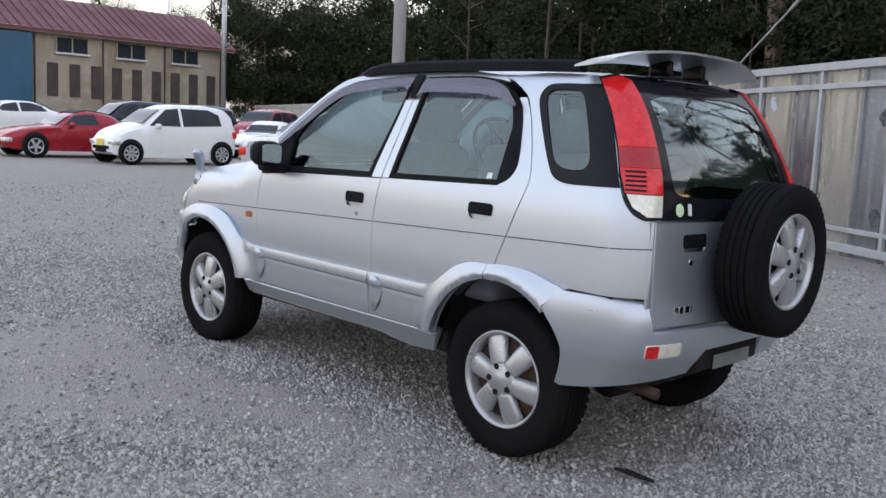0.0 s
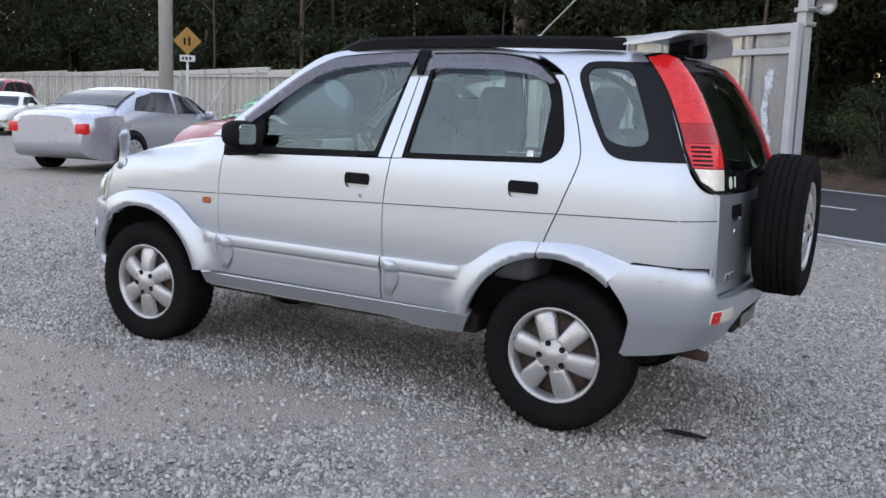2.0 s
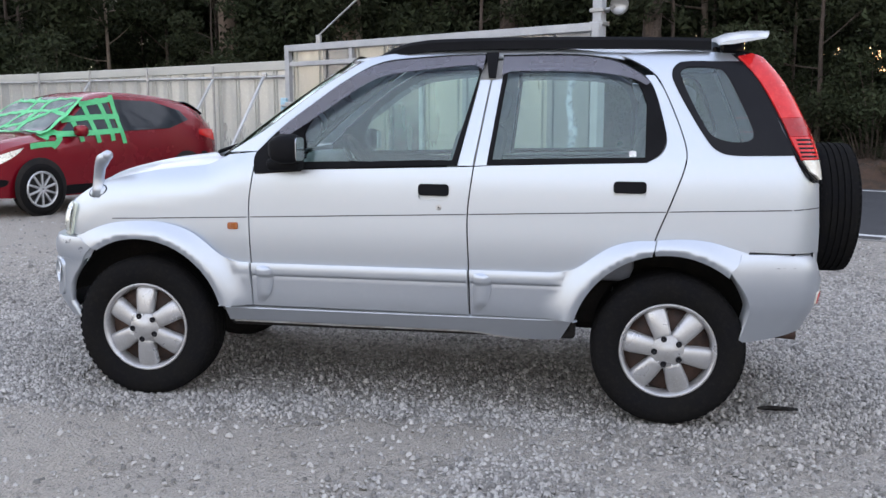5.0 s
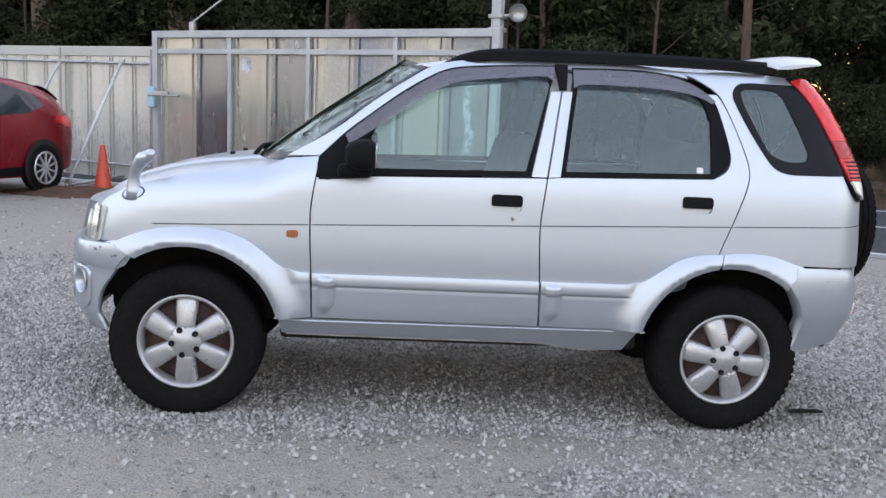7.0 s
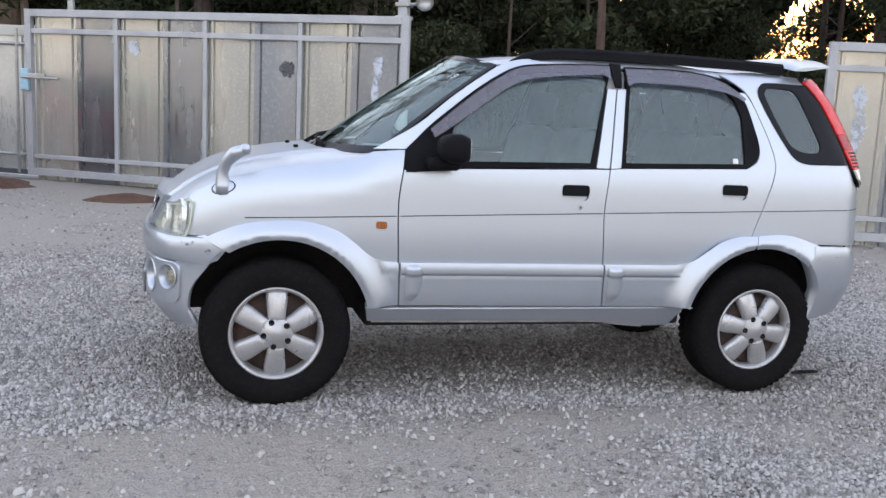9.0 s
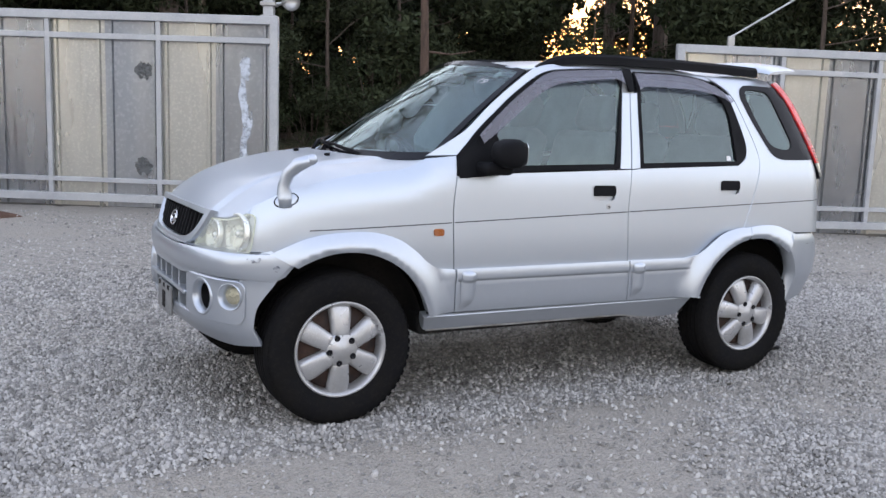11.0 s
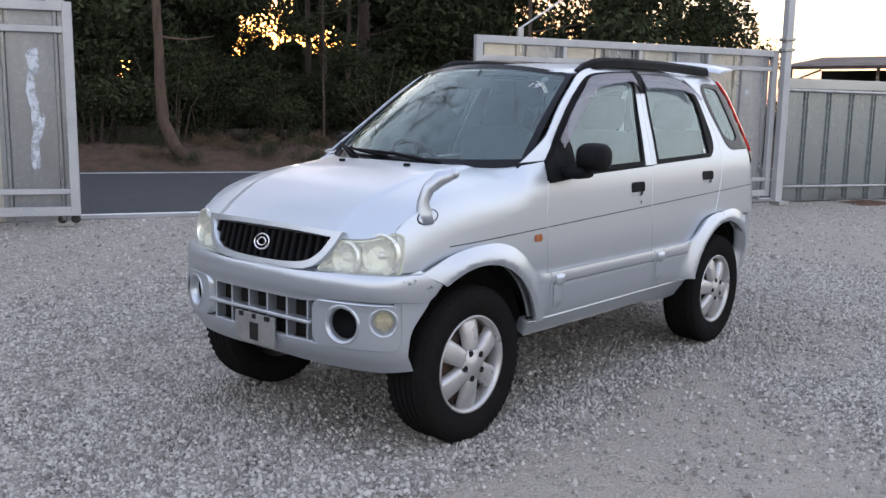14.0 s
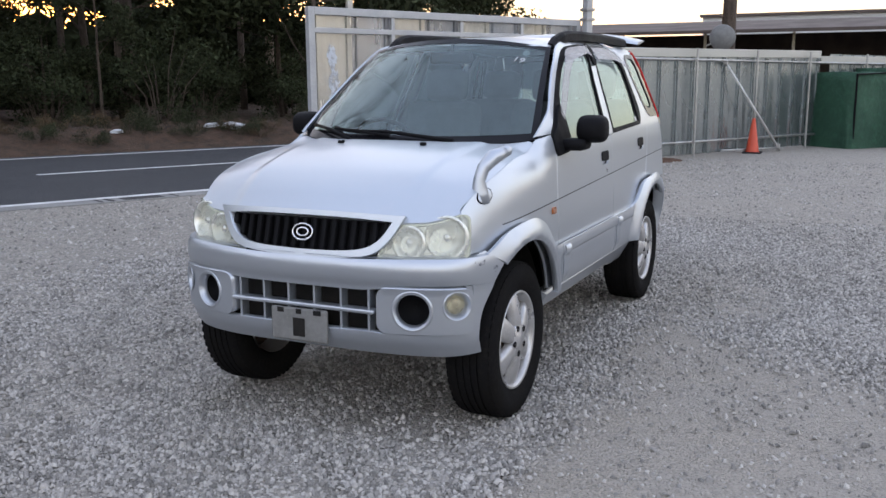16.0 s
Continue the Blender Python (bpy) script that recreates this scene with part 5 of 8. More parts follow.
# cowl under the wipers
part("cowl", panel_mesh("cowl", path([(1.02, 0.0), (0.99, 0.3), (0.93, 0.55), (0.80, 0.655, 1), (0.76, 0.62, 1), (0.86, 0.4), (0.92, 0.2), (0.93, 0.0), (0.92, -0.2), (0.86, -0.4), (0.76, -0.62, 1), (0.80, -0.655, 1), (0.93, -0.55), (0.99, -0.3)]), surf_of(lambda x, y: (x, y, 1.108 + 0.05 * (1.0 - x)), Vector((0, 0, 1))), M["black"], step=0.08), None, suv)
for y0, x0, y1, x1 in ((0.30, 1.0, -0.28, 0.985), (-0.22, 1.005, -0.56, 0.80)):
    bm = bmesh.new()
    p0, p1 = screen(y0, 0.0) + Vector((0.02, 0, 0.015)), screen(y1, 0.06) + Vector((0.012, 0, 0.022))
    q = p0.lerp(p1, 0.5) + Vector((0.02, 0, 0.012))
    tube(bm, [p0, q, p1], [0.011, 0.008, 0.006], 6)
    tube(bm, [screen(y1 + 0.26, 0.045) + Vector((0.012, 0, 0.016)), screen(y1, 0.065) + Vector((0.012, 0, 0.016)), screen(y1 - 0.10 if y1 > -0.4 else y1, 0.075) + Vector((0.012, 0, 0.016))], [0.007, 0.008, 0.007], 5)
    part("wiper", bm, M["black"], suv, shade=True)
for y in (0.21, -0.21):
    bm = bmesh.new()
    bx(bm, (1.10, y, hood_z(1.10, y) + 0.006), (0.022, 0.028, 0.014), 0.005)
    part("washer_nozzle", bm, M["black"], suv)

# roof rails
for sd in (1, -1):
    rail = [(0.125, 1.606), (0.06, 1.643), (-0.02, 1.668), (-0.12, 1.682), (-0.36, 1.690), (-0.75, 1.695), (-1.10, 1.693), (-1.355, 1.688)]
    bm = bmesh.new()
    rows = []
    for x, zt in rail:
        zb = max(roof_z(x, 0.49) - 0.01, zt - 0.052) if x < 0.0 else zt - 0.03
        yc = 0.478 if x < 0.05 else 0.468
        rows.append([bm.verts.new((x, sd * (yc + dy), z)) for dy, z in ((-0.022, zb), (-0.024, zt - 0.012), (-0.012, zt), (0.010, zt), (0.022, zt - 0.014), (0.026, zb))])
    for a, b in zip(rows, rows[1:]):
        for k in range(6):
            bm.faces.new((a[k], a[(k + 1) % 6], b[(k + 1) % 6], b[k]))
    bm.faces.new(rows[0])
    bm.faces.new(rows[-1])
    bmesh.ops.recalc_face_normals(bm, faces=bm.faces[:])
    part("roof_rail", bm, M["black"], suv, "matt black roof rail")

# rear spoiler
bm = bmesh.new()
rows = []
for i in range(25):
    y = -0.57 + 1.14 * i / 24
    a = abs(y) / 0.57
    zc = 1.714 - 0.052 * a ** 3
    xf, xr = -1.375 - 0.02 * (1 - a), -1.575 - 0.075 * (1 - a ** 2)
    th = 0.022 * (1 - 0.55 * a ** 4)
    c = xr - xf
    rows.append([bm.verts.new((xf + c * u, y, zc + dz * th + 0.018 * u)) for u, dz in ((0, -1.0), (0.04, -0.2), (0.25, 0.6), (0.6, 0.8), (1.0, 0.5), (1.0, 0.0), (0.6, -0.6), (0.3, -1.2))])
for a, b in zip(rows, rows[1:]):
    for k in range(8):
        bm.faces.new((a[k], a[(k + 1) % 8], b[(k + 1) % 8], b[k]))
bm.faces.new(rows[0])
bm.faces.new(rows[-1])
bmesh.ops.recalc_face_normals(bm, faces=bm.faces[:])
spoiler = part("rear_spoiler", bm, M["silver"], suv, shade=True)
spoiler.data.set_sharp_from_angle(angle=radians(40))
for y in (0.13, -0.13):
    bm = bmesh.new()
    bx(bm, (-1.50, y, 1.676), (0.11, 0.035, 0.070), 0.014)
    part("spoiler_mount", bm, M["gloss"], spoiler)

# tail: gate, glass, lamps
part("roof_end", panel_mesh("roof_end", path([(-1.50, 0.47, 1), (-1.52, 0.2), (-1.525, 0.0), (-1.52, -0.2), (-1.50, -0.47, 1), (-1.56, -0.44, 1), (-1.60, -0.2), (-1.605, 0), (-1.60, 0.2), (-1.56, 0.44, 1)]), surf_of(lambda x, y: (x, y, 1.634 - 0.55 * (-1.53 - x) - 0.03 * (y / 0.5) ** 2), Vector((-0.3, 0, 1))), M["gloss"], step=0.08), None, suv)
tg = path([(0.578, 1.07, 1), (0.584, 0.9), (0.580, 0.785, 1), (0.570, 0.660, 1), (0.0, 0.640), (-0.570, 0.660, 1), (-0.580, 0.785, 1), (-0.584, 0.9), (-0.578, 1.07, 1), (0.0, 1.062)])
gate = part("tailgate", panel_mesh("tailgate", tg, TAIL_S, M["silver"], gap=G, holes=[rrect(0.245, 0.395, 0.945, 1.012, 0.018)]), None, suv)
part("handle", panel_mesh("handle", rrect(0.240, 0.40, 0.962, 1.016, 0.014), TAIL_S, M["black"], off=0.002, thick=0.02), None, gate, "black tailgate handle")
part("lock", panel_mesh("lock", ring(0.345, 0.905, 0.012, n=14), TAIL_S, M["chrome"], off=0.003), None, gate)
tglass_o = path([(0.535, 1.075, 1), (0.520, 1.2), (0.475, 1.45), (0.445, 1.60, 1), (0.0, 1.622), (-0.445, 1.60, 1), (-0.475, 1.45), (-0.520, 1.2), (-0.535, 1.075, 1), (0.0, 1.067)])
tglass_i = path([(0.455, 1.20), (0.425, 1.42), (0.395, 1.535), (0.0, 1.560), (-0.395, 1.535), (-0.425, 1.42), (-0.455, 1.20), (-0.40, 1.165), (0.0, 1.150), (0.40, 1.165)])
part("rear_window_border", panel_mesh("rear_window_border", tglass_o, TAIL_S, M["gloss"], holes=[tglass_i]), None, gate)
part("rear_window", panel_mesh("rear_window", inset(tglass_i, -0.004), TAIL_S, M["glass_dark"], off=-0.003, thick=0.004, step=0.1), None, gate)
bm = bmesh.new()
tube(bm, [(tail_x(0.02, 1.14) - 0.03, 0.02, 1.14), (tail_x(0.2, 1.15) - 0.022, -0.18, 1.15), (tail_x(0.36, 1.17) - 0.018, -0.36, 1.17)], [0.014, 0.009, 0.005], 6)
part("rear_wiper", bm, M["black"], gate, shade=True)


# lamps wrap the corner: plan by length from the side forward edge
def tail_corner(s, z):
    """s from 0 on the flank to 1 on the tail face."""
    xr = TAIL(z)
    x0 = xr + 0.115 - 0.02 * (z - 1.1)
    a = Vector((x0, side_y(x0, z) + 0.004, z))
    yb = 0.545 - 0.19 * max(0, z - 1.1)
    b = Vector((tail_x(yb, z) - 0.004, yb, z))
    c = Vector((xr - 0.004, side_y(x0, z) - 0.012, z))
    t = s
    return a * (1 - t) ** 2 + c * 2 * t * (1 - t) + b * t * t


TC_S = surf_of(tail_corner, lambda p: Vector((-1, 1 if p.y > 0 else -1, 0.2)))
lamp_all = path([(0.0, 1.235, 1), (0.0, 1.32), (0.0, 1.50), (0.02, 1.620, 1), (0.5, 1.632), (0.92, 1.61, 1), (1.0, 1.4), (1.0, 1.078, 1), (0.6, 1.078), (0.33, 1.108), (0.12, 1.165)])
base_l = both("tail_lamp", lamp_all, TC_S, M["gloss"], "tall red tail lamp with a clear lower lens", step=0.025, off=-0.003)
lens_parts = (([(0.05, 1.345), (0.05, 1.604), (0.5, 1.618), (0.90, 1.600), (0.94, 1.345)], M["red_lens"], "upper_lens"),
              ([(0.05, 1.268), (0.05, 1.343), (0.94, 1.343), (0.94, 1.268)], M["red_dark"], "middle_lens"),
              ([(0.14, 1.172), (0.06, 1.240), (0.05, 1.266), (0.94, 1.266), (0.94, 1.172)], M["red_lens"], "lower_lens"),
              ([(0.30, 1.122), (0.17, 1.168), (0.94, 1.168), (0.94, 1.088), (0.62, 1.088)], M["white_lens"], "clear_lens"))
for ol, mt, nm in lens_parts:
    for sd, b in zip((1, -1), base_l):
        part(nm, panel_mesh(nm, ol, TC_S, mt, off=0.008, side=sd, thick=0.012, step=0.025), None, b)
for k in range(5):
    for sd, b in zip((1, -1), base_l):
        part("lamp_rib", panel_mesh("lamp_rib", [(0.14, 1.180 + 0.017 * k), (0.55, 1.180 + 0.017 * k), (0.55, 1.187 + 0.017 * k), (0.14, 1.187 + 0.017 * k)], TC_S, M["gloss"], off=0.0105, side=sd, thick=0.004, step=0.04), None, b)
part("corner_shell", panel_mesh("corner_shell", [(-0.60, 0.64), (-0.60, 1.09), (0.60, 1.09), (0.60, 0.64)], surf_of(lambda y, z: (TAIL(z) + 0.010, y, z), Vector((-1, 0, 0))), M["silver"], step=0.2), None, suv)

# front: bumper pieces
sf = lambda x: next(t for t in (i * 0.004 for i in range(400)) if FB[0](t) < x)
top_b = path([(-sf(1.449), 0.711, 1), (-sf(1.533), 0.757, 1), (-0.55, 0.757), (0.0, 0.745), (0.55, 0.757), (sf(1.533), 0.757, 1), (sf(1.449), 0.711, 1), (sf(1.520), 0.64, 1), (0.72, 0.652), (0.42, 0.648), (0.34, 0.634), (0.28, 0.628, 1), (-0.28, 0.628, 1), (-0.34, 0.634), (-0.42, 0.648), (-0.72, 0.652), (-sf(1.520), 0.64, 1)])
bump = part("front_bumper", panel_mesh("front_bumper", top_b, FB_S, M["clad"], gap=0.001, step=0.022, thick=0.04), None, suv)
low_b = path([(-sf(1.618), 0.372, 1), (-sf(1.610), 0.44), (-sf(1.588), 0.54), (-sf(1.520), 0.64, 1), (-0.717, 0.652, 1), (-0.7175, 0.60), (-0.7175, 0.512), (-0.703, 0.470), (-0.665, 0.4605), (-0.36, 0.4605), (-0.31, 0.466, 1), (0.31, 0.466, 1), (0.36, 0.4605), (0.665, 0.4605), (0.703, 0.470), (0.7175, 0.512), (0.7175, 0.60), (0.717, 0.652, 1), (sf(1.520), 0.64, 1), (sf(1.588), 0.54), (sf(1.610), 0.44), (sf(1.618), 0.372, 1), (0.55, 0.362), (0.0, 0.372), (-0.55, 0.362)])
part("lower_valance", panel_mesh("lower_valance", low_b, FB_S, M["clad"], step=0.04, thick=0.03), None, bump)
for sd in (1, -1):
    pod_o = rrect(0.338, 0.712, 0.465, 0.644, 0.040, 6)
    pod = part("fog_lamp_panel", panel_mesh("fog_lamp_panel", pod_o, FB_S, M["clad"], off=0.010, side=sd, thick=0.05, step=0.03, holes=[ring(0.478, 0.556, 0.066), ring(0.648, 0.576, 0.054)]), None, bump)
    for cs, cz, rr, mt, nm in ((0.478, 0.556, 0.066, M["black"], "round_duct"), (0.648, 0.576, 0.036, M["reflector"], "fog_lamp")):
        p, n = FB_S(cs, cz)
        p, n = Vector((p.x, sd * p.y, p.z)), Vector((n.x, sd * n.y, n.z))
        rot = n.to_track_quat("Z", "Y").to_matrix().to_4x4()
        m = Matrix.Translation(p + n * 0.006) @ rot
        bm = bmesh.new()
        lathe(bm, [(rr + 0.016, 0.0), (rr + 0.012, 0.008), (rr + 0.002, 0.004), (rr - 0.004, -0.03)] if nm == "round_duct" else [(0.059, 0.001), (0.056, 0.006), (0.051, 0.002), (0.036, -0.026), (0.034, -0.04)], 32, "z")
        bmesh.ops.transform(bm, matrix=m, verts=bm.verts[:])
        part("bezel", bm, M["clad"], pod, shade=True)
        bm = bmesh.new()
        lathe(bm, [(rr, -0.026 if nm == "fog_lamp" else -0.01), (rr - 0.004, -0.05), (rr * 0.4, -0.075), (0.002, -0.08)], 28, "z")
        bmesh.ops.transform(bm, matrix=m, verts=bm.verts[:])
        lamp = part(nm, bm, mt, pod, shade=True)
        if nm == "fog_lamp":
            bm = bmesh.new()
            lathe(bm, [(rr * 0.98, -0.026), (rr * 0.7, -0.020), (0.001, -0.017)], 28, "z")
            bmesh.ops.transform(bm, matrix=m, verts=bm.verts[:])
            part("lens", bm, M["fog_lens"], lamp, shade=True)
both("bumper_corner", path([(0.69, 0.648, 1), (sf(1.524), 0.636, 1), (sf(1.592), 0.54), (sf(1.614), 0.44), (sf(1.622), 0.378, 1), (0.62, 0.37, 1), (0.62, 0.455, 1), (0.69, 0.52)]), FB_S, M["clad"], parent=bump, off=-0.004, step=0.04, thick=0.03)
def shelf(name, lean_of, s0, s1, z, deep, parent, k=24):
    """The flat top of a bumper, turned inwards to meet the body."""
    for sd in (1, -1):
        bm = bmesh.new()
        rows = []
        for i in range(k + 1):
            p, n = lean_of(s0 + (s1 - s0) * i / k, z)
            q = p - Vector((n.x, n.y, 0)).normalized() * deep
            rows.append([bm.verts.new((v.x, sd * v.y, v.z)) for v in (p + Vector((0, 0, -0.001)), q + Vector((0, 0, 0.006)), q + Vector((0, 0, -0.02)))])
        for a, b in zip(rows, rows[1:]):
            for j in range(2):
                bm.faces.new((a[j], a[j + 1], b[j + 1], b[j]))
        bmesh.ops.recalc_face_normals(bm, faces=bm.faces[:])
        part(name, bm, M["clad"], parent, shade=True)


shelf("bumper_shelf", FB_S, 0.02, sf(1.535), 0.755, 0.085, bump)
both("corner_backing", path([(1.60, 0.752, 1), (1.53, 0.772, 1), (1.43, 0.715, 1), (1.47, 0.66, 1), (1.58, 0.62, 1)]), CLAD_S, M["clad"], parent=bump, off=-0.016, step=0.03, thick=0.004)
# scraped paint on the near corner
M["scuff"] = smear("scraped_paint", (0.14, 0.155, 0.20), 30.0, 0.50, 0.68)
for sc_s, sc_z, sc_w, sc_h in ((0.80, 0.725, 0.050, 0.010), (0.755, 0.738, 0.03, 0.007), (0.85, 0.700, 0.014, 0.014)):
    part("scuff", panel_mesh("scuff", ring(sc_s, sc_z, sc_w, sc_h, 18), FB_S, M["scuff"], off=0.0012, thick=0.0008, step=0.02), None, bump, "scraped dark paint")
# intake behind the bumper: dark box, cross bar and uprights
bm = bmesh.new()
bx(bm, (1.69, 0, 0.545), (0.02, 0.64, 0.19))
part("intake_backing", bm, M["dark"], bump)
bm = bmesh.new()
bx(bm, (1.765, 0, 0.545), (0.05, 0.66, 0.018), 0.006)
part("intake_bar", bm, M["clad"], bump)
for y in (-0.18, -0.06, 0.06, 0.18, -0.30, 0.30):
    bm = bmesh.new()
    bx(bm, (1.755 - 0.10 * y * y, y, 0.545), (0.05, 0.010, 0.165), 0.003)
    part("intake_bar", bm, M["clad"], bump)
bm = bmesh.new()
bx(bm, (1.794, 0, 0.465), (0.012, 0.262, 0.135), 0.008)
holder = part("plate_bracket", bm, M["plate_holder"], bump, "bare grey number plate bracket")
for y, z, w, h in ((0.0, 0.455, 0.055, 0.075), (-0.085, 0.520, 0.03, 0.02), (0.085, 0.520, 0.035, 0.02), (0.0, 0.519, 0.025, 0.02)):
    bm = bmesh.new()
    bx(bm, (1.8005, y, z), (0.004, w, h), 0.001)
    part("slot", bm, M["dark"], holder)

# nose: panel behind, grille, headlamps
part("nose_panel", panel_mesh("nose_panel", path([(-0.62, 0.748, 1), (0.62, 0.748, 1), (0.62, 0.93, 1), (0.40, 0.905), (0, 0.905), (-0.40, 0.905), (-0.62, 0.93, 1)]), NOSE_S, M["dark"], off=-0.05, step=0.1), None, suv)
gr_o = path([(-0.425, 0.905, 1), (-0.372, 0.815), (-0.31, 0.762), (-0.20, 0.742), (0.0, 0.736), (0.20, 0.742), (0.31, 0.762), (0.372, 0.815), (0.425, 0.905, 1), (0.2, 0.912), (-0.2, 0.912)])
gr_i = path([(-0.378, 0.882, 1), (-0.340, 0.822), (-0.285, 0.784), (-0.19, 0.768), (0.0, 0.763), (0.19, 0.768), (0.285, 0.784), (0.340, 0.822), (0.378, 0.882, 1), (0.2, 0.892), (-0.2, 0.892)])
grille = part("grille", panel_mesh("grille", gr_o, NOSE_S, M["silver"], off=0.022, holes=[gr_i], thick=0.04, step=0.03), None, suv, "black slatted grille in a silver surround")
part("grille_backing", panel_mesh("grille_backing", inset(gr_i, -0.004), NOSE_S, M["black"], off=-0.022, step=0.08), None, grille)
for k in range(17):
    y = -0.352 + 0.704 * k / 16
    zb = next(z for z in (0.742 + 0.004 * j for j in range(60)) if inside(gr_i, y, z))
    p, n = NOSE_S(y, 0.82)
    bm = bmesh.new()
    bx(bm, (0, 0, (0.886 + zb) / 2 - 0.82), (0.032, 0.020, 0.886 - zb), 0.006)
    bmesh.ops.rotate(bm, cent=(0, 0, 0), matrix=Matrix.Rotation(-0.27, 3, "Y"), verts=bm.verts[:])
    bmesh.ops.translate(bm, vec=p + n * -0.008, verts=bm.verts[:])
    part("slat", bm, M["black"], grille)
p, n = NOSE_S(0.0, 0.828)
em = Matrix.Translation(p + n * 0.016) @ n.to_track_quat("Z", "Y").to_matrix().to_4x4()
bm = bmesh.new()
for ax, ay, sx in ((0.046, 0.032, 1), (0.026, 0.016, 1)):
    pts = [em @ Vector((ax * math.cos(2 * math.pi * i / 24), ay * math.sin(2 * math.pi * i / 24), 0)) for i in range(25)]
    tube(bm, pts, 0.0042, 6, caps=False)
part("badge", bm, M["chrome"], grille, "plain chrome oval badge", shade=True)
for sd in (1, -1):
    hl = path([(0.372, 0.862), (0.385, 0.882)] + [(p[0], p[1] - 0.004) for p in LAMP_TOP[:-1]] + [(0.632, 0.914), (0.660, 0.907), (0.674, 0.885), (0.690, 0.770), (0.68, 0.752, 1), (0.50, 0.742), (0.318, 0.738, 1), (0.335, 0.775)])
    lamp = part("headlamp", panel_mesh("headlamp", hl, NOSE_S, M["reflector"], off=-0.035, side=sd, thick=0.01, step=0.05), None, suv, "hazed clear headlamp with two round bowls")
    part("lens", panel_mesh("lens", hl, NOSE_S, M["lens"], off=0.004, side=sd, thick=0.006, step=0.06), None, lamp)
    part("lamp_rim", panel_mesh("lamp_rim", hl, NOSE_S, M["lamp_haze"], off=0.0, side=sd, thick=0.035, step=0.06, holes=[inset(hl, 0.006)]), None, lamp)
    for cs, cz, rr in ((0.440, 0.808, 0.062), (0.584, 0.828, 0.080)):
        p, n = NOSE_S(cs, cz)
        n = (n + Vector((1.2, 0, 0))).normalized()
        p, n = Vector((p.x, sd * p.y, p.z)), Vector((n.x, sd * n.y, n.z))
        m = Matrix.Translation(p - n * 0.006) @ n.to_track_quat("Z", "Y").to_matrix().to_4x4()
        bm = bmesh.new()
        lathe(bm, [(rr + 0.006, -0.02), (rr + 0.005, 0.0), (rr - 0.004, 0.002), (rr - 0.012, -0.014), (rr * 0.5, -0.03), (0.016, -0.034)], 28, "z")
        bmesh.ops.transform(bm, matrix=m, verts=bm.verts[:])
        part("bowl", bm, M["reflector"], lamp, shade=True)
        bm = bmesh.new()
        lathe(bm, [(0.018, -0.034), (0.017, -0.012), (0.010, -0.004), (0.001, -0.003)], 14, "z")
        bmesh.ops.transform(bm, matrix=m, verts=bm.verts[:])
        part("bulb_cap", bm, M["chrome"], lamp, shade=True)

# rear bumper
sb = lambda x: next(s for s in (i * 0.004 for i in range(400)) if RB[0](s) > x)
rb_out = path([(0.0, 0.644, 1), (0.582, 0.650, 1), (0.598, 0.772, 1), (sb(-1.532), 0.776, 1), (sb(-1.452), 0.698, 1), (sb(-1.53), 0.585), (sb(-1.572), 0.488), (sb(-1.592), 0.384, 1), (sb(-1.68), 0.395), (0.62, 0.428), (0.30, 0.445, 1), (0.24, 0.545, 1), (-0.24, 0.545, 1), (-0.30, 0.445, 1), (-0.62, 0.428), (-sb(-1.68), 0.395), (-sb(-1.592), 0.384, 1), (-sb(-1.572), 0.488), (-sb(-1.53), 0.585), (-sb(-1.452), 0.698, 1), (-sb(-1.532), 0.776, 1), (-0.598, 0.772, 1), (-0.582, 0.650, 1)])
rb = part("rear_bumper", panel_mesh("rear_bumper", rb_out, RB_S, M["clad"], gap=0.002, step=0.04, thick=0.07), None, suv)
shelf("bumper_shelf", RB_S, 0.60, sb(-1.535), 0.773, 0.080, rb)
part("bumper_step", panel_mesh("bumper_step", path([(0.57, -1.835, 1), (0.57, -1.79, 1), (-0.57, -1.79, 1), (-0.57, -1.835, 1), (-0.45, -1.872), (-0.25, -1.888), (0.0, -1.893), (0.25, -1.888), (0.45, -1.872)]), surf_of(lambda y, x: (x, y, 0.640 + 0.2 * (x + 1.85)), Vector((0, 0, 1))), M["clad"], step=0.2), None, rb)
for sd in (1, -1):
    rf = part("bumper_reflector", panel_mesh("bumper_reflector", rrect(0.43, 0.61, 0.548, 0.600, 0.008), RB_S, M["white_lens"], off=0.006, side=sd, step=0.05), None, rb, "red and white bumper reflector")
    part("red_lens", panel_mesh("red_lens", rrect(0.55, 0.608, 0.550, 0.598, 0.006), RB_S, M["red_lens"], off=0.008, side=sd, step=0.05, thick=0.004), None, rf)
bm = bmesh.new()
bx(bm, (-1.84, 0, 0.50), (0.04, 0.50, 0.10))
part("plate_recess", bm, M["dark"], rb)
for sc_s, sc_z, sc_w, sc_h in ((0.80, 0.716, 0.05, 0.0022),):
    part("scuff", panel_mesh("scuff", ring(sc_s, sc_z, sc_w, sc_h, 18), RB_S, M["scuff"], off=0.0012, thick=0.0008, step=0.02), None, rb, "scraped dark paint")
bm = bmesh.new()
bx(bm, (-1.868, -0.02, 0.475), (0.006, 0.30, 0.06), 0.002)
part("plate_mount", bm, M["plate_holder"], rb)
bm = bmesh.new()
tube(bm, [(-1.2, 0.40, 0.37), (-1.70, 0.42, 0.375), (-1.80, 0.43, 0.37)], 0.024, 12)
part("exhaust_pipe", bm, M["rust"], suv, shade=True)
bm = bmesh.new()
tube(bm, [(-1.5, -0.35, 0.36), (-1.5, 0.35, 0.36)], 0.09, 14)
part("silencer", bm, M["dark"], suv, shade=True)


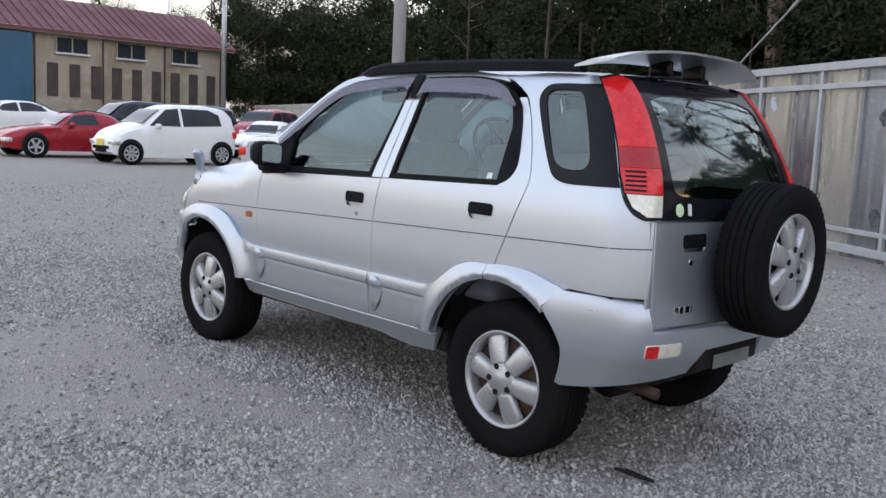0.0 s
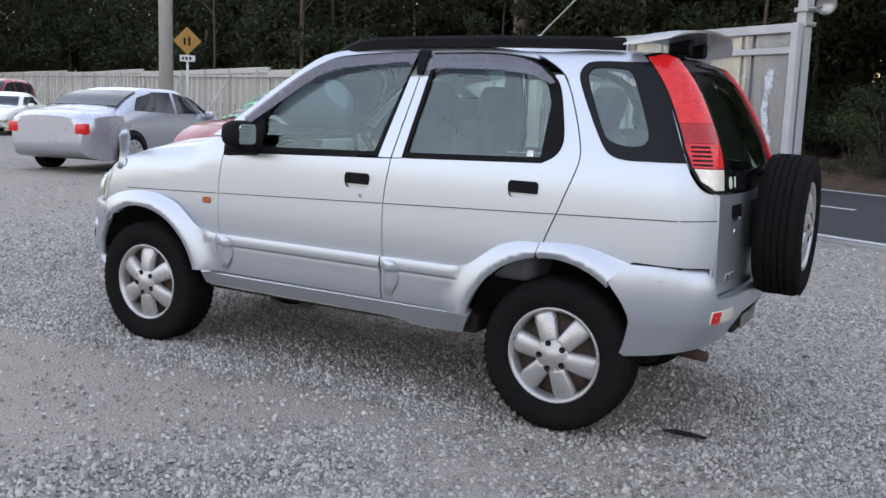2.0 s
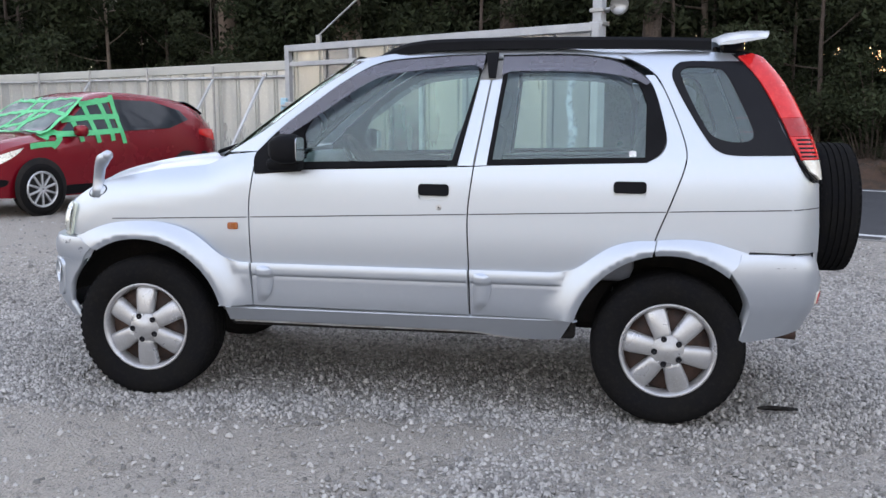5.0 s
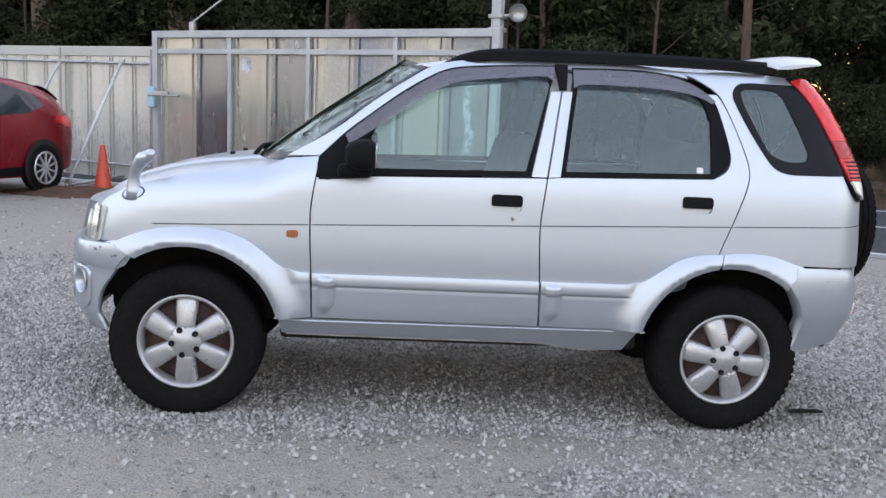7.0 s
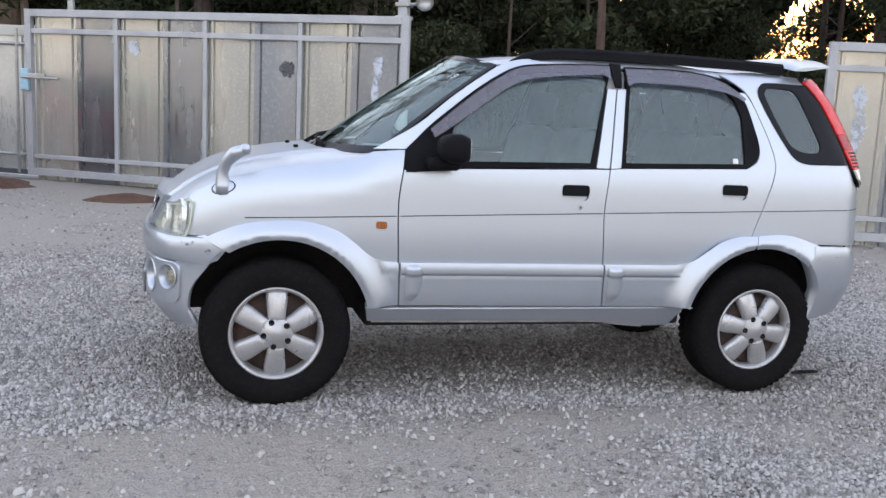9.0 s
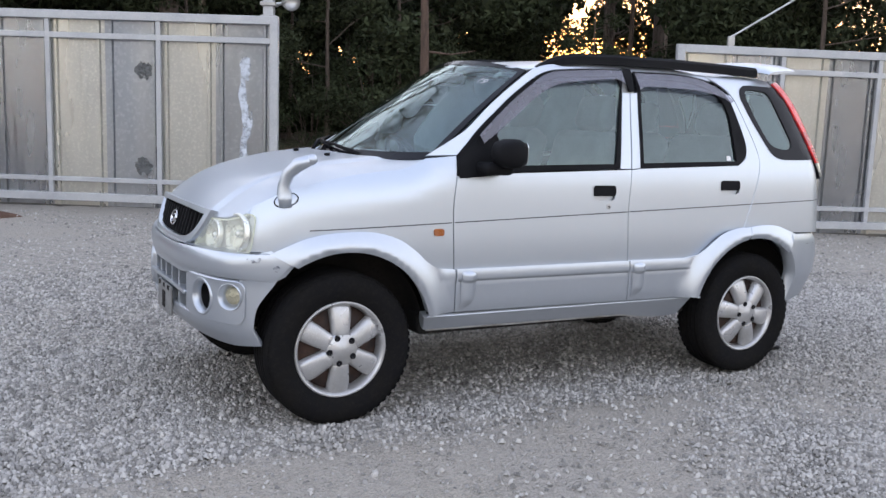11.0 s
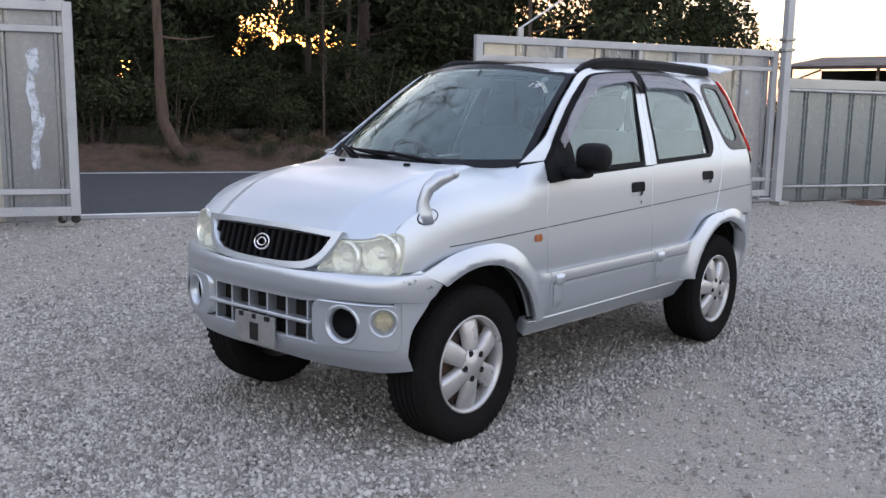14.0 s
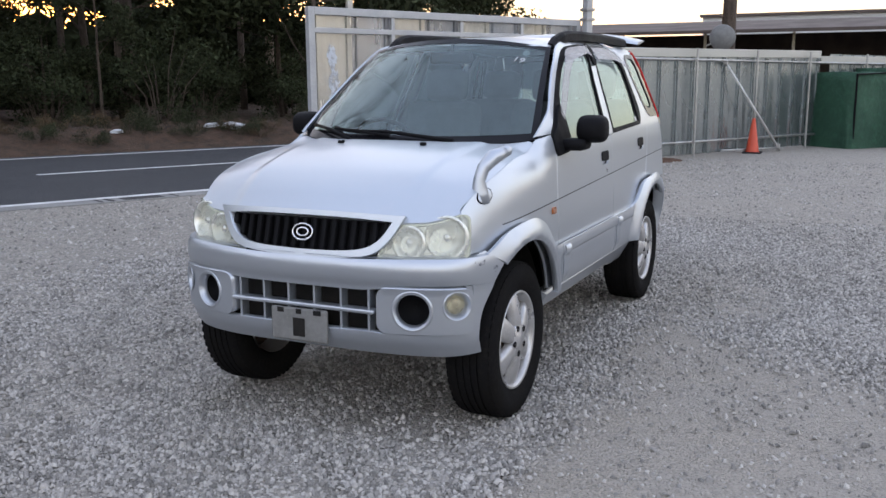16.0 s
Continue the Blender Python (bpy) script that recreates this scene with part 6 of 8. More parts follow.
# wheels
def build_wheel():
    bm = bmesh.new()
    prof = [(0.205, -0.085), (0.225, -0.098), (0.262, -0.108), (0.300, -0.106), (0.322, -0.094), (0.3335, -0.072)]
    for y in (-0.045, -0.015, 0.015, 0.045):
        prof += [(0.3345, y - 0.010), (0.3345, y - 0.004), (0.3275, y - 0.003), (0.3275, y + 0.003), (0.3345, y + 0.004)]
    prof += [(0.3335, 0.072), (0.322, 0.094), (0.300, 0.106), (0.262, 0.108), (0.225, 0.098), (0.205, 0.085)]
    lathe(bm, prof, 64, "y")
    # shoulder blocks
    for k in range(56):
        a = 2 * math.pi * k / 56
        for sy in (-1, 1):
            m = Matrix.Rotation(a, 4, "Y") @ Matrix.Translation((0.3215, sy * 0.086, 0)) @ Matrix.Rotation(sy * -0.55, 4, "Z")
            bx(bm, (0, 0, 0), (0.005, 0.020, 0.022), 0, m)
    tyre = mesh_of("tyre", bm, M["rubber"], True)
    tyre.set_sharp_from_angle(angle=radians(35))
    bm = bmesh.new()
    lathe(bm, [(0.200, -0.09), (0.190, -0.06), (0.186, 0.03), (0.190, 0.074), (0.199, 0.092), (0.208, 0.096), (0.211, 0.088), (0.206, 0.080)], 56, "y")
    rim = mesh_of("rim", bm, M["alloy"], True)
    spokes = []
    for k in range(6):
        bm = bmesh.new()
        sec = [(0.045, 0.040, 0.100), (0.080, 0.040, 0.099), (0.120, 0.045, 0.094), (0.155, 0.049, 0.087), (0.180, 0.049, 0.080), (0.196, 0.043, 0.074)]
        rows = []
        for r, hw, yo in sec:
            rows.append([bm.verts.new((r, yy, t)) for t, yy in ((-hw, yo - 0.035), (-hw * 0.92, yo - 0.007), (-hw * 0.62, yo), (0, yo + 0.003), (hw * 0.62, yo), (hw * 0.92, yo - 0.007), (hw, yo - 0.035))])
        for a, b in zip(rows, rows[1:]):
            for i in range(6):
                bm.faces.new((a[i], a[i + 1], b[i + 1], b[i]))
        bm.faces.new(rows[0])
        bm.faces.new(rows[-1])
        bmesh.ops.recalc_face_normals(bm, faces=bm.faces[:])
        bmesh.ops.rotate(bm, cent=(0, 0, 0), matrix=Matrix.Rotation(math.pi / 6 + k * math.pi / 3, 3, "Y"), verts=bm.verts[:])
        spokes.append(mesh_of("spoke", bm, M["alloy"], True))
    bm = bmesh.new()
    lathe(bm, [(0.078, 0.070), (0.076, 0.094), (0.066, 0.102), (0.034, 0.104), (0.030, 0.107), (0.001, 0.108)], 40, "y")
    hub = mesh_of("hub", bm, M["alloy"], True)
    nuts = []
    for k in range(5):
        a = math.pi / 2 + 2 * math.pi * k / 5
        bm = bmesh.new()
        lathe(bm, [(0.0135, 0.098), (0.0135, 0.1055), (0.009, 0.1058), (0.007, 0.1035), (0.001, 0.1035)], 12, "y")
        bmesh.ops.translate(bm, vec=(0.058 * math.cos(a), 0, 0.058 * math.sin(a)), verts=bm.verts[:])
        nuts.append(mesh_of("wheel_nut", bm, M["gloss"], True))
    bm = bmesh.new()
    lathe(bm, [(0.19, 0.0), (0.185, 0.035), (0.12, 0.045), (0.06, 0.05), (0.001, 0.05)], 40, "y")
    brake = mesh_of("brake_drum", bm, M["rust"], True)
    return tyre, rim, spokes, hub, nuts, brake


WHEEL = build_wheel()


def wheel(name, m, label=""):
    tyre, rim, spokes, hub, nuts, brake = WHEEL
    w = part(name, tyre, None, suv, label, at=m)
    rm = part("rim", rim, None, w, "silver six-spoke rim")
    for s in spokes:
        part("spoke", s, None, w)
    part("hub", hub, None, w)
    for s in nuts:
        part("wheel_nut", s, None, w)
    part("brake_drum", brake, None, w)
    return w


YW = 0.612
wheel("wheel", Matrix.Translation((AXLE_F, YW, 0.334)) @ Matrix.Rotation(radians(240), 4, "Y"))
wheel("wheel", Matrix.Translation((AXLE_R, YW, 0.334)) @ Matrix.Rotation(radians(19), 4, "Y"))
wheel("wheel", Matrix.Translation((AXLE_F, -YW, 0.334)) @ Matrix.Rotation(math.pi, 4, "Z"))
wheel("wheel", Matrix.Translation((AXLE_R, -YW, 0.334)) @ Matrix.Rotation(math.pi, 4, "Z"))
wheel("spare_wheel", Matrix.Translation((-2.0, -0.032, 0.915)) @ Matrix.Rotation(radians(90), 4, "Z") @ Matrix.Rotation(radians(12), 4, "Y") @ Matrix.Scale(0.94, 4), "black spare wheel on the tailgate")
bm = bmesh.new()
bx(bm, (-1.90, -0.05, 0.915), (0.12, 0.22, 0.22), 0.02)
part("spare_bracket", bm, M["dark"], suv)

# wheel wells, floor, inner shell
for ax in (1.205, -1.19):
    for sd in (1, -1):
        bm = bmesh.new()
        rows = []
        for i in range(19):
            a = radians((16 if ax > 0 else 4) + (172 if ax < 0 else 160) * i / 18)
            rows.append([bm.verts.new((ax + r * math.cos(a), sd * y, 0.36 + r * math.sin(a))) for r, y in ((0.412, 0.655), (0.425, 0.62), (0.425, 0.42), (0.30, 0.40))])
        for a, b in zip(rows, rows[1:]):
            for k in range(3):
                bm.faces.new((a[k], a[k + 1], b[k + 1], b[k]))
        part("wheel_liner", bm, M["dark"], suv, shade=True)
bm = bmesh.new()
bx(bm, (0.0, 0, 0.40), (1.62, 1.28, 0.10), 0.02)
bx(bm, (1.25, 0, 0.52), (0.75, 0.76, 0.30), 0.05)
bx(bm, (-1.40, 0, 0.52), (0.80, 0.76, 0.25), 0.05)
tube(bm, [(1.21, -0.55, 0.334), (1.21, 0.55, 0.334)], 0.04, 10)
tube(bm, [(-1.21, -0.55, 0.334), (-1.21, 0.55, 0.334)], 0.045, 10)
tube(bm, [(-1.0, 0.2, 0.33), (0.2, 0.2, 0.34), (0.9, 0.1, 0.35)], 0.025, 8)
bx(bm, (-0.15, -0.28, 0.33), (0.6, 0.5, 0.10), 0.03)
bx(bm, (0.05, 0.33, 0.335), (0.18, 0.22, 0.06), 0.02)
part("underbody", bm, M["dark"], suv)
both("inner_shell", path([(1.55, 0.74, 1), (1.52, 0.95, 1), (1.2, 1.05, 1), (0.8, 1.10, 1), (0.5, 1.11, 1), (-0.4, 1.12, 1), (-1.22, 1.14, 1), (-1.35, 1.17, 1), (-1.70, 1.17, 1), (-1.78, 0.8, 1), (-1.62, 0.70, 1)] + [(*p, 1) for p in arch(-1.19, 0.43, 130, 12, 10)] + [(-0.7, 0.43, 1), (0.7, 0.43, 1)] + [(*p, 1) for p in arch(1.205, 0.43, 168, 52, 10)]), SIDE_S, M["dark"], off=-0.022, thick=0.004, step=0.12)
part("tailgate_lining", panel_mesh("tailgate_lining", path([(0.52, 0.66, 1), (0.52, 1.15, 1), (-0.52, 1.15, 1), (-0.52, 0.66, 1)]), TAIL_S, M["trim"], off=-0.03, step=0.2), None, suv)
both("pillar_lining", path([(-0.36, 1.60, 1), (-0.27, 1.13, 1), (-0.40, 1.13, 1), (-0.46, 1.60, 1)]), SIDE_S, M["headliner"], off=-0.02, thick=0.02, step=0.1)
both("pillar_lining", path([(-1.19, 1.60, 1), (-1.50, 1.60, 1), (-1.60, 1.40, 1), (-1.72, 1.17, 1), (-1.10, 1.17, 1), (-1.12, 1.45, 1)]), SIDE_S, M["trim"], off=-0.02, thick=0.02, step=0.1, holes=[inset(quart_g, -0.02)])

# inside
def seat(x, y, back_rest=True, wide=0.48):
    bm = bmesh.new()
    bx(bm, (x + 0.05, y, 0.70), (0.50, wide, 0.18), 0.06)
    part("seat", bm, M["seat"], suv, shade=True)
    bm = bmesh.new()
    bx(bm, (0, 0, 0.28), (0.16, wide, 0.60), 0.065, Matrix.Translation((x - 0.20, y, 0.74)) @ Matrix.Rotation(radians(-16), 4, "Y"))
    sb_ = part("seat_back", bm, M["seat"], suv, shade=True)
    bm = bmesh.new()
    bx(bm, (0, 0, 0.68), (0.11, 0.27, 0.19), 0.05, Matrix.Translation((x - 0.20, y, 0.74)) @ Matrix.Rotation(radians(-16), 4, "Y"))
    tube(bm, [Matrix.Translation((x - 0.20, y, 0.74)) @ Matrix.Rotation(radians(-16), 4, "Y") @ Vector((0, 0.05, zz)) for zz in (0.54, 0.64)], 0.007, 6)
    part("headrest", bm, M["seat"], sb_, shade=True)


seat(0.02, 0.34)
seat(0.02, -0.34)
seat(-0.86, 0.33, wide=0.56)
seat(-0.86, -0.33, wide=0.56)
bm = bmesh.new()
bx(bm, (0.72, 0, 0.93), (0.42, 1.24, 0.30), 0.08)
bx(bm, (0.58, -0.34, 1.09), (0.20, 0.40, 0.10), 0.04)
part("dashboard", bm, M["trim"], suv, shade=True)
bm = bmesh.new()
wc, wax = Vector((0.40, -0.34, 1.06)), Vector((-0.86, 0, 0.5)).normalized()
s1 = wax.orthogonal().normalized()
s2 = wax.cross(s1)
tube(bm, [wc + (s1 * math.cos(a) + s2 * math.sin(a)) * 0.185 for a in (2 * math.pi * i / 28 for i in range(29))], 0.014, 8, caps=False)
tube(bm, [wc - wax * 0.18, wc - wax * 0.02], [0.03, 0.06], 10)
for a in (0.4, 2.74, 4.71):
    tube(bm, [wc, wc + (s1 * math.cos(a) + s2 * math.sin(a)) * 0.18], 0.016, 6)
part("steering_wheel", bm, M["black"], suv, shade=True)
bm = bmesh.new()
bx(bm, (0.33, 0.0, 1.535), (0.035, 0.24, 0.065), 0.015)
tube(bm, [(0.34, 0, 1.54), (0.31, 0, 1.60)], 0.008, 6)
part("rear_view_mirror", bm, M["black"], suv)
bm = bmesh.new()
bx(bm, (-1.45, 0, 0.78), (0.70, 1.10, 0.04), 0.01)
part("boot_floor", bm, M["trim"], suv)

# door mirrors
for sd in (1, -1):
    bm = bmesh.new()
    prof = [(0.0, 0.060, 0.090), (0.03, 0.075, 0.098), (0.07, 0.074, 0.098), (0.105, 0.060, 0.088), (0.125, 0.035, 0.06)]
    rows = []
    for dx, hz, hy in prof:
        rows.append([bm.verts.new((0.415 + dx, sd * (0.800 + (hy * 0.74) * math.copysign(abs(math.cos(a)) ** 0.55, math.cos(a))), 1.190 + (hz * 0.88) * math.copysign(abs(math.sin(a)) ** 0.55, math.sin(a)))) for a in (2 * math.pi * i / 20 for i in range(20))])
    for a, b in zip(rows, rows[1:]):
        for k in range(20):
            bm.faces.new((a[k], a[(k + 1) % 20], b[(k + 1) % 20], b[k]))
    bm.faces.new(rows[0])
    bm.faces.new(rows[-1])
    bmesh.ops.recalc_face_normals(bm, faces=bm.faces[:])
    mir = part("door_mirror", bm, M["black"], suv, "black plastic door mirror", shade=True)
    bm = bmesh.new()
    prism(bm, rrect(-0.060, 0.060, -0.050, 0.050, 0.022), lambda a, b, w: (0.412 - w, sd * (0.800 + a), 1.190 + b), 0.003)
    part("mirror_glass", bm, M["mirror"], mir)
    bm = bmesh.new()
    bx(bm, (0.50, sd * 0.725, 1.118), (0.15, 0.13, 0.055), 0.022)
    part("mirror_arm", bm, M["black"], mir, shade=True)
    part("mirror_base", panel_mesh("mirror_base", path([(0.658, 1.150), (0.60, 1.195), (0.52, 1.27), (0.46, 1.30, 1), (0.43, 1.22), (0.44, 1.085, 1), (0.655, 1.070, 1)]), SIDE_S, M["black"], off=0.012, side=sd, thick=0.02), None, mir)
# parking mirror on the near wing
bm = bmesh.new()
tube(bm, [(1.448, 0.622, 0.950), (1.450, 0.628, 0.985), (1.454, 0.626, 1.03), (1.440, 0.638, 1.08), (1.405, 0.668, 1.122), (1.362, 0.703, 1.143)], [0.046, 0.034, 0.025, 0.026, 0.031, 0.022], 16)
wing = part("wing_mirror", bm, M["clad"], suv, "silver stalk mirror on the wing", shade=True)
bm = bmesh.new()
lathe(bm, [(0.022, -0.01), (0.024, 0.0), (0.020, 0.012), (0.012, 0.02), (0.001, 0.022)], 20, "z")
bmesh.ops.transform(bm, matrix=Matrix.Translation((1.362, 0.703, 1.143)) @ Vector((-0.7, 0.6, 0.3)).to_track_quat("Z", "Y").to_matrix().to_4x4(), verts=bm.verts[:])
part("mirror_cap", bm, M["clad"], wing, shade=True)
fp, fn = SIDE_S(1.450, 0.972)
fx_ = (Vector((1, 0, -0.2)) - fn * fn.dot(Vector((1, 0, -0.2)))).normalized()
fy_ = fn.cross(fx_)
foot_at = Matrix(((fx_.x, fy_.x, fn.x, fp.x), (fx_.y, fy_.y, fn.y, fp.y), (fx_.z, fy_.z, fn.z, fp.z), (0, 0, 0, 1)))
for nm, mt, prof in (("gasket", "black", [(0.053, -0.01), (0.053, -0.002), (0.050, -0.0005), (0.001, -0.0005)]), ("mirror_foot", "clad", [(0.050, -0.01), (0.049, -0.001), (0.042, 0.001), (0.001, 0.002)])):
    bm = bmesh.new()
    lathe(bm, prof, 28, "z")
    bmesh.ops.scale(bm, vec=(1.0, 0.58, 1), verts=bm.verts[:])
    part(nm, bm, M[mt], wing, shade=True, at=foot_at)
# stickers and lettering on the tail
for y, z, r, mt in ((0.43, 1.112, 0.026, "sticker_green"),):
    M[mt] = surface(mt, (0.35, 0.55, 0.30), 0.5, other=(0.75, 0.8, 0.6), scale=60)
    part("round_sticker", panel_mesh("round_sticker", ring(y, z, r, n=20), TAIL_S, M[mt], off=0.003, thick=0.001), None, gate, "round green and white sticker")
M["sticker_white"] = surface("sticker_white", (0.75, 0.75, 0.73), 0.5, other=(0.5, 0.5, 0.5), scale=80)
part("white_sticker", panel_mesh("white_sticker", rrect(0.352, 0.375, 1.09, 1.135, 0.002), TAIL_S, M["sticker_white"], off=0.003, thick=0.001), None, gate)
for k, w in enumerate((0.026, 0.024, 0.03, 0.010)):
    part("letter_bar", panel_mesh("letter_bar", rrect(0.435 - 0.036 * k - w, 0.435 - 0.036 * k, 0.705, 0.732, 0.004), TAIL_S, M["chrome"], off=0.004, thick=0.004), None, gate)
both("window_sticker", rrect(-1.045, -1.015, 1.175, 1.20, 0.003), SIDE_S, M["sticker_white"], off=-0.004, thick=0.001)


# ---- parked cars ----
M["car_glass"] = surface("dark_car_glass", (0.02, 0.025, 0.03), 0.06, 0.0, other=(0.03, 0.035, 0.04), scale=3, coat=0.1, spec=0.25, rough_var=0.02)
M["far_rim"] = surface("alloy_rim", (0.55, 0.55, 0.56), 0.35, 0.6, scale=8)
M["plate"] = surface("yellow_plate", (0.75, 0.62, 0.08), 0.5, scale=20)
M["plate_white"] = surface("white_plate", (0.54, 0.547, 0.533), 0.5, scale=20)


def paint(name, c, rough=0.28, metal=0.2):
    return surface(name, c, rough, metal, other=tuple(k * 0.93 for k in c), scale=1.6, fine=tuple(min(1, k * 1.06) for k in c), fine_scale=400, coat=0.25, rough_var=0.05, spec=0.35)


def make_car(name, at, turn, label, material, stations, side_windows, screens, wheels, radius=0.29, roof_material=None, lamps=True, spokes=5, plate=None, spoke_w=0.20):
    """A parked car from stations (x, sill, belt, top, half width) along its length; nose towards +x."""
    root = thing(name, Matrix.Translation(at) @ Matrix.Rotation(turn, 4, "Z"), label, "car", "cars parked in the yard")
    xs = [s[0] for s in stations]
    f_lo, f_belt, f_top, f_w = (curve(xs, [s[k] for s in stations]) for k in (1, 2, 3, 4))

    def half(x, z):
        w, b, t = f_w(x), f_belt(x), f_top(x)
        if z <= b:
            u = (z - f_lo(x)) / max(0.05, b - f_lo(x))
            return w * (0.93 + 0.075 * math.sin(min(1, u * 1.25) * math.pi / 2) - 0.04 * max(0, u - 0.6) / 0.4)
        return w * (0.965 - 0.225 * min(1, (z - b) / max(0.05, t - 0.04 - b)))

    n = 46
    bm = bmesh.new()
    rows = []
    for i in range(n + 1):
        x = xs[0] + (xs[-1] - xs[0]) * i / n
        lo, be, to = f_lo(x), f_belt(x), f_top(x)
        zs = [lo, lo + 0.10, lo + 0.35 * (be - lo), lo + 0.7 * (be - lo), be - 0.02, be + 0.4 * (to - be), be + 0.8 * (to - be)]
        sec = [(half(x, z), z) for z in zs]
        sec += [(f_w(x) * 0.66, to - 0.02), (f_w(x) * 0.45, to), (0.0, to + 0.008)]
        full = [(y, z) for y, z in sec] + [(-y, z) for y, z in reversed(sec[:-1])]
        rows.append([bm.verts.new((x, y, z)) for y, z in full])
    for a, b in zip(rows, rows[1:]):
        for k in range(len(a) - 1):
            bm.faces.new((a[k], a[k + 1], b[k + 1], b[k]))
        bm.faces.new((a[-1], a[0], b[0], b[-1]))
    bm.faces.new(rows[0])
    bm.faces.new(rows[-1])
    bmesh.ops.recalc_face_normals(bm, faces=bm.faces[:])
    body = part("body", bm, material, root, shade=True)
    body.data.set_sharp_from_angle(angle=radians(48))
    ss = surf_of(lambda x, z: (x, half(x, z), z), Vector((0, 1, 0)))
    for poly in side_windows:
        for sd in (1, -1):
            part("side_window", panel_mesh("side_window", path([(*p, 1) for p in poly]), ss, M["car_glass"], off=0.006, thick=0.012, step=0.12, side=sd), None, root)
    ts = surf_of(lambda x, y: (x, y, f_top(x) - 0.006 * (y / 0.5) ** 2 + 0.008), Vector((0, 0, 1)))
    for x0, x1, y0, y1 in screens:
        part("windscreen", panel_mesh("windscreen", [(x0, y0), (x1, y1), (x1, -y1), (x0, -y0)], ts, M["car_glass"], off=0.008, thick=0.012, step=0.12), None, root)
    if roof_material:
        x0, x1 = roof_material[1:]
        part("soft_top", panel_mesh("soft_top", [(x0, 0.5), (x1, 0.5), (x1, -0.5), (x0, -0.5)], ts, roof_material[0], off=0.012, thick=0.02, step=0.1), None, root)
    for wx in wheels:
        for sd in (1, -1):
            w = f_w(wx)
            bm = bmesh.new()
            lathe(bm, [(radius + 0.05, 0.0), (radius + 0.045, 0.012), (0.02, 0.012)], 28, "y")
            bmesh.ops.transform(bm, matrix=Matrix.Translation((wx, sd * (w * 1.0 - 0.002), radius + 0.02)) @ Matrix.Rotation(0 if sd > 0 else math.pi, 4, "Z"), verts=bm.verts[:])
            part("wheel_arch", bm, M["dark"], root, shade=True)
            bm = bmesh.new()
            lathe(bm, [(radius * 0.66, -0.10), (radius * 0.8, -0.10), (radius * 0.97, -0.08), (radius, -0.05), (radius, 0.05), (radius * 0.97, 0.08), (radius * 0.8, 0.095), (radius * 0.66, 0.085)], 36, "y")
            wm = Matrix.Translation((wx, sd * (w - 0.065), radius)) @ Matrix.Rotation(0 if sd > 0 else math.pi, 4, "Z")
            wheel_ob = part("wheel", bm, M["rubber"], root, shade=True, at=wm)
            bm = bmesh.new()
            lathe(bm, [(radius * 0.68, 0.09), (radius * 0.64, 0.092), (radius * 0.60, 0.06), (radius * 0.2, 0.055), (0.002, 0.055)], 30, "y")
            part("rim_well", bm, M["dark"], wheel_ob, shade=True)
            bm = bmesh.new()
            for k in range(spokes):
                a = 2 * math.pi * k / spokes + 0.3
                bx(bm, (radius * 0.34, 0.082, 0), (radius * 0.62, 0.03, radius * spoke_w), 0.006, Matrix.Rotation(a, 4, "Y"))
            lathe(bm, [(radius * 0.70, 0.088), (radius * 0.67, 0.100), (radius * 0.62, 0.094), (radius * 0.61, 0.07)], 30, "y")
            part("rim", bm, M["far_rim"], wheel_ob)
    if lamps:
        xf, xr = xs[-1], xs[0]
        for sd in (1, -1):
            for x, z, mt, nm, sz in ((xf - 0.10, f_belt(xf - 0.1) - 0.12, M["reflector"], "headlamp", (0.22, 0.30, 0.12)), (xr + 0.06, f_belt(xr + 0.06) - 0.14, M["red_lens"], "tail_lamp", (0.14, 0.22, 0.18))):
                bm = bmesh.new()
                bx(bm, (x, sd * (half(x, z) - sz[1] * 0.36), z), sz, 0.035)
                part(nm, bm, mt, root, shade=True)
            xm = screens[0][1] if screens else 0.5
            bm = bmesh.new()
            bx(bm, (xm - 0.35, sd * (f_w(xm) + 0.06), f_belt(xm) + 0.06), (0.12, 0.18, 0.13), 0.04)
            part("door_mirror", bm, material, root, shade=True)
        bm = bmesh.new()
        bx(bm, (xf - 0.01, 0, f_belt(xf) - 0.22), (0.05, 0.62, 0.10), 0.02)
        part("grille", bm, M["black"], root)
        bm = bmesh.new()
        bx(bm, (xf - 0.01, 0, f_lo(xf) + 0.10), (0.06, 0.9, 0.08), 0.02)
        part("air_intake", bm, M["black"], root)
        if plate:
            bm = bmesh.new()
            bx(bm, (xf + 0.025, 0, f_lo(xf) + 0.22), (0.01, 0.33, 0.165), 0.003)
            part("number_plate", bm, plate, root)
    return root, half, f_top, ss


WHITE = paint("white_car_paint", (0.80, 0.80, 0.78), 0.25, 0.0)
RED = paint("bright_red_paint", (0.30, 0.012, 0.024), 0.25, 0.1)
DEEP_RED = paint("deep_red_paint", (0.20, 0.006, 0.014), 0.25, 0.3)
SILVER2 = paint("silver_blue_paint", (0.46, 0.48, 0.53), 0.30, 0.6)
NAVY = paint("dark_blue_paint", (0.03, 0.04, 0.06), 0.22, 0.3)

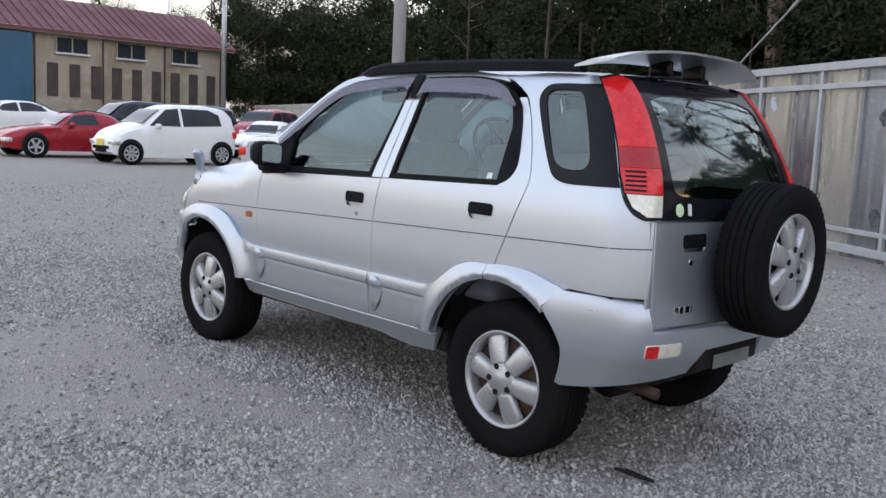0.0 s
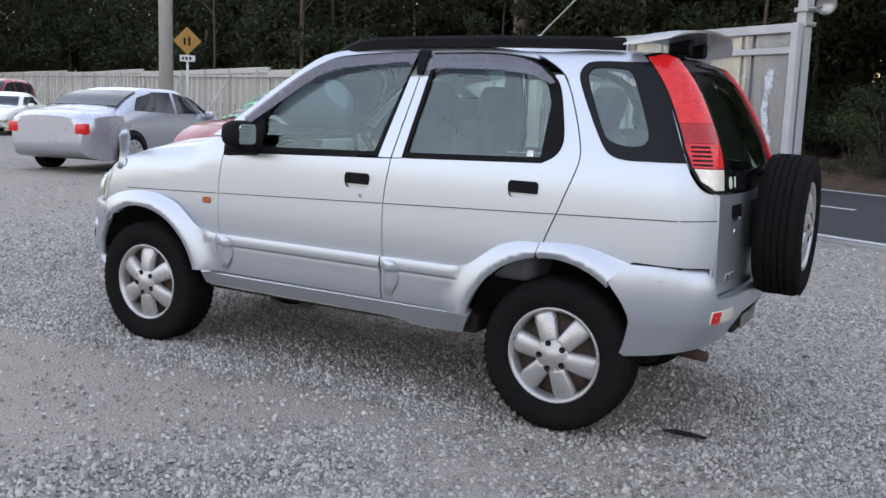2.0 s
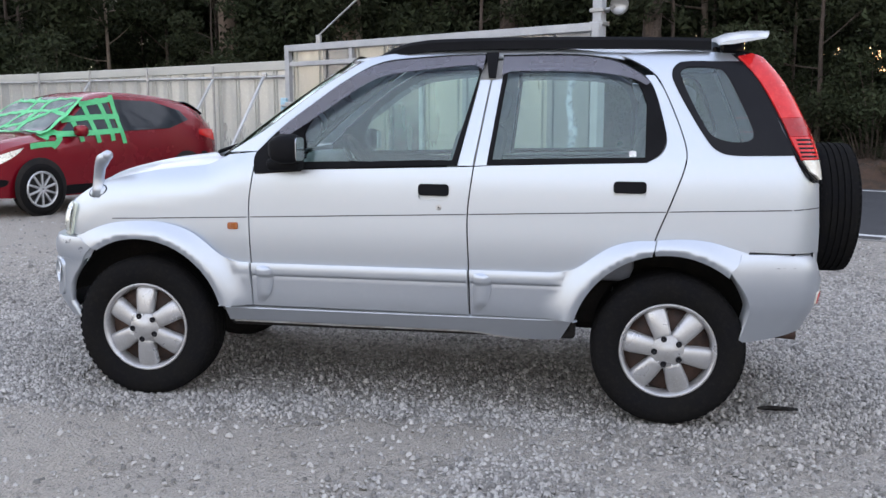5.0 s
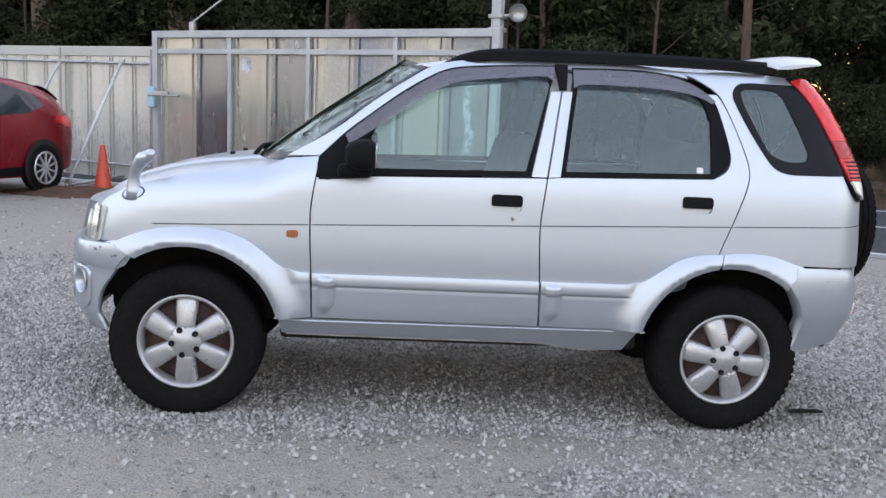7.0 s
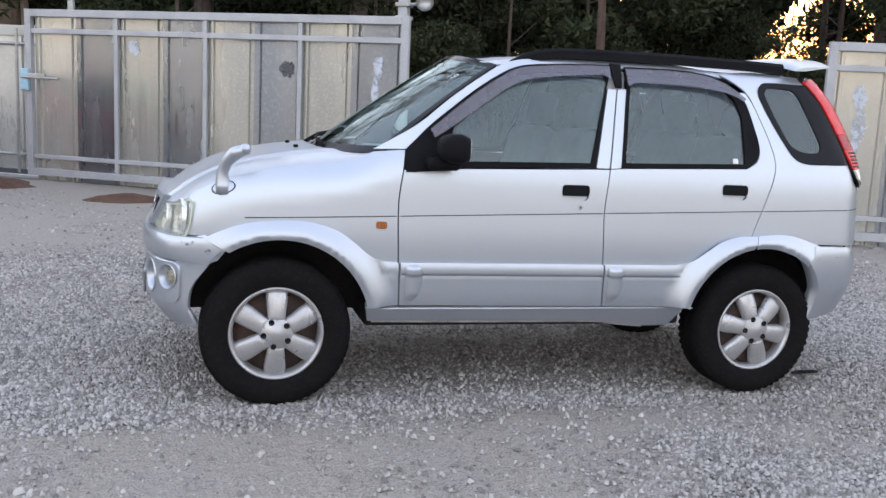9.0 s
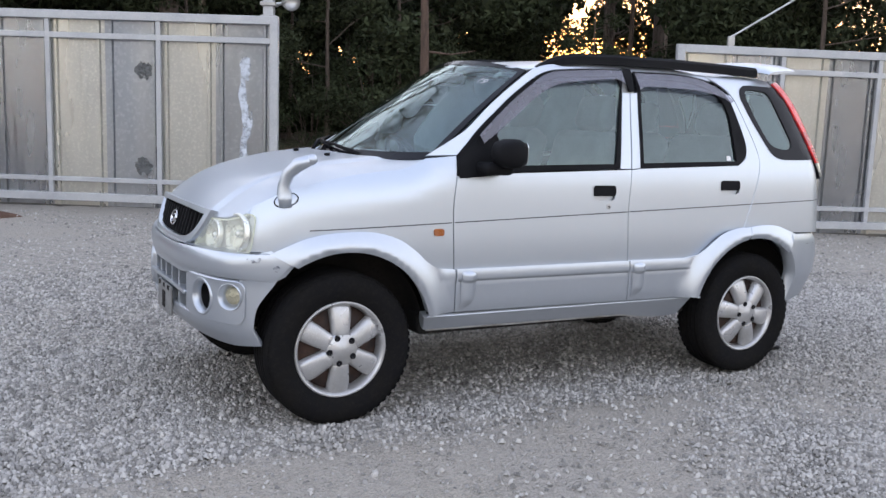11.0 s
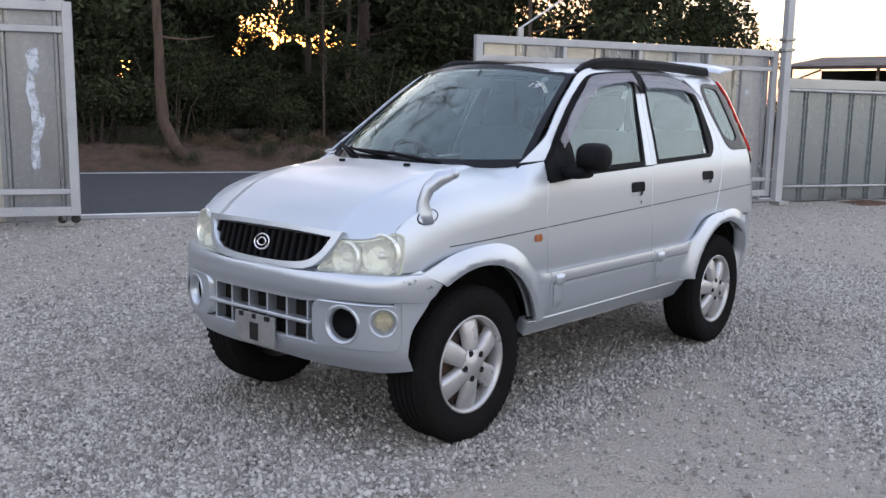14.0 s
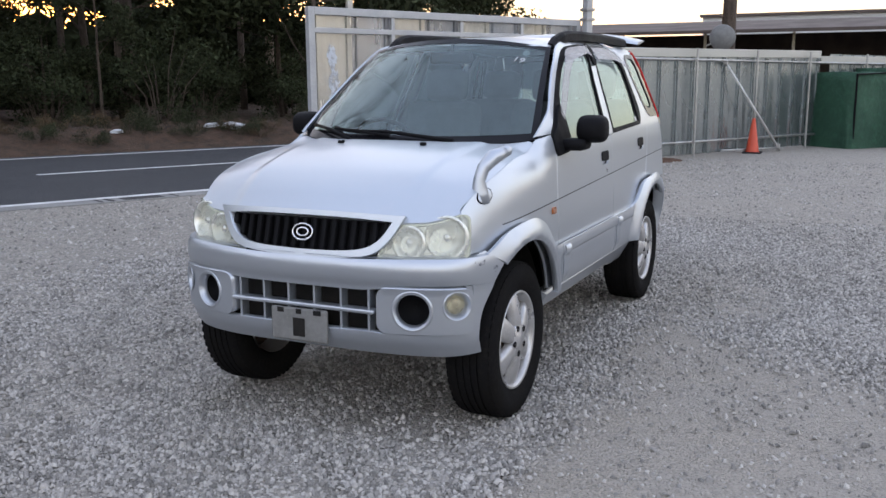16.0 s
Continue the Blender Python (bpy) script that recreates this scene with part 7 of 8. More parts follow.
H90 = radians(90)
HATCH = [(-1.69, 0.32, 0.90, 1.08, 0.66), (-1.62, 0.24, 0.94, 1.30, 0.715), (-1.35, 0.20, 0.95, 1.47, 0.735), (-0.7, 0.18, 0.94, 1.52, 0.737), (0.0, 0.18, 0.92, 1.51, 0.737), (0.45, 0.18, 0.91, 1.36, 0.737), (0.95, 0.18, 0.90, 1.02, 0.735), (1.3, 0.20, 0.82, 0.90, 0.71), (1.55, 0.22, 0.68, 0.78, 0.66), (1.69, 0.30, 0.55, 0.60, 0.56)]
make_car("hatchback", (18.4, -7.95, lift(18.4)), H90, "small white hatchback with dark tinted rear windows", WHITE, HATCH,
         [[(0.74, 0.97), (0.28, 1.38), (-0.05, 1.42), (-0.08, 0.97)], [(-0.16, 0.97), (-0.13, 1.42), (-0.90, 1.42), (-1.20, 1.30), (-1.25, 1.02)]], [(0.42, 0.93, 0.50, 0.60), (-1.45, -1.62, 0.50, 0.55)], (-1.24, 1.25), 0.28, plate=M["plate"], spokes=8)
COUPE = [(-1.95, 0.35, 0.72, 0.78, 0.70), (-1.8, 0.25, 0.80, 0.86, 0.78), (-1.3, 0.18, 0.84, 0.92, 0.83), (-0.8, 0.17, 0.84, 1.17, 0.84), (-0.2, 0.17, 0.83, 1.24, 0.84), (0.25, 0.17, 0.81, 1.10, 0.84), (0.7, 0.17, 0.79, 0.84, 0.83), (1.4, 0.18, 0.70, 0.74, 0.80), (1.8, 0.22, 0.58, 0.62, 0.72), (1.95, 0.30, 0.48, 0.52, 0.60)]
M["soft_top"] = surface("black_soft_top", (0.02, 0.02, 0.022), 0.85, scale=5, bump=0.002)
make_car("convertible", (21.05, -6.6, lift(21)), H90, "low red convertible with a closed black soft top", RED, COUPE,
         [[(0.45, 0.86), (0.15, 1.10), (-0.35, 1.14), (-0.45, 0.87)]], [(0.25, 0.66, 0.52, 0.62)], (-1.2, 1.22), 0.29, roof_material=(M["soft_top"], -0.95, 0.10))
SEDAN = [(-2.40, 0.38, 0.82, 0.92, 0.72), (-2.25, 0.26, 0.92, 0.99, 0.82), (-1.75, 0.20, 0.97, 1.04, 0.89), (-1.15, 0.18, 0.97, 1.30, 0.905), (-0.55, 0.17, 0.96, 1.43, 0.91), (0.05, 0.17, 0.95, 1.43, 0.91), (0.55, 0.17, 0.94, 1.28, 0.91), (1.10, 0.17, 0.92, 0.98, 0.90), (1.75, 0.19, 0.82, 0.88, 0.87), (2.2, 0.22, 0.68, 0.74, 0.78), (2.40, 0.32, 0.55, 0.60, 0.64)]
SED_WIN = [[(0.82, 1.00), (0.45, 1.27), (-0.05, 1.36), (-0.12, 1.00)], [(-0.20, 1.00), (-0.15, 1.36), (-0.62, 1.36), (-1.05, 1.25), (-1.25, 1.04)]]
make_car("sedan", (10.55, -8.03, lift(10.55)), math.atan2(-0.99, 0.15), "silver-blue four-door sedan with large alloy wheels", SILVER2, SEDAN, SED_WIN, [(0.50, 1.06, 0.60, 0.74), (-1.55, -0.95, 0.70, 0.60)], (-1.40, 1.45), 0.325, spokes=10)
make_car("sedan", (36.3, -10.3, lift(36)), H90, "white four-door sedan parked before the long building", WHITE, SEDAN, SED_WIN, [(0.50, 1.06, 0.60, 0.74), (-1.55, -0.95, 0.70, 0.60)], (-1.40, 1.45), 0.31)
WAGON = [(-1.68, 0.30, 0.95, 1.30, 0.68), (-1.60, 0.24, 0.98, 1.50, 0.72), (-1.2, 0.20, 0.98, 1.60, 0.737), (-0.3, 0.18, 0.96, 1.62, 0.737), (0.35, 0.18, 0.95, 1.52, 0.737), (0.95, 0.18, 0.95, 1.12, 0.735), (1.35, 0.20, 0.90, 0.98, 0.71), (1.6, 0.24, 0.75, 0.82, 0.66), (1.68, 0.32, 0.60, 0.66, 0.60)]
WAG_WIN = [[(0.80, 1.02), (0.32, 1.46), (-0.10, 1.50), (-0.12, 1.02)], [(-0.2, 1.02), (-0.18, 1.50), (-0.85, 1.50), (-0.88, 1.02)], [(-0.95, 1.04), (-0.92, 1.48), (-1.38, 1.44), (-1.45, 1.06)]]
make_car("wagon", (27.0, -11.0, lift(27)), H90, "dark blue boxy wagon behind the hatchback", NAVY, WAGON, WAG_WIN, [(0.40, 0.92, 0.55, 0.62)], (-1.2, 1.2), 0.29)
make_car("wagon", (26.6, -16.4, lift(26)), radians(118), "red boxy wagon near the sheet fence", RED, WAGON, WAG_WIN, [(0.40, 0.92, 0.55, 0.62)], (-1.2, 1.2), 0.29)
make_car("wagon", (27.6, -14.0, lift(27)), radians(112), "dark blue boxy wagon in the row by the fence", NAVY, WAGON, WAG_WIN, [(0.40, 0.92, 0.55, 0.62)], (-1.2, 1.2), 0.29)
ROADSTER = [(x * 0.87, a, b * 0.97, c * 0.97, w * 0.88) for x, a, b, c, w in COUPE]
make_car("coupe", (21.6, -13.2, lift(21)), radians(122), "small white coupe with round headlamps", WHITE, ROADSTER, [[(0.40, 0.84), (0.13, 1.06), (-0.45, 1.08), (-0.55, 0.86)]], [(0.22, 0.58, 0.46, 0.54), (-1.02, -0.72, 0.50, 0.42)], (-1.05, 1.06), 0.27)

CROSS = [(-2.12, 0.42, 0.90, 1.05, 0.70), (-2.0, 0.32, 1.02, 1.25, 0.80), (-1.6, 0.25, 1.06, 1.46, 0.87), (-0.9, 0.22, 1.04, 1.575, 0.885), (-0.2, 0.22, 1.01, 1.60, 0.885), (0.35, 0.22, 0.99, 1.50, 0.885), (0.75, 0.22, 0.98, 1.28, 0.885), (1.15, 0.22, 0.97, 1.06, 0.88), (1.65, 0.24, 0.90, 0.97, 0.85), (2.0, 0.27, 0.74, 0.82, 0.76), (2.14, 0.36, 0.60, 0.66, 0.64)]
CR_A = math.atan2(0.94, 0.34)
cross_ob, cr_half, cr_top, cr_surf = make_car("crossover", (6.37, -7.66, lift(6.4)), CR_A, "red crossover with its windscreen taped over in green", DEEP_RED, CROSS,
         [[(0.88, 1.05), (0.42, 1.40), (0.02, 1.49), (-0.02, 1.05)], [(-0.12, 1.05), (-0.08, 1.49), (-0.80, 1.47), (-1.32, 1.34), (-1.45, 1.20), (-1.0, 1.08)]], [(0.40, 1.12, 0.60, 0.72), (-1.95, -1.55, 0.60, 0.60)], (-1.30, 1.31), 0.335, spokes=10, spoke_w=0.085, lamps=False)
for sd in (1, -1):
    part("headlamp", panel_mesh("headlamp", path([(2.04, 0.62, 1), (2.01, 0.69), (1.80, 0.79), (1.50, 0.87, 1), (1.62, 0.78), (1.85, 0.67)]), cr_surf, M["reflector"], off=0.008, side=sd, thick=0.012, step=0.08), None, cross_ob)
    part("fog_trim", panel_mesh("fog_trim", path([(2.0, 0.40, 1), (2.0, 0.48, 1), (1.74, 0.47), (1.78, 0.40)]), cr_surf, M["black"], off=0.008, side=sd, thick=0.012, step=0.08), None, cross_ob)
    part("sill_trim", panel_mesh("sill_trim", [(0.95, 0.24), (0.95, 0.36), (-0.95, 0.36), (-0.95, 0.24)], cr_surf, M["black"], off=0.008, side=sd, thick=0.012, step=0.2), None, cross_ob)
    part("door_mirror", mesh_of("door_mirror", (lambda b: (bx(b, (0.72, sd * 0.97, 1.07), (0.13, 0.20, 0.15), 0.05), b)[1])(bmesh.new()), DEEP_RED, True), None, cross_ob)
    part("tail_lamp", panel_mesh("tail_lamp", [(-1.98, 0.88), (-1.60, 0.98), (-1.62, 1.06), (-1.98, 1.05)], cr_surf, M["red_lens"], off=0.008, side=sd, thick=0.012, step=0.1), None, cross_ob)
for z, hh, w, key in ((0.585, 0.09, 1.10, "black"), (0.645, 0.02, 1.0, "chrome"), (0.42, 0.10, 1.05, "black")):
    bm = bmesh.new()
    bx(bm, (2.10 if z < 0.62 else 2.07, 0, z), (0.10, w, hh), 0.02 if hh > 0.05 else 0.005)
    part("grille", bm, M[key], cross_ob)
M["tape"] = surface("green_tape", (0.10, 0.52, 0.20), 0.5, other=(0.07, 0.42, 0.16), scale=6)
M["film"] = hazed("clear_protective_film", (0.55, 0.66, 0.62), (0.30, 0.36, 0.34), 0.42, 0.15)
cr_ts = surf_of(lambda x, y: (x, y, cr_top(x) + 0.012), Vector((0, 0, 1)))
cr_film = surf_of(lambda x, y: (x, y, cr_top(x) + 0.012 + 0.007 * math.sin(23 * x + 9 * y) + 0.006 * math.sin(31 * y - 17 * x) - 0.03 * (y / 0.7) ** 4), Vector((0, 0, 1)))
part("wrinkled_film", panel_mesh("wrinkled_film", [(0.36, 0.62), (1.20, 0.76), (1.20, -0.76), (0.36, -0.62)], cr_film, M["film"], off=0.012, thick=0.004, step=0.045), None, cross_ob, "wrinkled clear film over the windscreen")


def tape_side(p, q, w=0.035):
    d = Vector((q[0] - p[0], q[1] - p[1])).normalized()
    nrm = Vector((-d.y, d.x)) * w
    k = 6
    bow = 0.10 * math.sin(37 * p[0] + 11 * q[1])
    a = [(p[0] + (q[0] - p[0]) * i / k + nrm.x / w * bow * i * (k - i) / k / k, p[1] + (q[1] - p[1]) * i / k + nrm.y / w * bow * i * (k - i) / k / k) for i in range(k + 1)]
    part("tape_strip", panel_mesh("tape_strip", [(x + nrm.x, z + nrm.y) for x, z in a] + [(x - nrm.x, z - nrm.y) for x, z in reversed(a)], cr_surf, M["tape"], off=0.014, thick=0.003, step=0.2), None, cross_ob)


for p, q in (((0.95, 1.02), (-0.08, 1.06)), ((0.80, 1.20), (-0.10, 1.25)), ((0.48, 1.42), (-0.08, 1.50)), ((-0.06, 1.55), (-0.10, 0.88)), ((0.18, 1.50), (0.10, 0.92)), ((0.42, 1.44), (0.34, 0.90)), ((0.66, 1.26), (0.62, 0.92)), ((1.10, 0.86), (0.92, 1.06)), ((1.42, 0.88), (1.05, 0.90)), ((0.95, 1.04), (1.18, 0.98))):
    tape_side(p, q)
for x0, y0, x1, y1, bow in ((0.36, 0.60, 1.20, 0.74, 0.05), (0.36, 0.20, 1.20, 0.30, -0.10), (0.36, -0.2, 1.20, -0.22, 0.12), (0.38, 0.62, 0.46, -0.62, 0.06), (0.74, 0.68, 0.86, -0.68, -0.09), (1.16, 0.76, 1.20, -0.76, 0.05), (0.36, -0.60, 1.20, -0.74, -0.05), (0.50, 0.60, 1.05, -0.10, 0.08)):
    d = Vector((x1 - x0, y1 - y0)).normalized()
    nr = Vector((-d.y, d.x))
    mid = [(x0 + (x1 - x0) * i / 8 + nr.x * bow * i * (8 - i) / 16, y0 + (y1 - y0) * i / 8 + nr.y * bow * i * (8 - i) / 16) for i in range(9)]
    part("tape_strip", panel_mesh("tape_strip", [(x + nr.x * 0.03, y + nr.y * 0.03) for x, y in mid] + [(x - nr.x * 0.03, y - nr.y * 0.03) for x, y in reversed(mid)], cr_film, M["tape"], off=0.018, thick=0.003, step=0.05), None, cross_ob)


# ---- long building beyond the cars ----
M["plaster"] = surface("stained_plaster", (0.36, 0.325, 0.25), 0.9, other=(0.26, 0.225, 0.155), scale=0.35, fine=(0.40, 0.37, 0.30), fine_scale=1.6, stretch=(1, 1, 0.35), bump=0.01, bump_scale=20)
M["boards"] = surface("brown_boards", (0.0612, 0.0468, 0.0396), 0.85, other=(0.0432, 0.036, 0.0324), scale=1.5)
M["red_roof"] = surface("red_sheet_roof", (0.122, 0.036, 0.036), 0.6, other=(0.0864, 0.0288, 0.0288), scale=0.5, fine_scale=12)
M["blue_sheet"] = surface("blue_sheet", (0.0216, 0.0864, 0.144), 0.6, other=(0.018, 0.0648, 0.108), scale=0.6, stretch=(1, 1, 0.3))
bl, br = Vector((50.7, -16.4, 0)), Vector((51.3, -29.3, 0))
bd = (br - bl).normalized()
blen = (br - bl).length
bz = lift(50)
house = thing("long_building", Matrix.Translation((bl.x, bl.y, bz)) @ Matrix.Rotation(math.atan2(bd.y, bd.x), 4, "Z"), "long stained plaster building with a red sheet roof", "building")
bm = bmesh.new()
bx(bm, (blen / 2, 3.5, 2.7), (blen, 7.0, 5.9))
part("wall", bm, M["plaster"], house)
bm = bmesh.new()
prism(bm, [(-0.5, 5.45), (3.5, 7.6), (7.5, 5.45), (7.5, 5.65), (3.5, 7.85), (-0.5, 5.65)], lambda a, b, w: (-9.0 + w, a, b), blen + 9.6)
roof = part("roof", bm, M["red_roof"], house)
for k in range(37):
    bm = bmesh.new()
    tube(bm, [(-9 + 0.6 * k, -0.52, 5.68), (-9 + 0.6 * k, 3.5, 7.88)], 0.035, 5)
    part("roof_rib", bm, M["red_roof"], roof)
bm = bmesh.new()
bx(bm, (blen / 2 - 4, -0.42, 5.55), (blen + 9, 0.10, 0.26), 0.02)
part("eave_board", bm, M["plate_white"], house)
bm = bmesh.new()
bx(bm, (-4.6, 2.5, 2.6), (9.0, 6.4, 5.4))
part("blue_cladding", bm, M["blue_sheet"], house, "blue sheet cladding on the end bay")
for k in range(3):
    win = part("upper_window", mesh_of("upper_window", (lambda b: (bx(b, (2.5 + 3.72 * k, -0.03, 4.85), (1.9, 0.10, 0.85), 0.01), b)[1])(bmesh.new()), M["car_glass"]), None, house)
    for dx in (-0.95, 0, 0.95):
        bm = bmesh.new()
        bx(bm, (2.5 + 3.72 * k + dx, -0.09, 4.85), (0.07, 0.06, 0.95))
        part("window_bar", bm, M["plaster"], win)
    bm = bmesh.new()
    bx(bm, (2.5 + 3.72 * k, -0.12, 4.38), (2.1, 0.18, 0.10))
    part("sill", bm, M["plate_white"], win)
for k in range(9):
    bm = bmesh.new()
    bx(bm, (1.35 + 1.32 * k, -0.02, 2.85), (0.62, 0.10, 1.9), 0.01)
    part("boarded_window", bm, M["boards"], house)
for k in range(4):
    bm = bmesh.new()
    tube(bm, [(0.3 + 4.1 * k, -0.08, 0), (0.3 + 4.1 * k, -0.08, 5.4)], 0.05, 6)
    part("downpipe", bm, M["boards"], house)


# ---- posts, signs, wires ----
def at_ground(x, y, h=0.0):
    return Vector((x, y, lift(x) + h))


utility = post_round("utility_pole", at_ground(14.1, -12.1), 10.5, 0.155, M["pole"], "pale grey round concrete utility pole", "pole")
lampost = post_round("street_pole", at_ground(50, -28.5), 13, 0.16, M["pipe"], "thin grey metal street pole", "pole")
mast = post_round("antenna_mast", at_ground(66, -33), 15.5, 0.06, M["pipe"], "thin roof antenna mast with short arms", "antenna")
for zz, ln in ((15.2, 1.8), (14.0, 1.2), (12.9, 0.8)):
    bm = bmesh.new()
    tube(bm, [(-ln, ln * 0.6, zz), (ln, -ln * 0.6, zz)], 0.03, 5)
    part("arm", bm, M["pipe"], mast)
M["sign_yellow"] = surface("sign_yellow", (0.30, 0.155, 0.016), 0.5, other=(0.24, 0.13, 0.02), scale=8)
sign = post_round("warning_sign", at_ground(13.7, -12.4), 2.85, 0.032, M["brace"], "yellow diamond warning sign on a white post", "sign")
face = Matrix.Rotation(radians(133), 4, "Z")
bm = bmesh.new()
bx(bm, (0, 0, 0), (0.02, 0.47, 0.47), 0.008, Matrix.Translation((0, 0, 2.62)) @ face @ Matrix.Translation((0.045, 0, 0)) @ Matrix.Rotation(radians(45), 4, "X"))
board = part("sign_board", bm, M["sign_yellow"], sign)
for dy, h in ((-0.06, 0.16), (0.05, 0.20)):
    bm = bmesh.new()
    bx(bm, (0.058, dy, 2.61), (0.006, 0.05, h), 0.002, face)
    part("sign_mark", bm, M["black"], board)
bm = bmesh.new()
bx(bm, (0.045, 0, 2.21), (0.02, 0.36, 0.15), 0.006, face)
sub = part("sub_plate", bm, M["plate_white"], sign)
for dy in (-0.10, -0.02, 0.07):
    bm = bmesh.new()
    bx(bm, (0.057, dy, 2.21), (0.005, 0.05, 0.07), 0.001, face)
    part("letter_bar", bm, M["black"], sub)


def cable(name, a, b, sag, r, label):
    a, b = Vector(a), Vector(b)
    bm = bmesh.new()
    tube(bm, [a.lerp(b, i / 14) - Vector((0, 0, sag * 4 * (i / 14) * (1 - i / 14))) for i in range(15)], r, 5)
    ob = part(name, bm, M["black"])
    return tagged(ob, label, "cable")


cable("cable", at_ground(14.1, -12.1, 9.0), at_ground(50, -28.5, 5.6), 0.9, 0.022, "thin dark cable hung between two poles")
cable("cable", at_ground(14.1, -12.1, 8.4), at_ground(50, -28.5, 5.0), 1.1, 0.022, "thin dark cable hung between two poles")
cable("cable", at_ground(14.1, -12.1, 9.6), uv(-2.73, 6.6, 8.5), 0.5, 0.018, "thin dark cable hung from the utility pole")

def gate_post(at, h, label, mirror_dir=None):
    root = thing("gate_post", Matrix.Translation(at) @ Matrix.Rotation(math.atan2(DX.y, DX.x), 4, "Z"), label, "post")
    bm = bmesh.new()
    bx(bm, (0, 0, h / 2 - 0.1), (0.125, 0.125, h + 0.2), 0.008)
    part("shaft", bm, M["gate"], root)
    for z in (2.46, 2.62):
        bm = bmesh.new()
        bx(bm, (0, 0, z), (0.19, 0.17, 0.05), 0.008)
        part("collar", bm, M["pipe"], root)
    bm = bmesh.new()
    bx(bm, (0, -0.08, 0.03), (0.20, 0.26, 0.06), 0.006)
    part("foot_plate", bm, M["pipe"], root)
    if mirror_dir is not None:
        bm = bmesh.new()
        tube(bm, [(0, 0, 2.62), (0.14, 0.0, 2.63), (0.20, 0.02, 2.66)], 0.02, 8)
        arm = part("bracket", bm, M["pipe"], root)
        bm = bmesh.new()
        lathe(bm, [(0.110, 0.025), (0.114, 0.0), (0.103, -0.04), (0.07, -0.07), (0.02, -0.08), (0.001, -0.08)], 26, "y")
        bmesh.ops.transform(bm, matrix=Matrix.Translation((0.27, 0.0, 2.66)) @ Matrix.Rotation(mirror_dir, 4, "Z"), verts=bm.verts[:])
        part("floodlight", bm, M["pipe"], root, "round metal floodlight housing", shade=True)
    return root


gate_post(uv(-2.72, 6.53), 5.6, "grey square steel gate post with a round floodlight", radians(200))
gate_post(uv(7.95, 7.62), 5.6, "grey square steel gate post at the end of the fence")

# latch on the open gate, light blue
M["latch_blue"] = surface("pale_blue_paint", (0.35, 0.55, 0.66), 0.5, 0.2, scale=20)
latch = thing("gate_latch", Matrix.Translation(uv(-8.18, 6.20)) @ Matrix.Rotation(math.atan2(-DX.y, -DX.x), 4, "Z"), "pale blue gate latch with a sliding bar", "latch")
bm = bmesh.new()
bx(bm, (0.0, 0.02, 1.42), (0.13, 0.05, 0.30), 0.012)
part("latch_plate", bm, M["latch_blue"], latch)
bm = bmesh.new()
tube(bm, [(0.02, 0.06, 1.45), (-0.58, 0.06, 1.44)], 0.016, 8)
bx(bm, (-0.22, 0.05, 1.47), (0.30, 0.05, 0.07), 0.012)
part("bolt", bm, M["pipe"], latch)


def cone(at, lean=0.0):
    root = thing("traffic_cone", Matrix.Translation(at) @ Matrix.Rotation(lean, 4, "Y"), "orange plastic traffic cone on a square base", "cone", "traffic cones")
    bm = bmesh.new()
    lathe(bm, [(0.135, 0.03), (0.125, 0.05), (0.035, 0.68), (0.025, 0.70), (0.001, 0.70)], 28, "z")
    part("cone_body", bm, M["cone"], root, shade=True)
    bm = bmesh.new()
    bx(bm, (0, 0, 0.015), (0.36, 0.36, 0.03), 0.01)
    part("base", bm, M["black"], root)


M["cone"] = surface("orange_cone", (0.518, 0.0612, 0.0216), 0.5, other=(0.396, 0.0504, 0.0216), scale=7)
cone(uv(-8.3, 5.35))
cone(uv(12.65, 7.72))


def brace(name, foot, top):
    root = thing(name, Matrix(), "white pipe brace with a ground rail holding the fence", "brace", "fence braces")
    bm = bmesh.new()
    tube(bm, [foot, top], 0.026, 10)
    part("strut", bm, M["brace"], root, shade=True)
    base = Vector((top.x, top.y, foot.z + 0.06))
    bm = bmesh.new()
    tube(bm, [foot + Vector((0, 0, 0.05)), base], 0.024, 8)
    part("ground_rail", bm, M["pipe"], root, shade=True)
    bm = bmesh.new()
    bx(bm, foot.lerp(top, 0.04) + Vector((0, 0, 0.02)), (0.09, 0.09, 0.10), 0.015)
    part("clamp", bm, M["pipe"], root)
    bm = bmesh.new()
    bx(bm, top, (0.09, 0.09, 0.09), 0.015)
    part("clamp", bm, M["pipe"], root)


brace("fence_brace", uv(-8.95, 5.25, 0.02), uv(-9.65, 7.02, 1.98))
brace("fence_brace", uv(13.55, 7.72, 0.02), uv(12.0, 7.97, 1.80))

# green covered heap and dark bin by the far fence
M["tarp"] = surface("green_tarpaulin", (0.016, 0.066, 0.036), 0.75, other=(0.011, 0.046, 0.026), scale=1.5, fine=(0.022, 0.085, 0.046), fine_scale=8, bump=0.03, bump_scale=5)
tarp = thing("covered_frame", Matrix.Translation(uv(15.2, 7.9)) @ Matrix.Rotation(math.atan2(DX.y, DX.x) - 0.12, 4, "Z"), "frame draped in a creased dark green tarpaulin", "shelter")


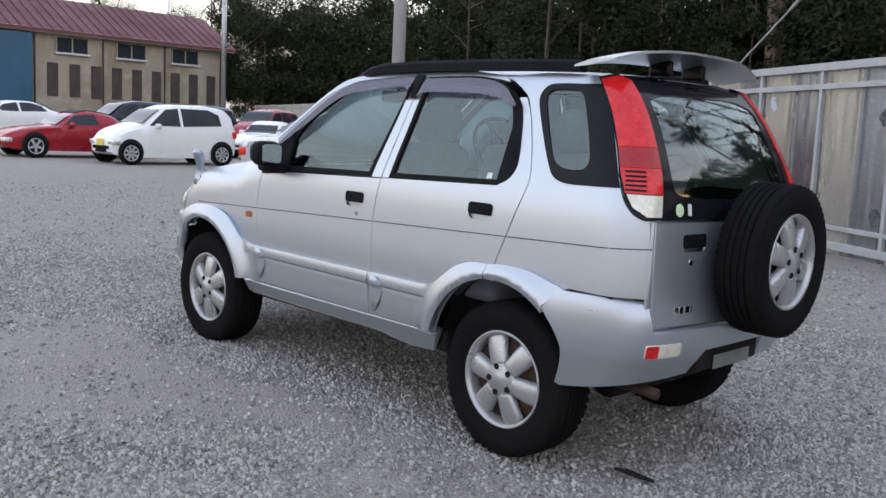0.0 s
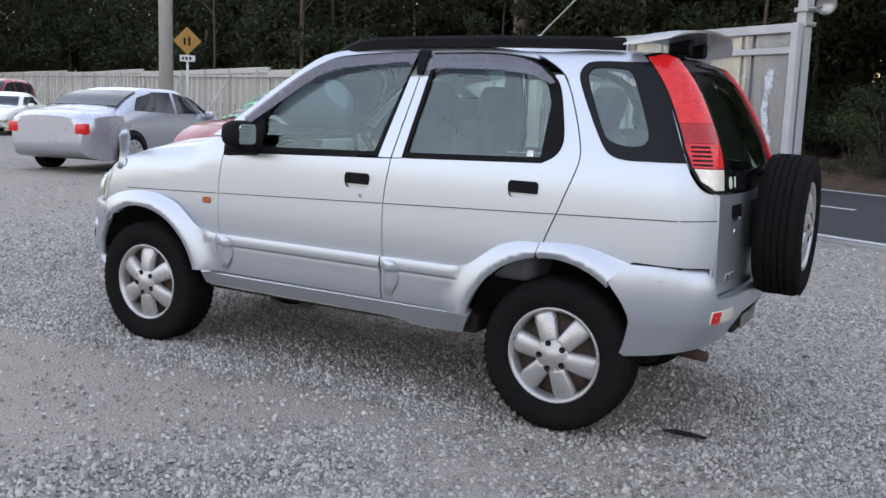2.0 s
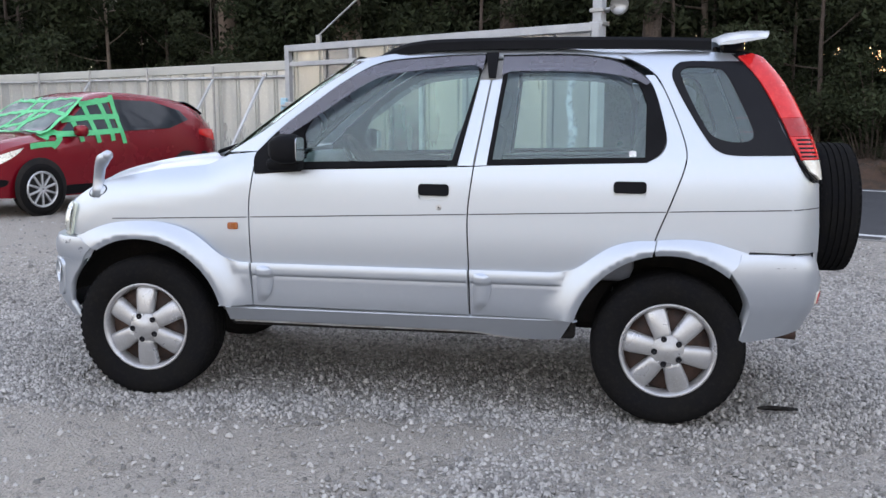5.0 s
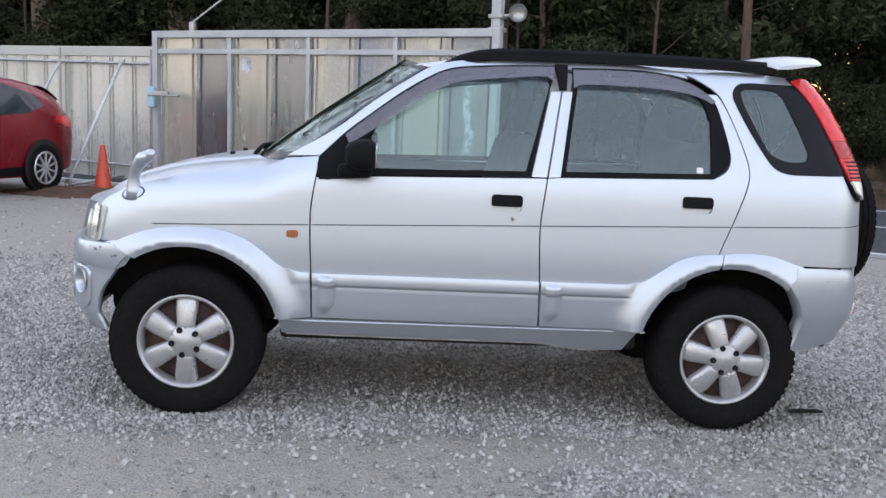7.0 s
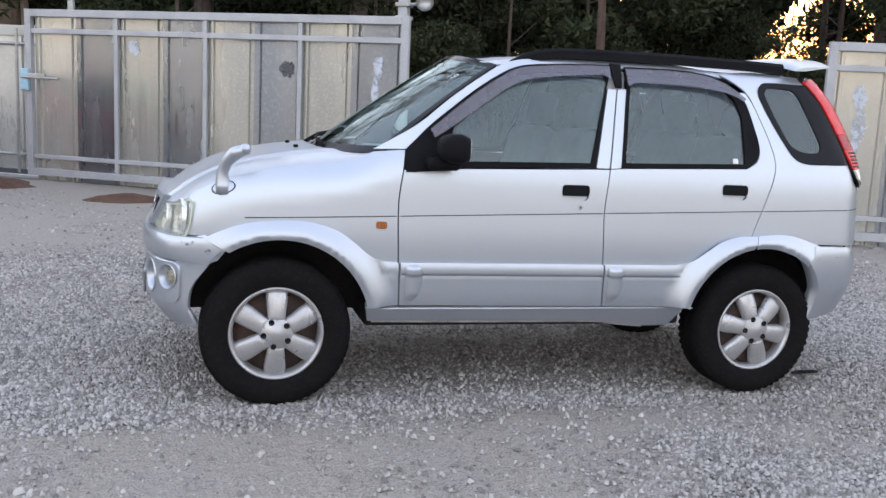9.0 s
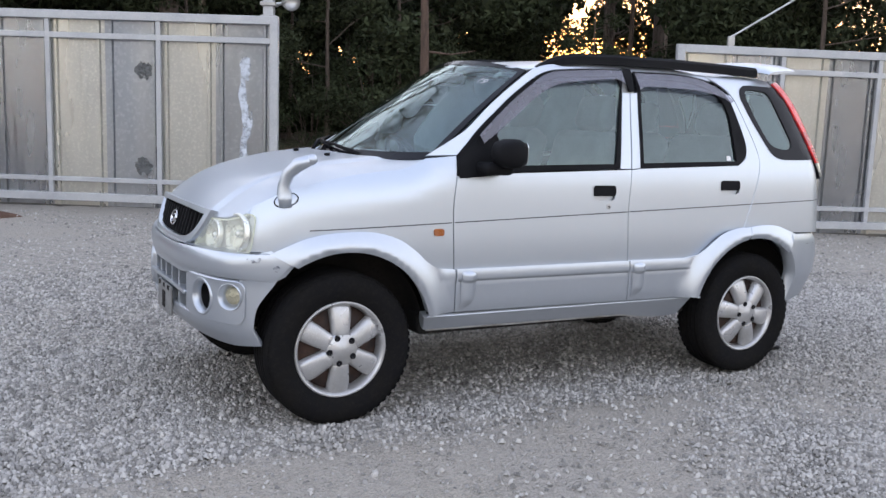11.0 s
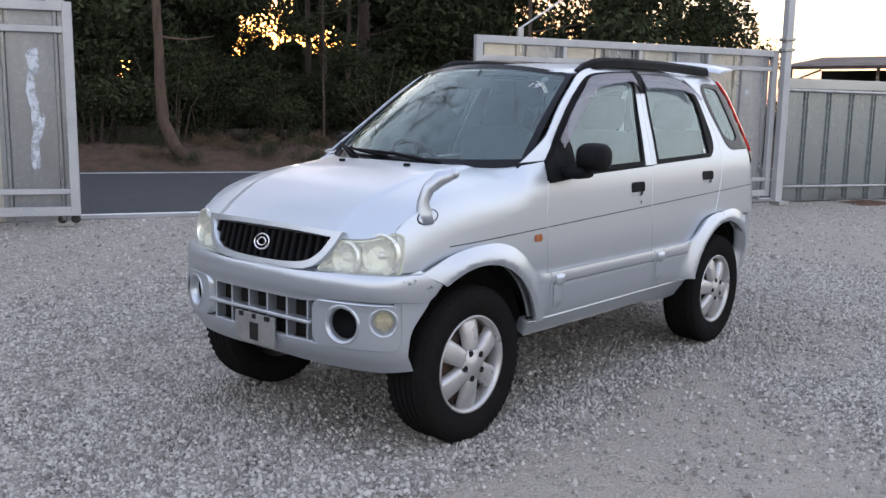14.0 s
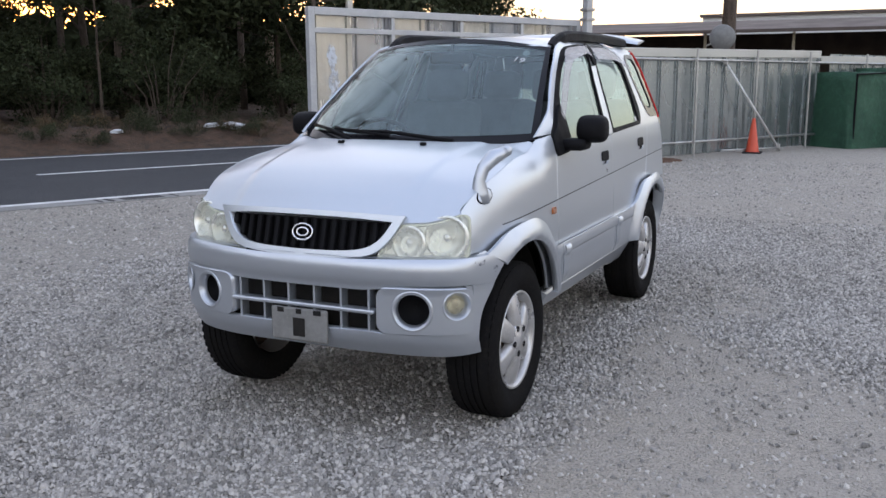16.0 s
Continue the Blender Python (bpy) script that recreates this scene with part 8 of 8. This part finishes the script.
def draped(cx, w, d, h, seed):
    rng = random.Random(seed)
    bm = bmesh.new()
    rows = []
    for j in range(9):
        z = h * j / 8
        flare = 0.10 * (1 - j / 8) ** 2
        row = []
        for k in range(40):
            a = 2 * math.pi * k / 40
            c, s = math.cos(a), math.sin(a)
            e = 0.22
            x = (w / 2 + flare) * math.copysign(abs(c) ** e, c)
            y = (d / 2 + flare) * math.copysign(abs(s) ** e, s)
            f = 0.02 * math.sin(k * 2.3 + j * 0.3) * (1 - 0.6 * j / 8) + rng.uniform(-0.008, 0.008)
            row.append(bm.verts.new((cx + x * (1 + f), y * (1 + f), z + (0.02 * math.sin(k) if j == 8 else 0))))
        rows.append(row)
    for a, b in zip(rows, rows[1:]):
        for k in range(40):
            bm.faces.new((a[k], a[(k + 1) % 40], b[(k + 1) % 40], b[k]))
    bm.faces.new(rows[-1])
    return bm


part("tarpaulin", draped(1.0, 1.5, 1.2, 1.62, 1), M["tarp"], tarp, shade=True)
part("tarpaulin", draped(3.0, 2.3, 1.7, 1.70, 2), M["tarp"], tarp, shade=True)
bm = bmesh.new()
tube(bm, [(0.28, -0.62, 0), (0.28, -0.62, 1.58), (1.72, -0.62, 1.62), (1.72, -0.62, 0)], 0.025, 8)
part("door_edge", bm, M["black"], tarp)
bm = bmesh.new()
bx(bm, (0, 0, 0.45), (0.8, 0.6, 0.9), 0.06)
bin_ob = part("bin", bm, M["black"], at=Matrix.Translation(uv(17.0, 6.6)))
tagged(bin_ob, "black plastic bin beside the green tarpaulin", "bin")
# wood-chip heaps
M["chips"] = surface("wood_chips", (0.115, 0.054, 0.0288), 0.95, other=(0.072, 0.036, 0.0216), scale=6, fine=(0.187, 0.101, 0.0576), fine_scale=60, bump=0.02, bump_scale=50)
for u, v, r, h in ((-8.45, 5.15, 0.85, 0.11), (-5.75, 5.05, 0.42, 0.09), (9.7, 7.5, 0.45, 0.06)):
    bm = bmesh.new()
    rng = random.Random(int(r * 100))
    rows = [[bm.verts.new((r * f * (1 + 0.18 * math.sin(3 * a + r)) * math.cos(a) * 1.3, r * f * math.sin(a), h * (1 - f * f) + rng.uniform(-0.01, 0.01) - 0.012)) for a in (2 * math.pi * k / 26 for k in range(26))] for f in (1.0, 0.8, 0.55, 0.3, 0.1)]
    for a, b in zip(rows, rows[1:]):
        for k in range(26):
            bm.faces.new((a[k], a[(k + 1) % 26], b[(k + 1) % 26], b[k]))
    bm.faces.new(rows[-1])
    ob = part("wood_chip", bm, M["chips"], at=Matrix.Translation(uv(u, v)), shade=True)
    tagged(ob, "low heap of red-brown wood chips on gravel", "heap")

# convex road mirror, seen from behind, past the far fence
rmir = post_round("road_mirror", at_ground(-16.1, -1.0), 2.6, 0.04, M["pipe"], "round convex road mirror on a post behind the fence", "mirror")
bm = bmesh.new()
lathe(bm, [(0.27, 0.0), (0.275, 0.03), (0.25, 0.06), (0.10, 0.10), (0.002, 0.11)], 32, "x")
part("mirror_back", bm, M["plate_holder"], rmir, shade=True, at=Matrix.Translation((0.06, 0, 2.36)))

# shed and low white building across the side road
M["shed_roof"] = surface("brown_grey_sheet_roof", (0.120, 0.098, 0.088), 0.85, other=(0.085, 0.070, 0.063), scale=0.6, spec=0.2)
shed = thing("open_shed", Matrix.Translation((-41, -4.5, lift(-30) + 0.48)), "long open shed with a brown-grey sheet roof", "shed")
bm = bmesh.new()
prism(bm, [(-1.2, 3.05), (5.0, 3.75), (5.0, 3.9), (-1.2, 3.2)], lambda a, b, w: (-a, -9 + w, b), 32)
part("roof", bm, M["shed_roof"], shed)
bm = bmesh.new()
bx(bm, (-5.0, 7, 1.6), (0.2, 32, 3.2))
part("back_wall", bm, M["boards"], shed)
for k in range(9):
    bm = bmesh.new()
    bx(bm, (0.6, -8.6 + 3.9 * k, 1.35), (0.12, 0.12, 3.6))
    part("post", bm, M["plaster"], shed)
    if k % 2 == 0:
        bm = bmesh.new()
        tube(bm, [(0.6, -8.6 + 3.9 * k, 2.5), (0.6, -7.2 + 3.9 * k, 3.05)], 0.05, 5)
        part("knee_brace", bm, M["brace"], shed)
low = thing("white_building", Matrix.Translation((-72, -2, lift(-30))), "low pale building with a flat roof in the distance", "building")
bm = bmesh.new()
bx(bm, (0, 12, 2.75), (8, 40, 6.2))
part("wall", bm, M["plate_white"], low)
bm = bmesh.new()
bx(bm, (0, 12, 5.9), (8.4, 40.4, 0.2))
part("roof", bm, M["shed_roof"], low)
far_pole = post_round("utility_pole", at_ground(-24.5, 3.6), 10, 0.21, M["concrete"], "thick grey concrete utility pole beyond the fence", "pole")


# ---- more trees round the yard ----
def plant(tree, label, spots):
    tagged(tree, label)
    for k, (x, y, turn, sc) in enumerate(spots):
        m = Matrix.Translation((x, y, float(ground_height(np.array(x), np.array(y))))) @ Matrix.Rotation(turn, 4, "Z") @ Matrix.Scale(sc, 4)
        if k:
            copy_thing(tree, m)
        else:
            tree.matrix_basis = m


plant(make_tree(12, 4.2, 41, M["bark"], 12000, 0.40), "tall roadside tree with dark leaves and a bare trunk", [(-25.5, -2.2, 0.4, 1.1), (-30, -14, 2.0, 1.2), (72, -30, 1.0, 0.9), (75, -42, 3.0, 0.95), (84, -18, 2.0, 1.0), (80, -5, 5.0, 1.1), (70, -52, 0.3, 0.8)])
plant(make_tree(12, 5.0, 42, M["bark"], 0, 0.30, bare=3), "leafless spreading tree with fine dark twigs", [(-15, 25, 0.2, 0.85), (-21, 22, 3.0, 0.80), (-9, 28, 4.0, 0.85), (-28, 20, 1.3, 0.62), (-42, 16, 2.2, 0.5), (2, 31, 2.0, 0.6), (12, 30, 5.0, 0.55), (21, 26, 0.9, 0.55), (29, 21, 3.6, 0.5)])


# ---- verge trees with a curved trunk ----
def curved_tree(at, pts, r, label, crown=8.0):
    rng = random.Random(77)
    root = thing("roadside_tree", Matrix.Translation(at), label, "tree", "trees beyond the road")
    bm = bmesh.new()
    tube(bm, pts, [r * (1.5 - 1.0 * k / (len(pts) - 1)) for k in range(len(pts))], 10)

    def limb(p, d, length, rr, depth):
        line = [p]
        for _ in range(5):
            d = (d + Vector((rng.uniform(-1, 1), rng.uniform(-1, 1), rng.uniform(-0.7, 0.9))) * 0.24).normalized()
            line.append(line[-1] + d * length / 5)
        tube(bm, line, [rr * (1 - 0.17 * k) for k in range(6)], 5, caps=False)
        if depth < 3:
            for _ in range(4):
                limb(line[rng.randint(2, 5)], (d + Vector((rng.uniform(-1, 1), rng.uniform(-1, 1), rng.uniform(-0.5, 0.8)))).normalized(), length * rng.uniform(0.4, 0.7), rr * 0.52, depth + 1)

    for k in range(12):
        a = 0.9 + 2.4 * k
        p = Vector(pts[-2]).lerp(Vector(pts[-1]), k / 12)
        limb(p, Vector((math.cos(a), math.sin(a), 0.30 + 0.07 * k)).normalized(), crown * rng.uniform(0.75, 1.1), r * 0.5, 0)
    part("trunk", bm, M["bark_red"], root, shade=True)
    bm = bmesh.new()
    q = Vector(pts[len(pts) // 2])
    tube(bm, [q, q + Vector((-0.5, 0.35, -0.05)), q + Vector((-1.0, 0.6, 0.05))], [0.03, 0.02, 0.008], 6)
    part("twig", bm, M["bark_red"], root)


curved_tree(bank(0.32, 16.45), [(-0.55, 0.30, -0.2), (-0.25, 0.10, 0.25), (-0.05, 0.0, 0.8), (0.0, 0.0, 1.6), (0.02, 0.02, 2.6), (0.06, 0.0, 4.0), (0.0, 0.1, 8.5), (0.4, 0.3, 17.0)], 0.105, "slender roadside tree with a bent reddish trunk")

plant(make_tree(20, 7.5, 43, M["bark"], 0, 0.34, bare=4, girth=0.0095, name="bare_tree"), "tall leafless tree with dark forked branches", [(*bank(k, o).xy, r, sc) for k, o, r, sc in ((-6.0, 18.4, 0.3, 1.1), (-10.5, 19.4, 2.2, 1.15), (-4.5, 23.0, 4.0, 1.1), (9.5, 29.0, 1.2, 1.0))])
plant(make_tree(21, 7.0, 44, M["bark_tan"], 0, 0.34, bare=4, girth=0.0150, name="bare_tree"), "tall leafless tree with a thick tan trunk", [(*bank(k, o).xy, r, sc) for k, o, r, sc in ((-16.6, 19.6, 0.3, 1.15), (-23.0, 20.5, 1.9, 0.9))])

# white litter on the verge
M["paper"] = surface("white_litter", (0.62, 0.63, 0.64), 0.7, other=(0.48, 0.49, 0.50), scale=9)
for k, (sx, off, w) in enumerate(((7.2, 16.9, 0.30), (6.7, 17.0, 0.22), (4.3, 16.8, 0.16))):
    rng = random.Random(k)
    bm = bmesh.new()
    bmesh.ops.create_icosphere(bm, subdivisions=2, radius=w)
    for v in bm.verts:
        v.co = Vector((v.co.x, v.co.y, v.co.z * 0.35)) * rng.uniform(0.55, 1.15)
    ob = part("litter", bm, M["paper"], at=Matrix.Translation(bank(sx, off) + Vector((0, 0, w * 0.2))))
    tagged(ob, "crumpled white plastic litter on the leafy verge", "litter")


# ---- loose gravel ----
def scatter_gravel():
    """Loose chipped stones: thick round the car, thin on the packed wheel tracks and far off."""
    rng = np.random.default_rng(9)
    w4, w3 = np.arange(4) * np.pi / 2, np.arange(3) * 2 * np.pi / 3 + 0.5
    base = np.concatenate([np.stack([np.cos(w4), np.sin(w4), 0 * w4 - 0.45], -1), np.stack([0.62 * np.cos(w3), 0.62 * np.sin(w3), 0 * w3 + 0.5], -1)])
    tri = np.array([(4, 5, 6), (0, 1, 4), (1, 5, 4), (1, 2, 5), (2, 3, 5), (3, 6, 5), (3, 0, 6), (0, 4, 6)])

    def spread(count, x0, x1, y0, y1):
        x, y = rng.uniform(x0, x1, count), rng.uniform(y0, y1, count)
        track = packed(x, y)
        patch = 0.5 + 0.5 * np.sin(0.9 * x + 1.3 * np.sin(0.7 * y)) * np.sin(1.1 * y + 0.5 * x)
        d = np.hypot(np.maximum(np.abs(x) - 1.7, 0), np.maximum(np.abs(y) - 0.6, 0))
        dens = (0.88 + 0.12 * patch) * (1 - 0.93 * track) * np.where(d < 0.02, 0.4, 1)
        return x, y, dens, d

    x, y, dens, d = spread(380000, -5.2, 6.2, -3.4, 3.4)
    keep = rng.random(len(x)) < dens * np.exp(-np.maximum(d - 1.9, 0) / 1.4) * np.where(y < -1.0, 0.45, 1)
    x, y = x[keep][:166000], y[keep][:166000]
    xf, yf, dens, d = spread(150000, -13, 13, -8.0, 4.0)
    ok = (rng.random(len(xf)) < dens * 0.6) & (d > 1.6) & (xf * RN.x + yf * RN.y < 7.0)
    x, y = np.concatenate([x, xf[ok][:34000]]), np.concatenate([y, yf[ok][:34000]])
    n = len(x)
    size = 0.0061 + 0.0074 * rng.random(n) ** 2 + (rng.random(n) < 0.03) * 0.006
    size[-34000:] *= 1.25
    sc = size[:, None] * (0.75 + 0.5 * rng.random((n, 3)))
    v = base[None] * sc[:, None, :] * (1 + 0.28 * rng.normal(size=(n, 7, 3)).clip(-1, 1))
    turn, tip, way = rng.random(n) * 6.283, rng.normal(size=n) * 0.35, rng.random(n) * 6.283
    c, d = np.cos(turn)[:, None], np.sin(turn)[:, None]
    v = np.stack([v[..., 0] * c - v[..., 1] * d, v[..., 0] * d + v[..., 1] * c, v[..., 2]], -1)
    v[..., 2] += (v[..., 0] * np.cos(way)[:, None] + v[..., 1] * np.sin(way)[:, None]) * tip[:, None]
    z = ground_height(x, y) + 0.010 * np.sin(x * 1.7 + 0.6 * y) * np.sin(y * 2.1)
    v += np.stack([x, y, z + size * 0.5], -1)[:, None, :]
    faces = (tri[None] + 7 * np.arange(n)[:, None, None]).reshape(-1, 3)
    return tagged(new("gravel", fast_mesh("gravel", v.reshape(-1, 3), faces, M["stone"])), "loose pale grey angular gravel on the yard", "gravel", kind="stuff")


scatter_gravel()
bm = bmesh.new()
tube(bm, [(0.05, 0, 0.02), (0.10, 0.02, 0.03), (0.18, -0.02, 0.02), (0.23, 0.0, 0.025)], [0.006, 0.010, 0.011, 0.006], 6)
stick = part("stick", bm, M["dark"], at=Matrix.Translation((-1.88, 0.44, lift(-1.7))) @ Matrix.Rotation(0.1, 4, "Z"))
tagged(stick, "short dark stick lying on the gravel", "stick")
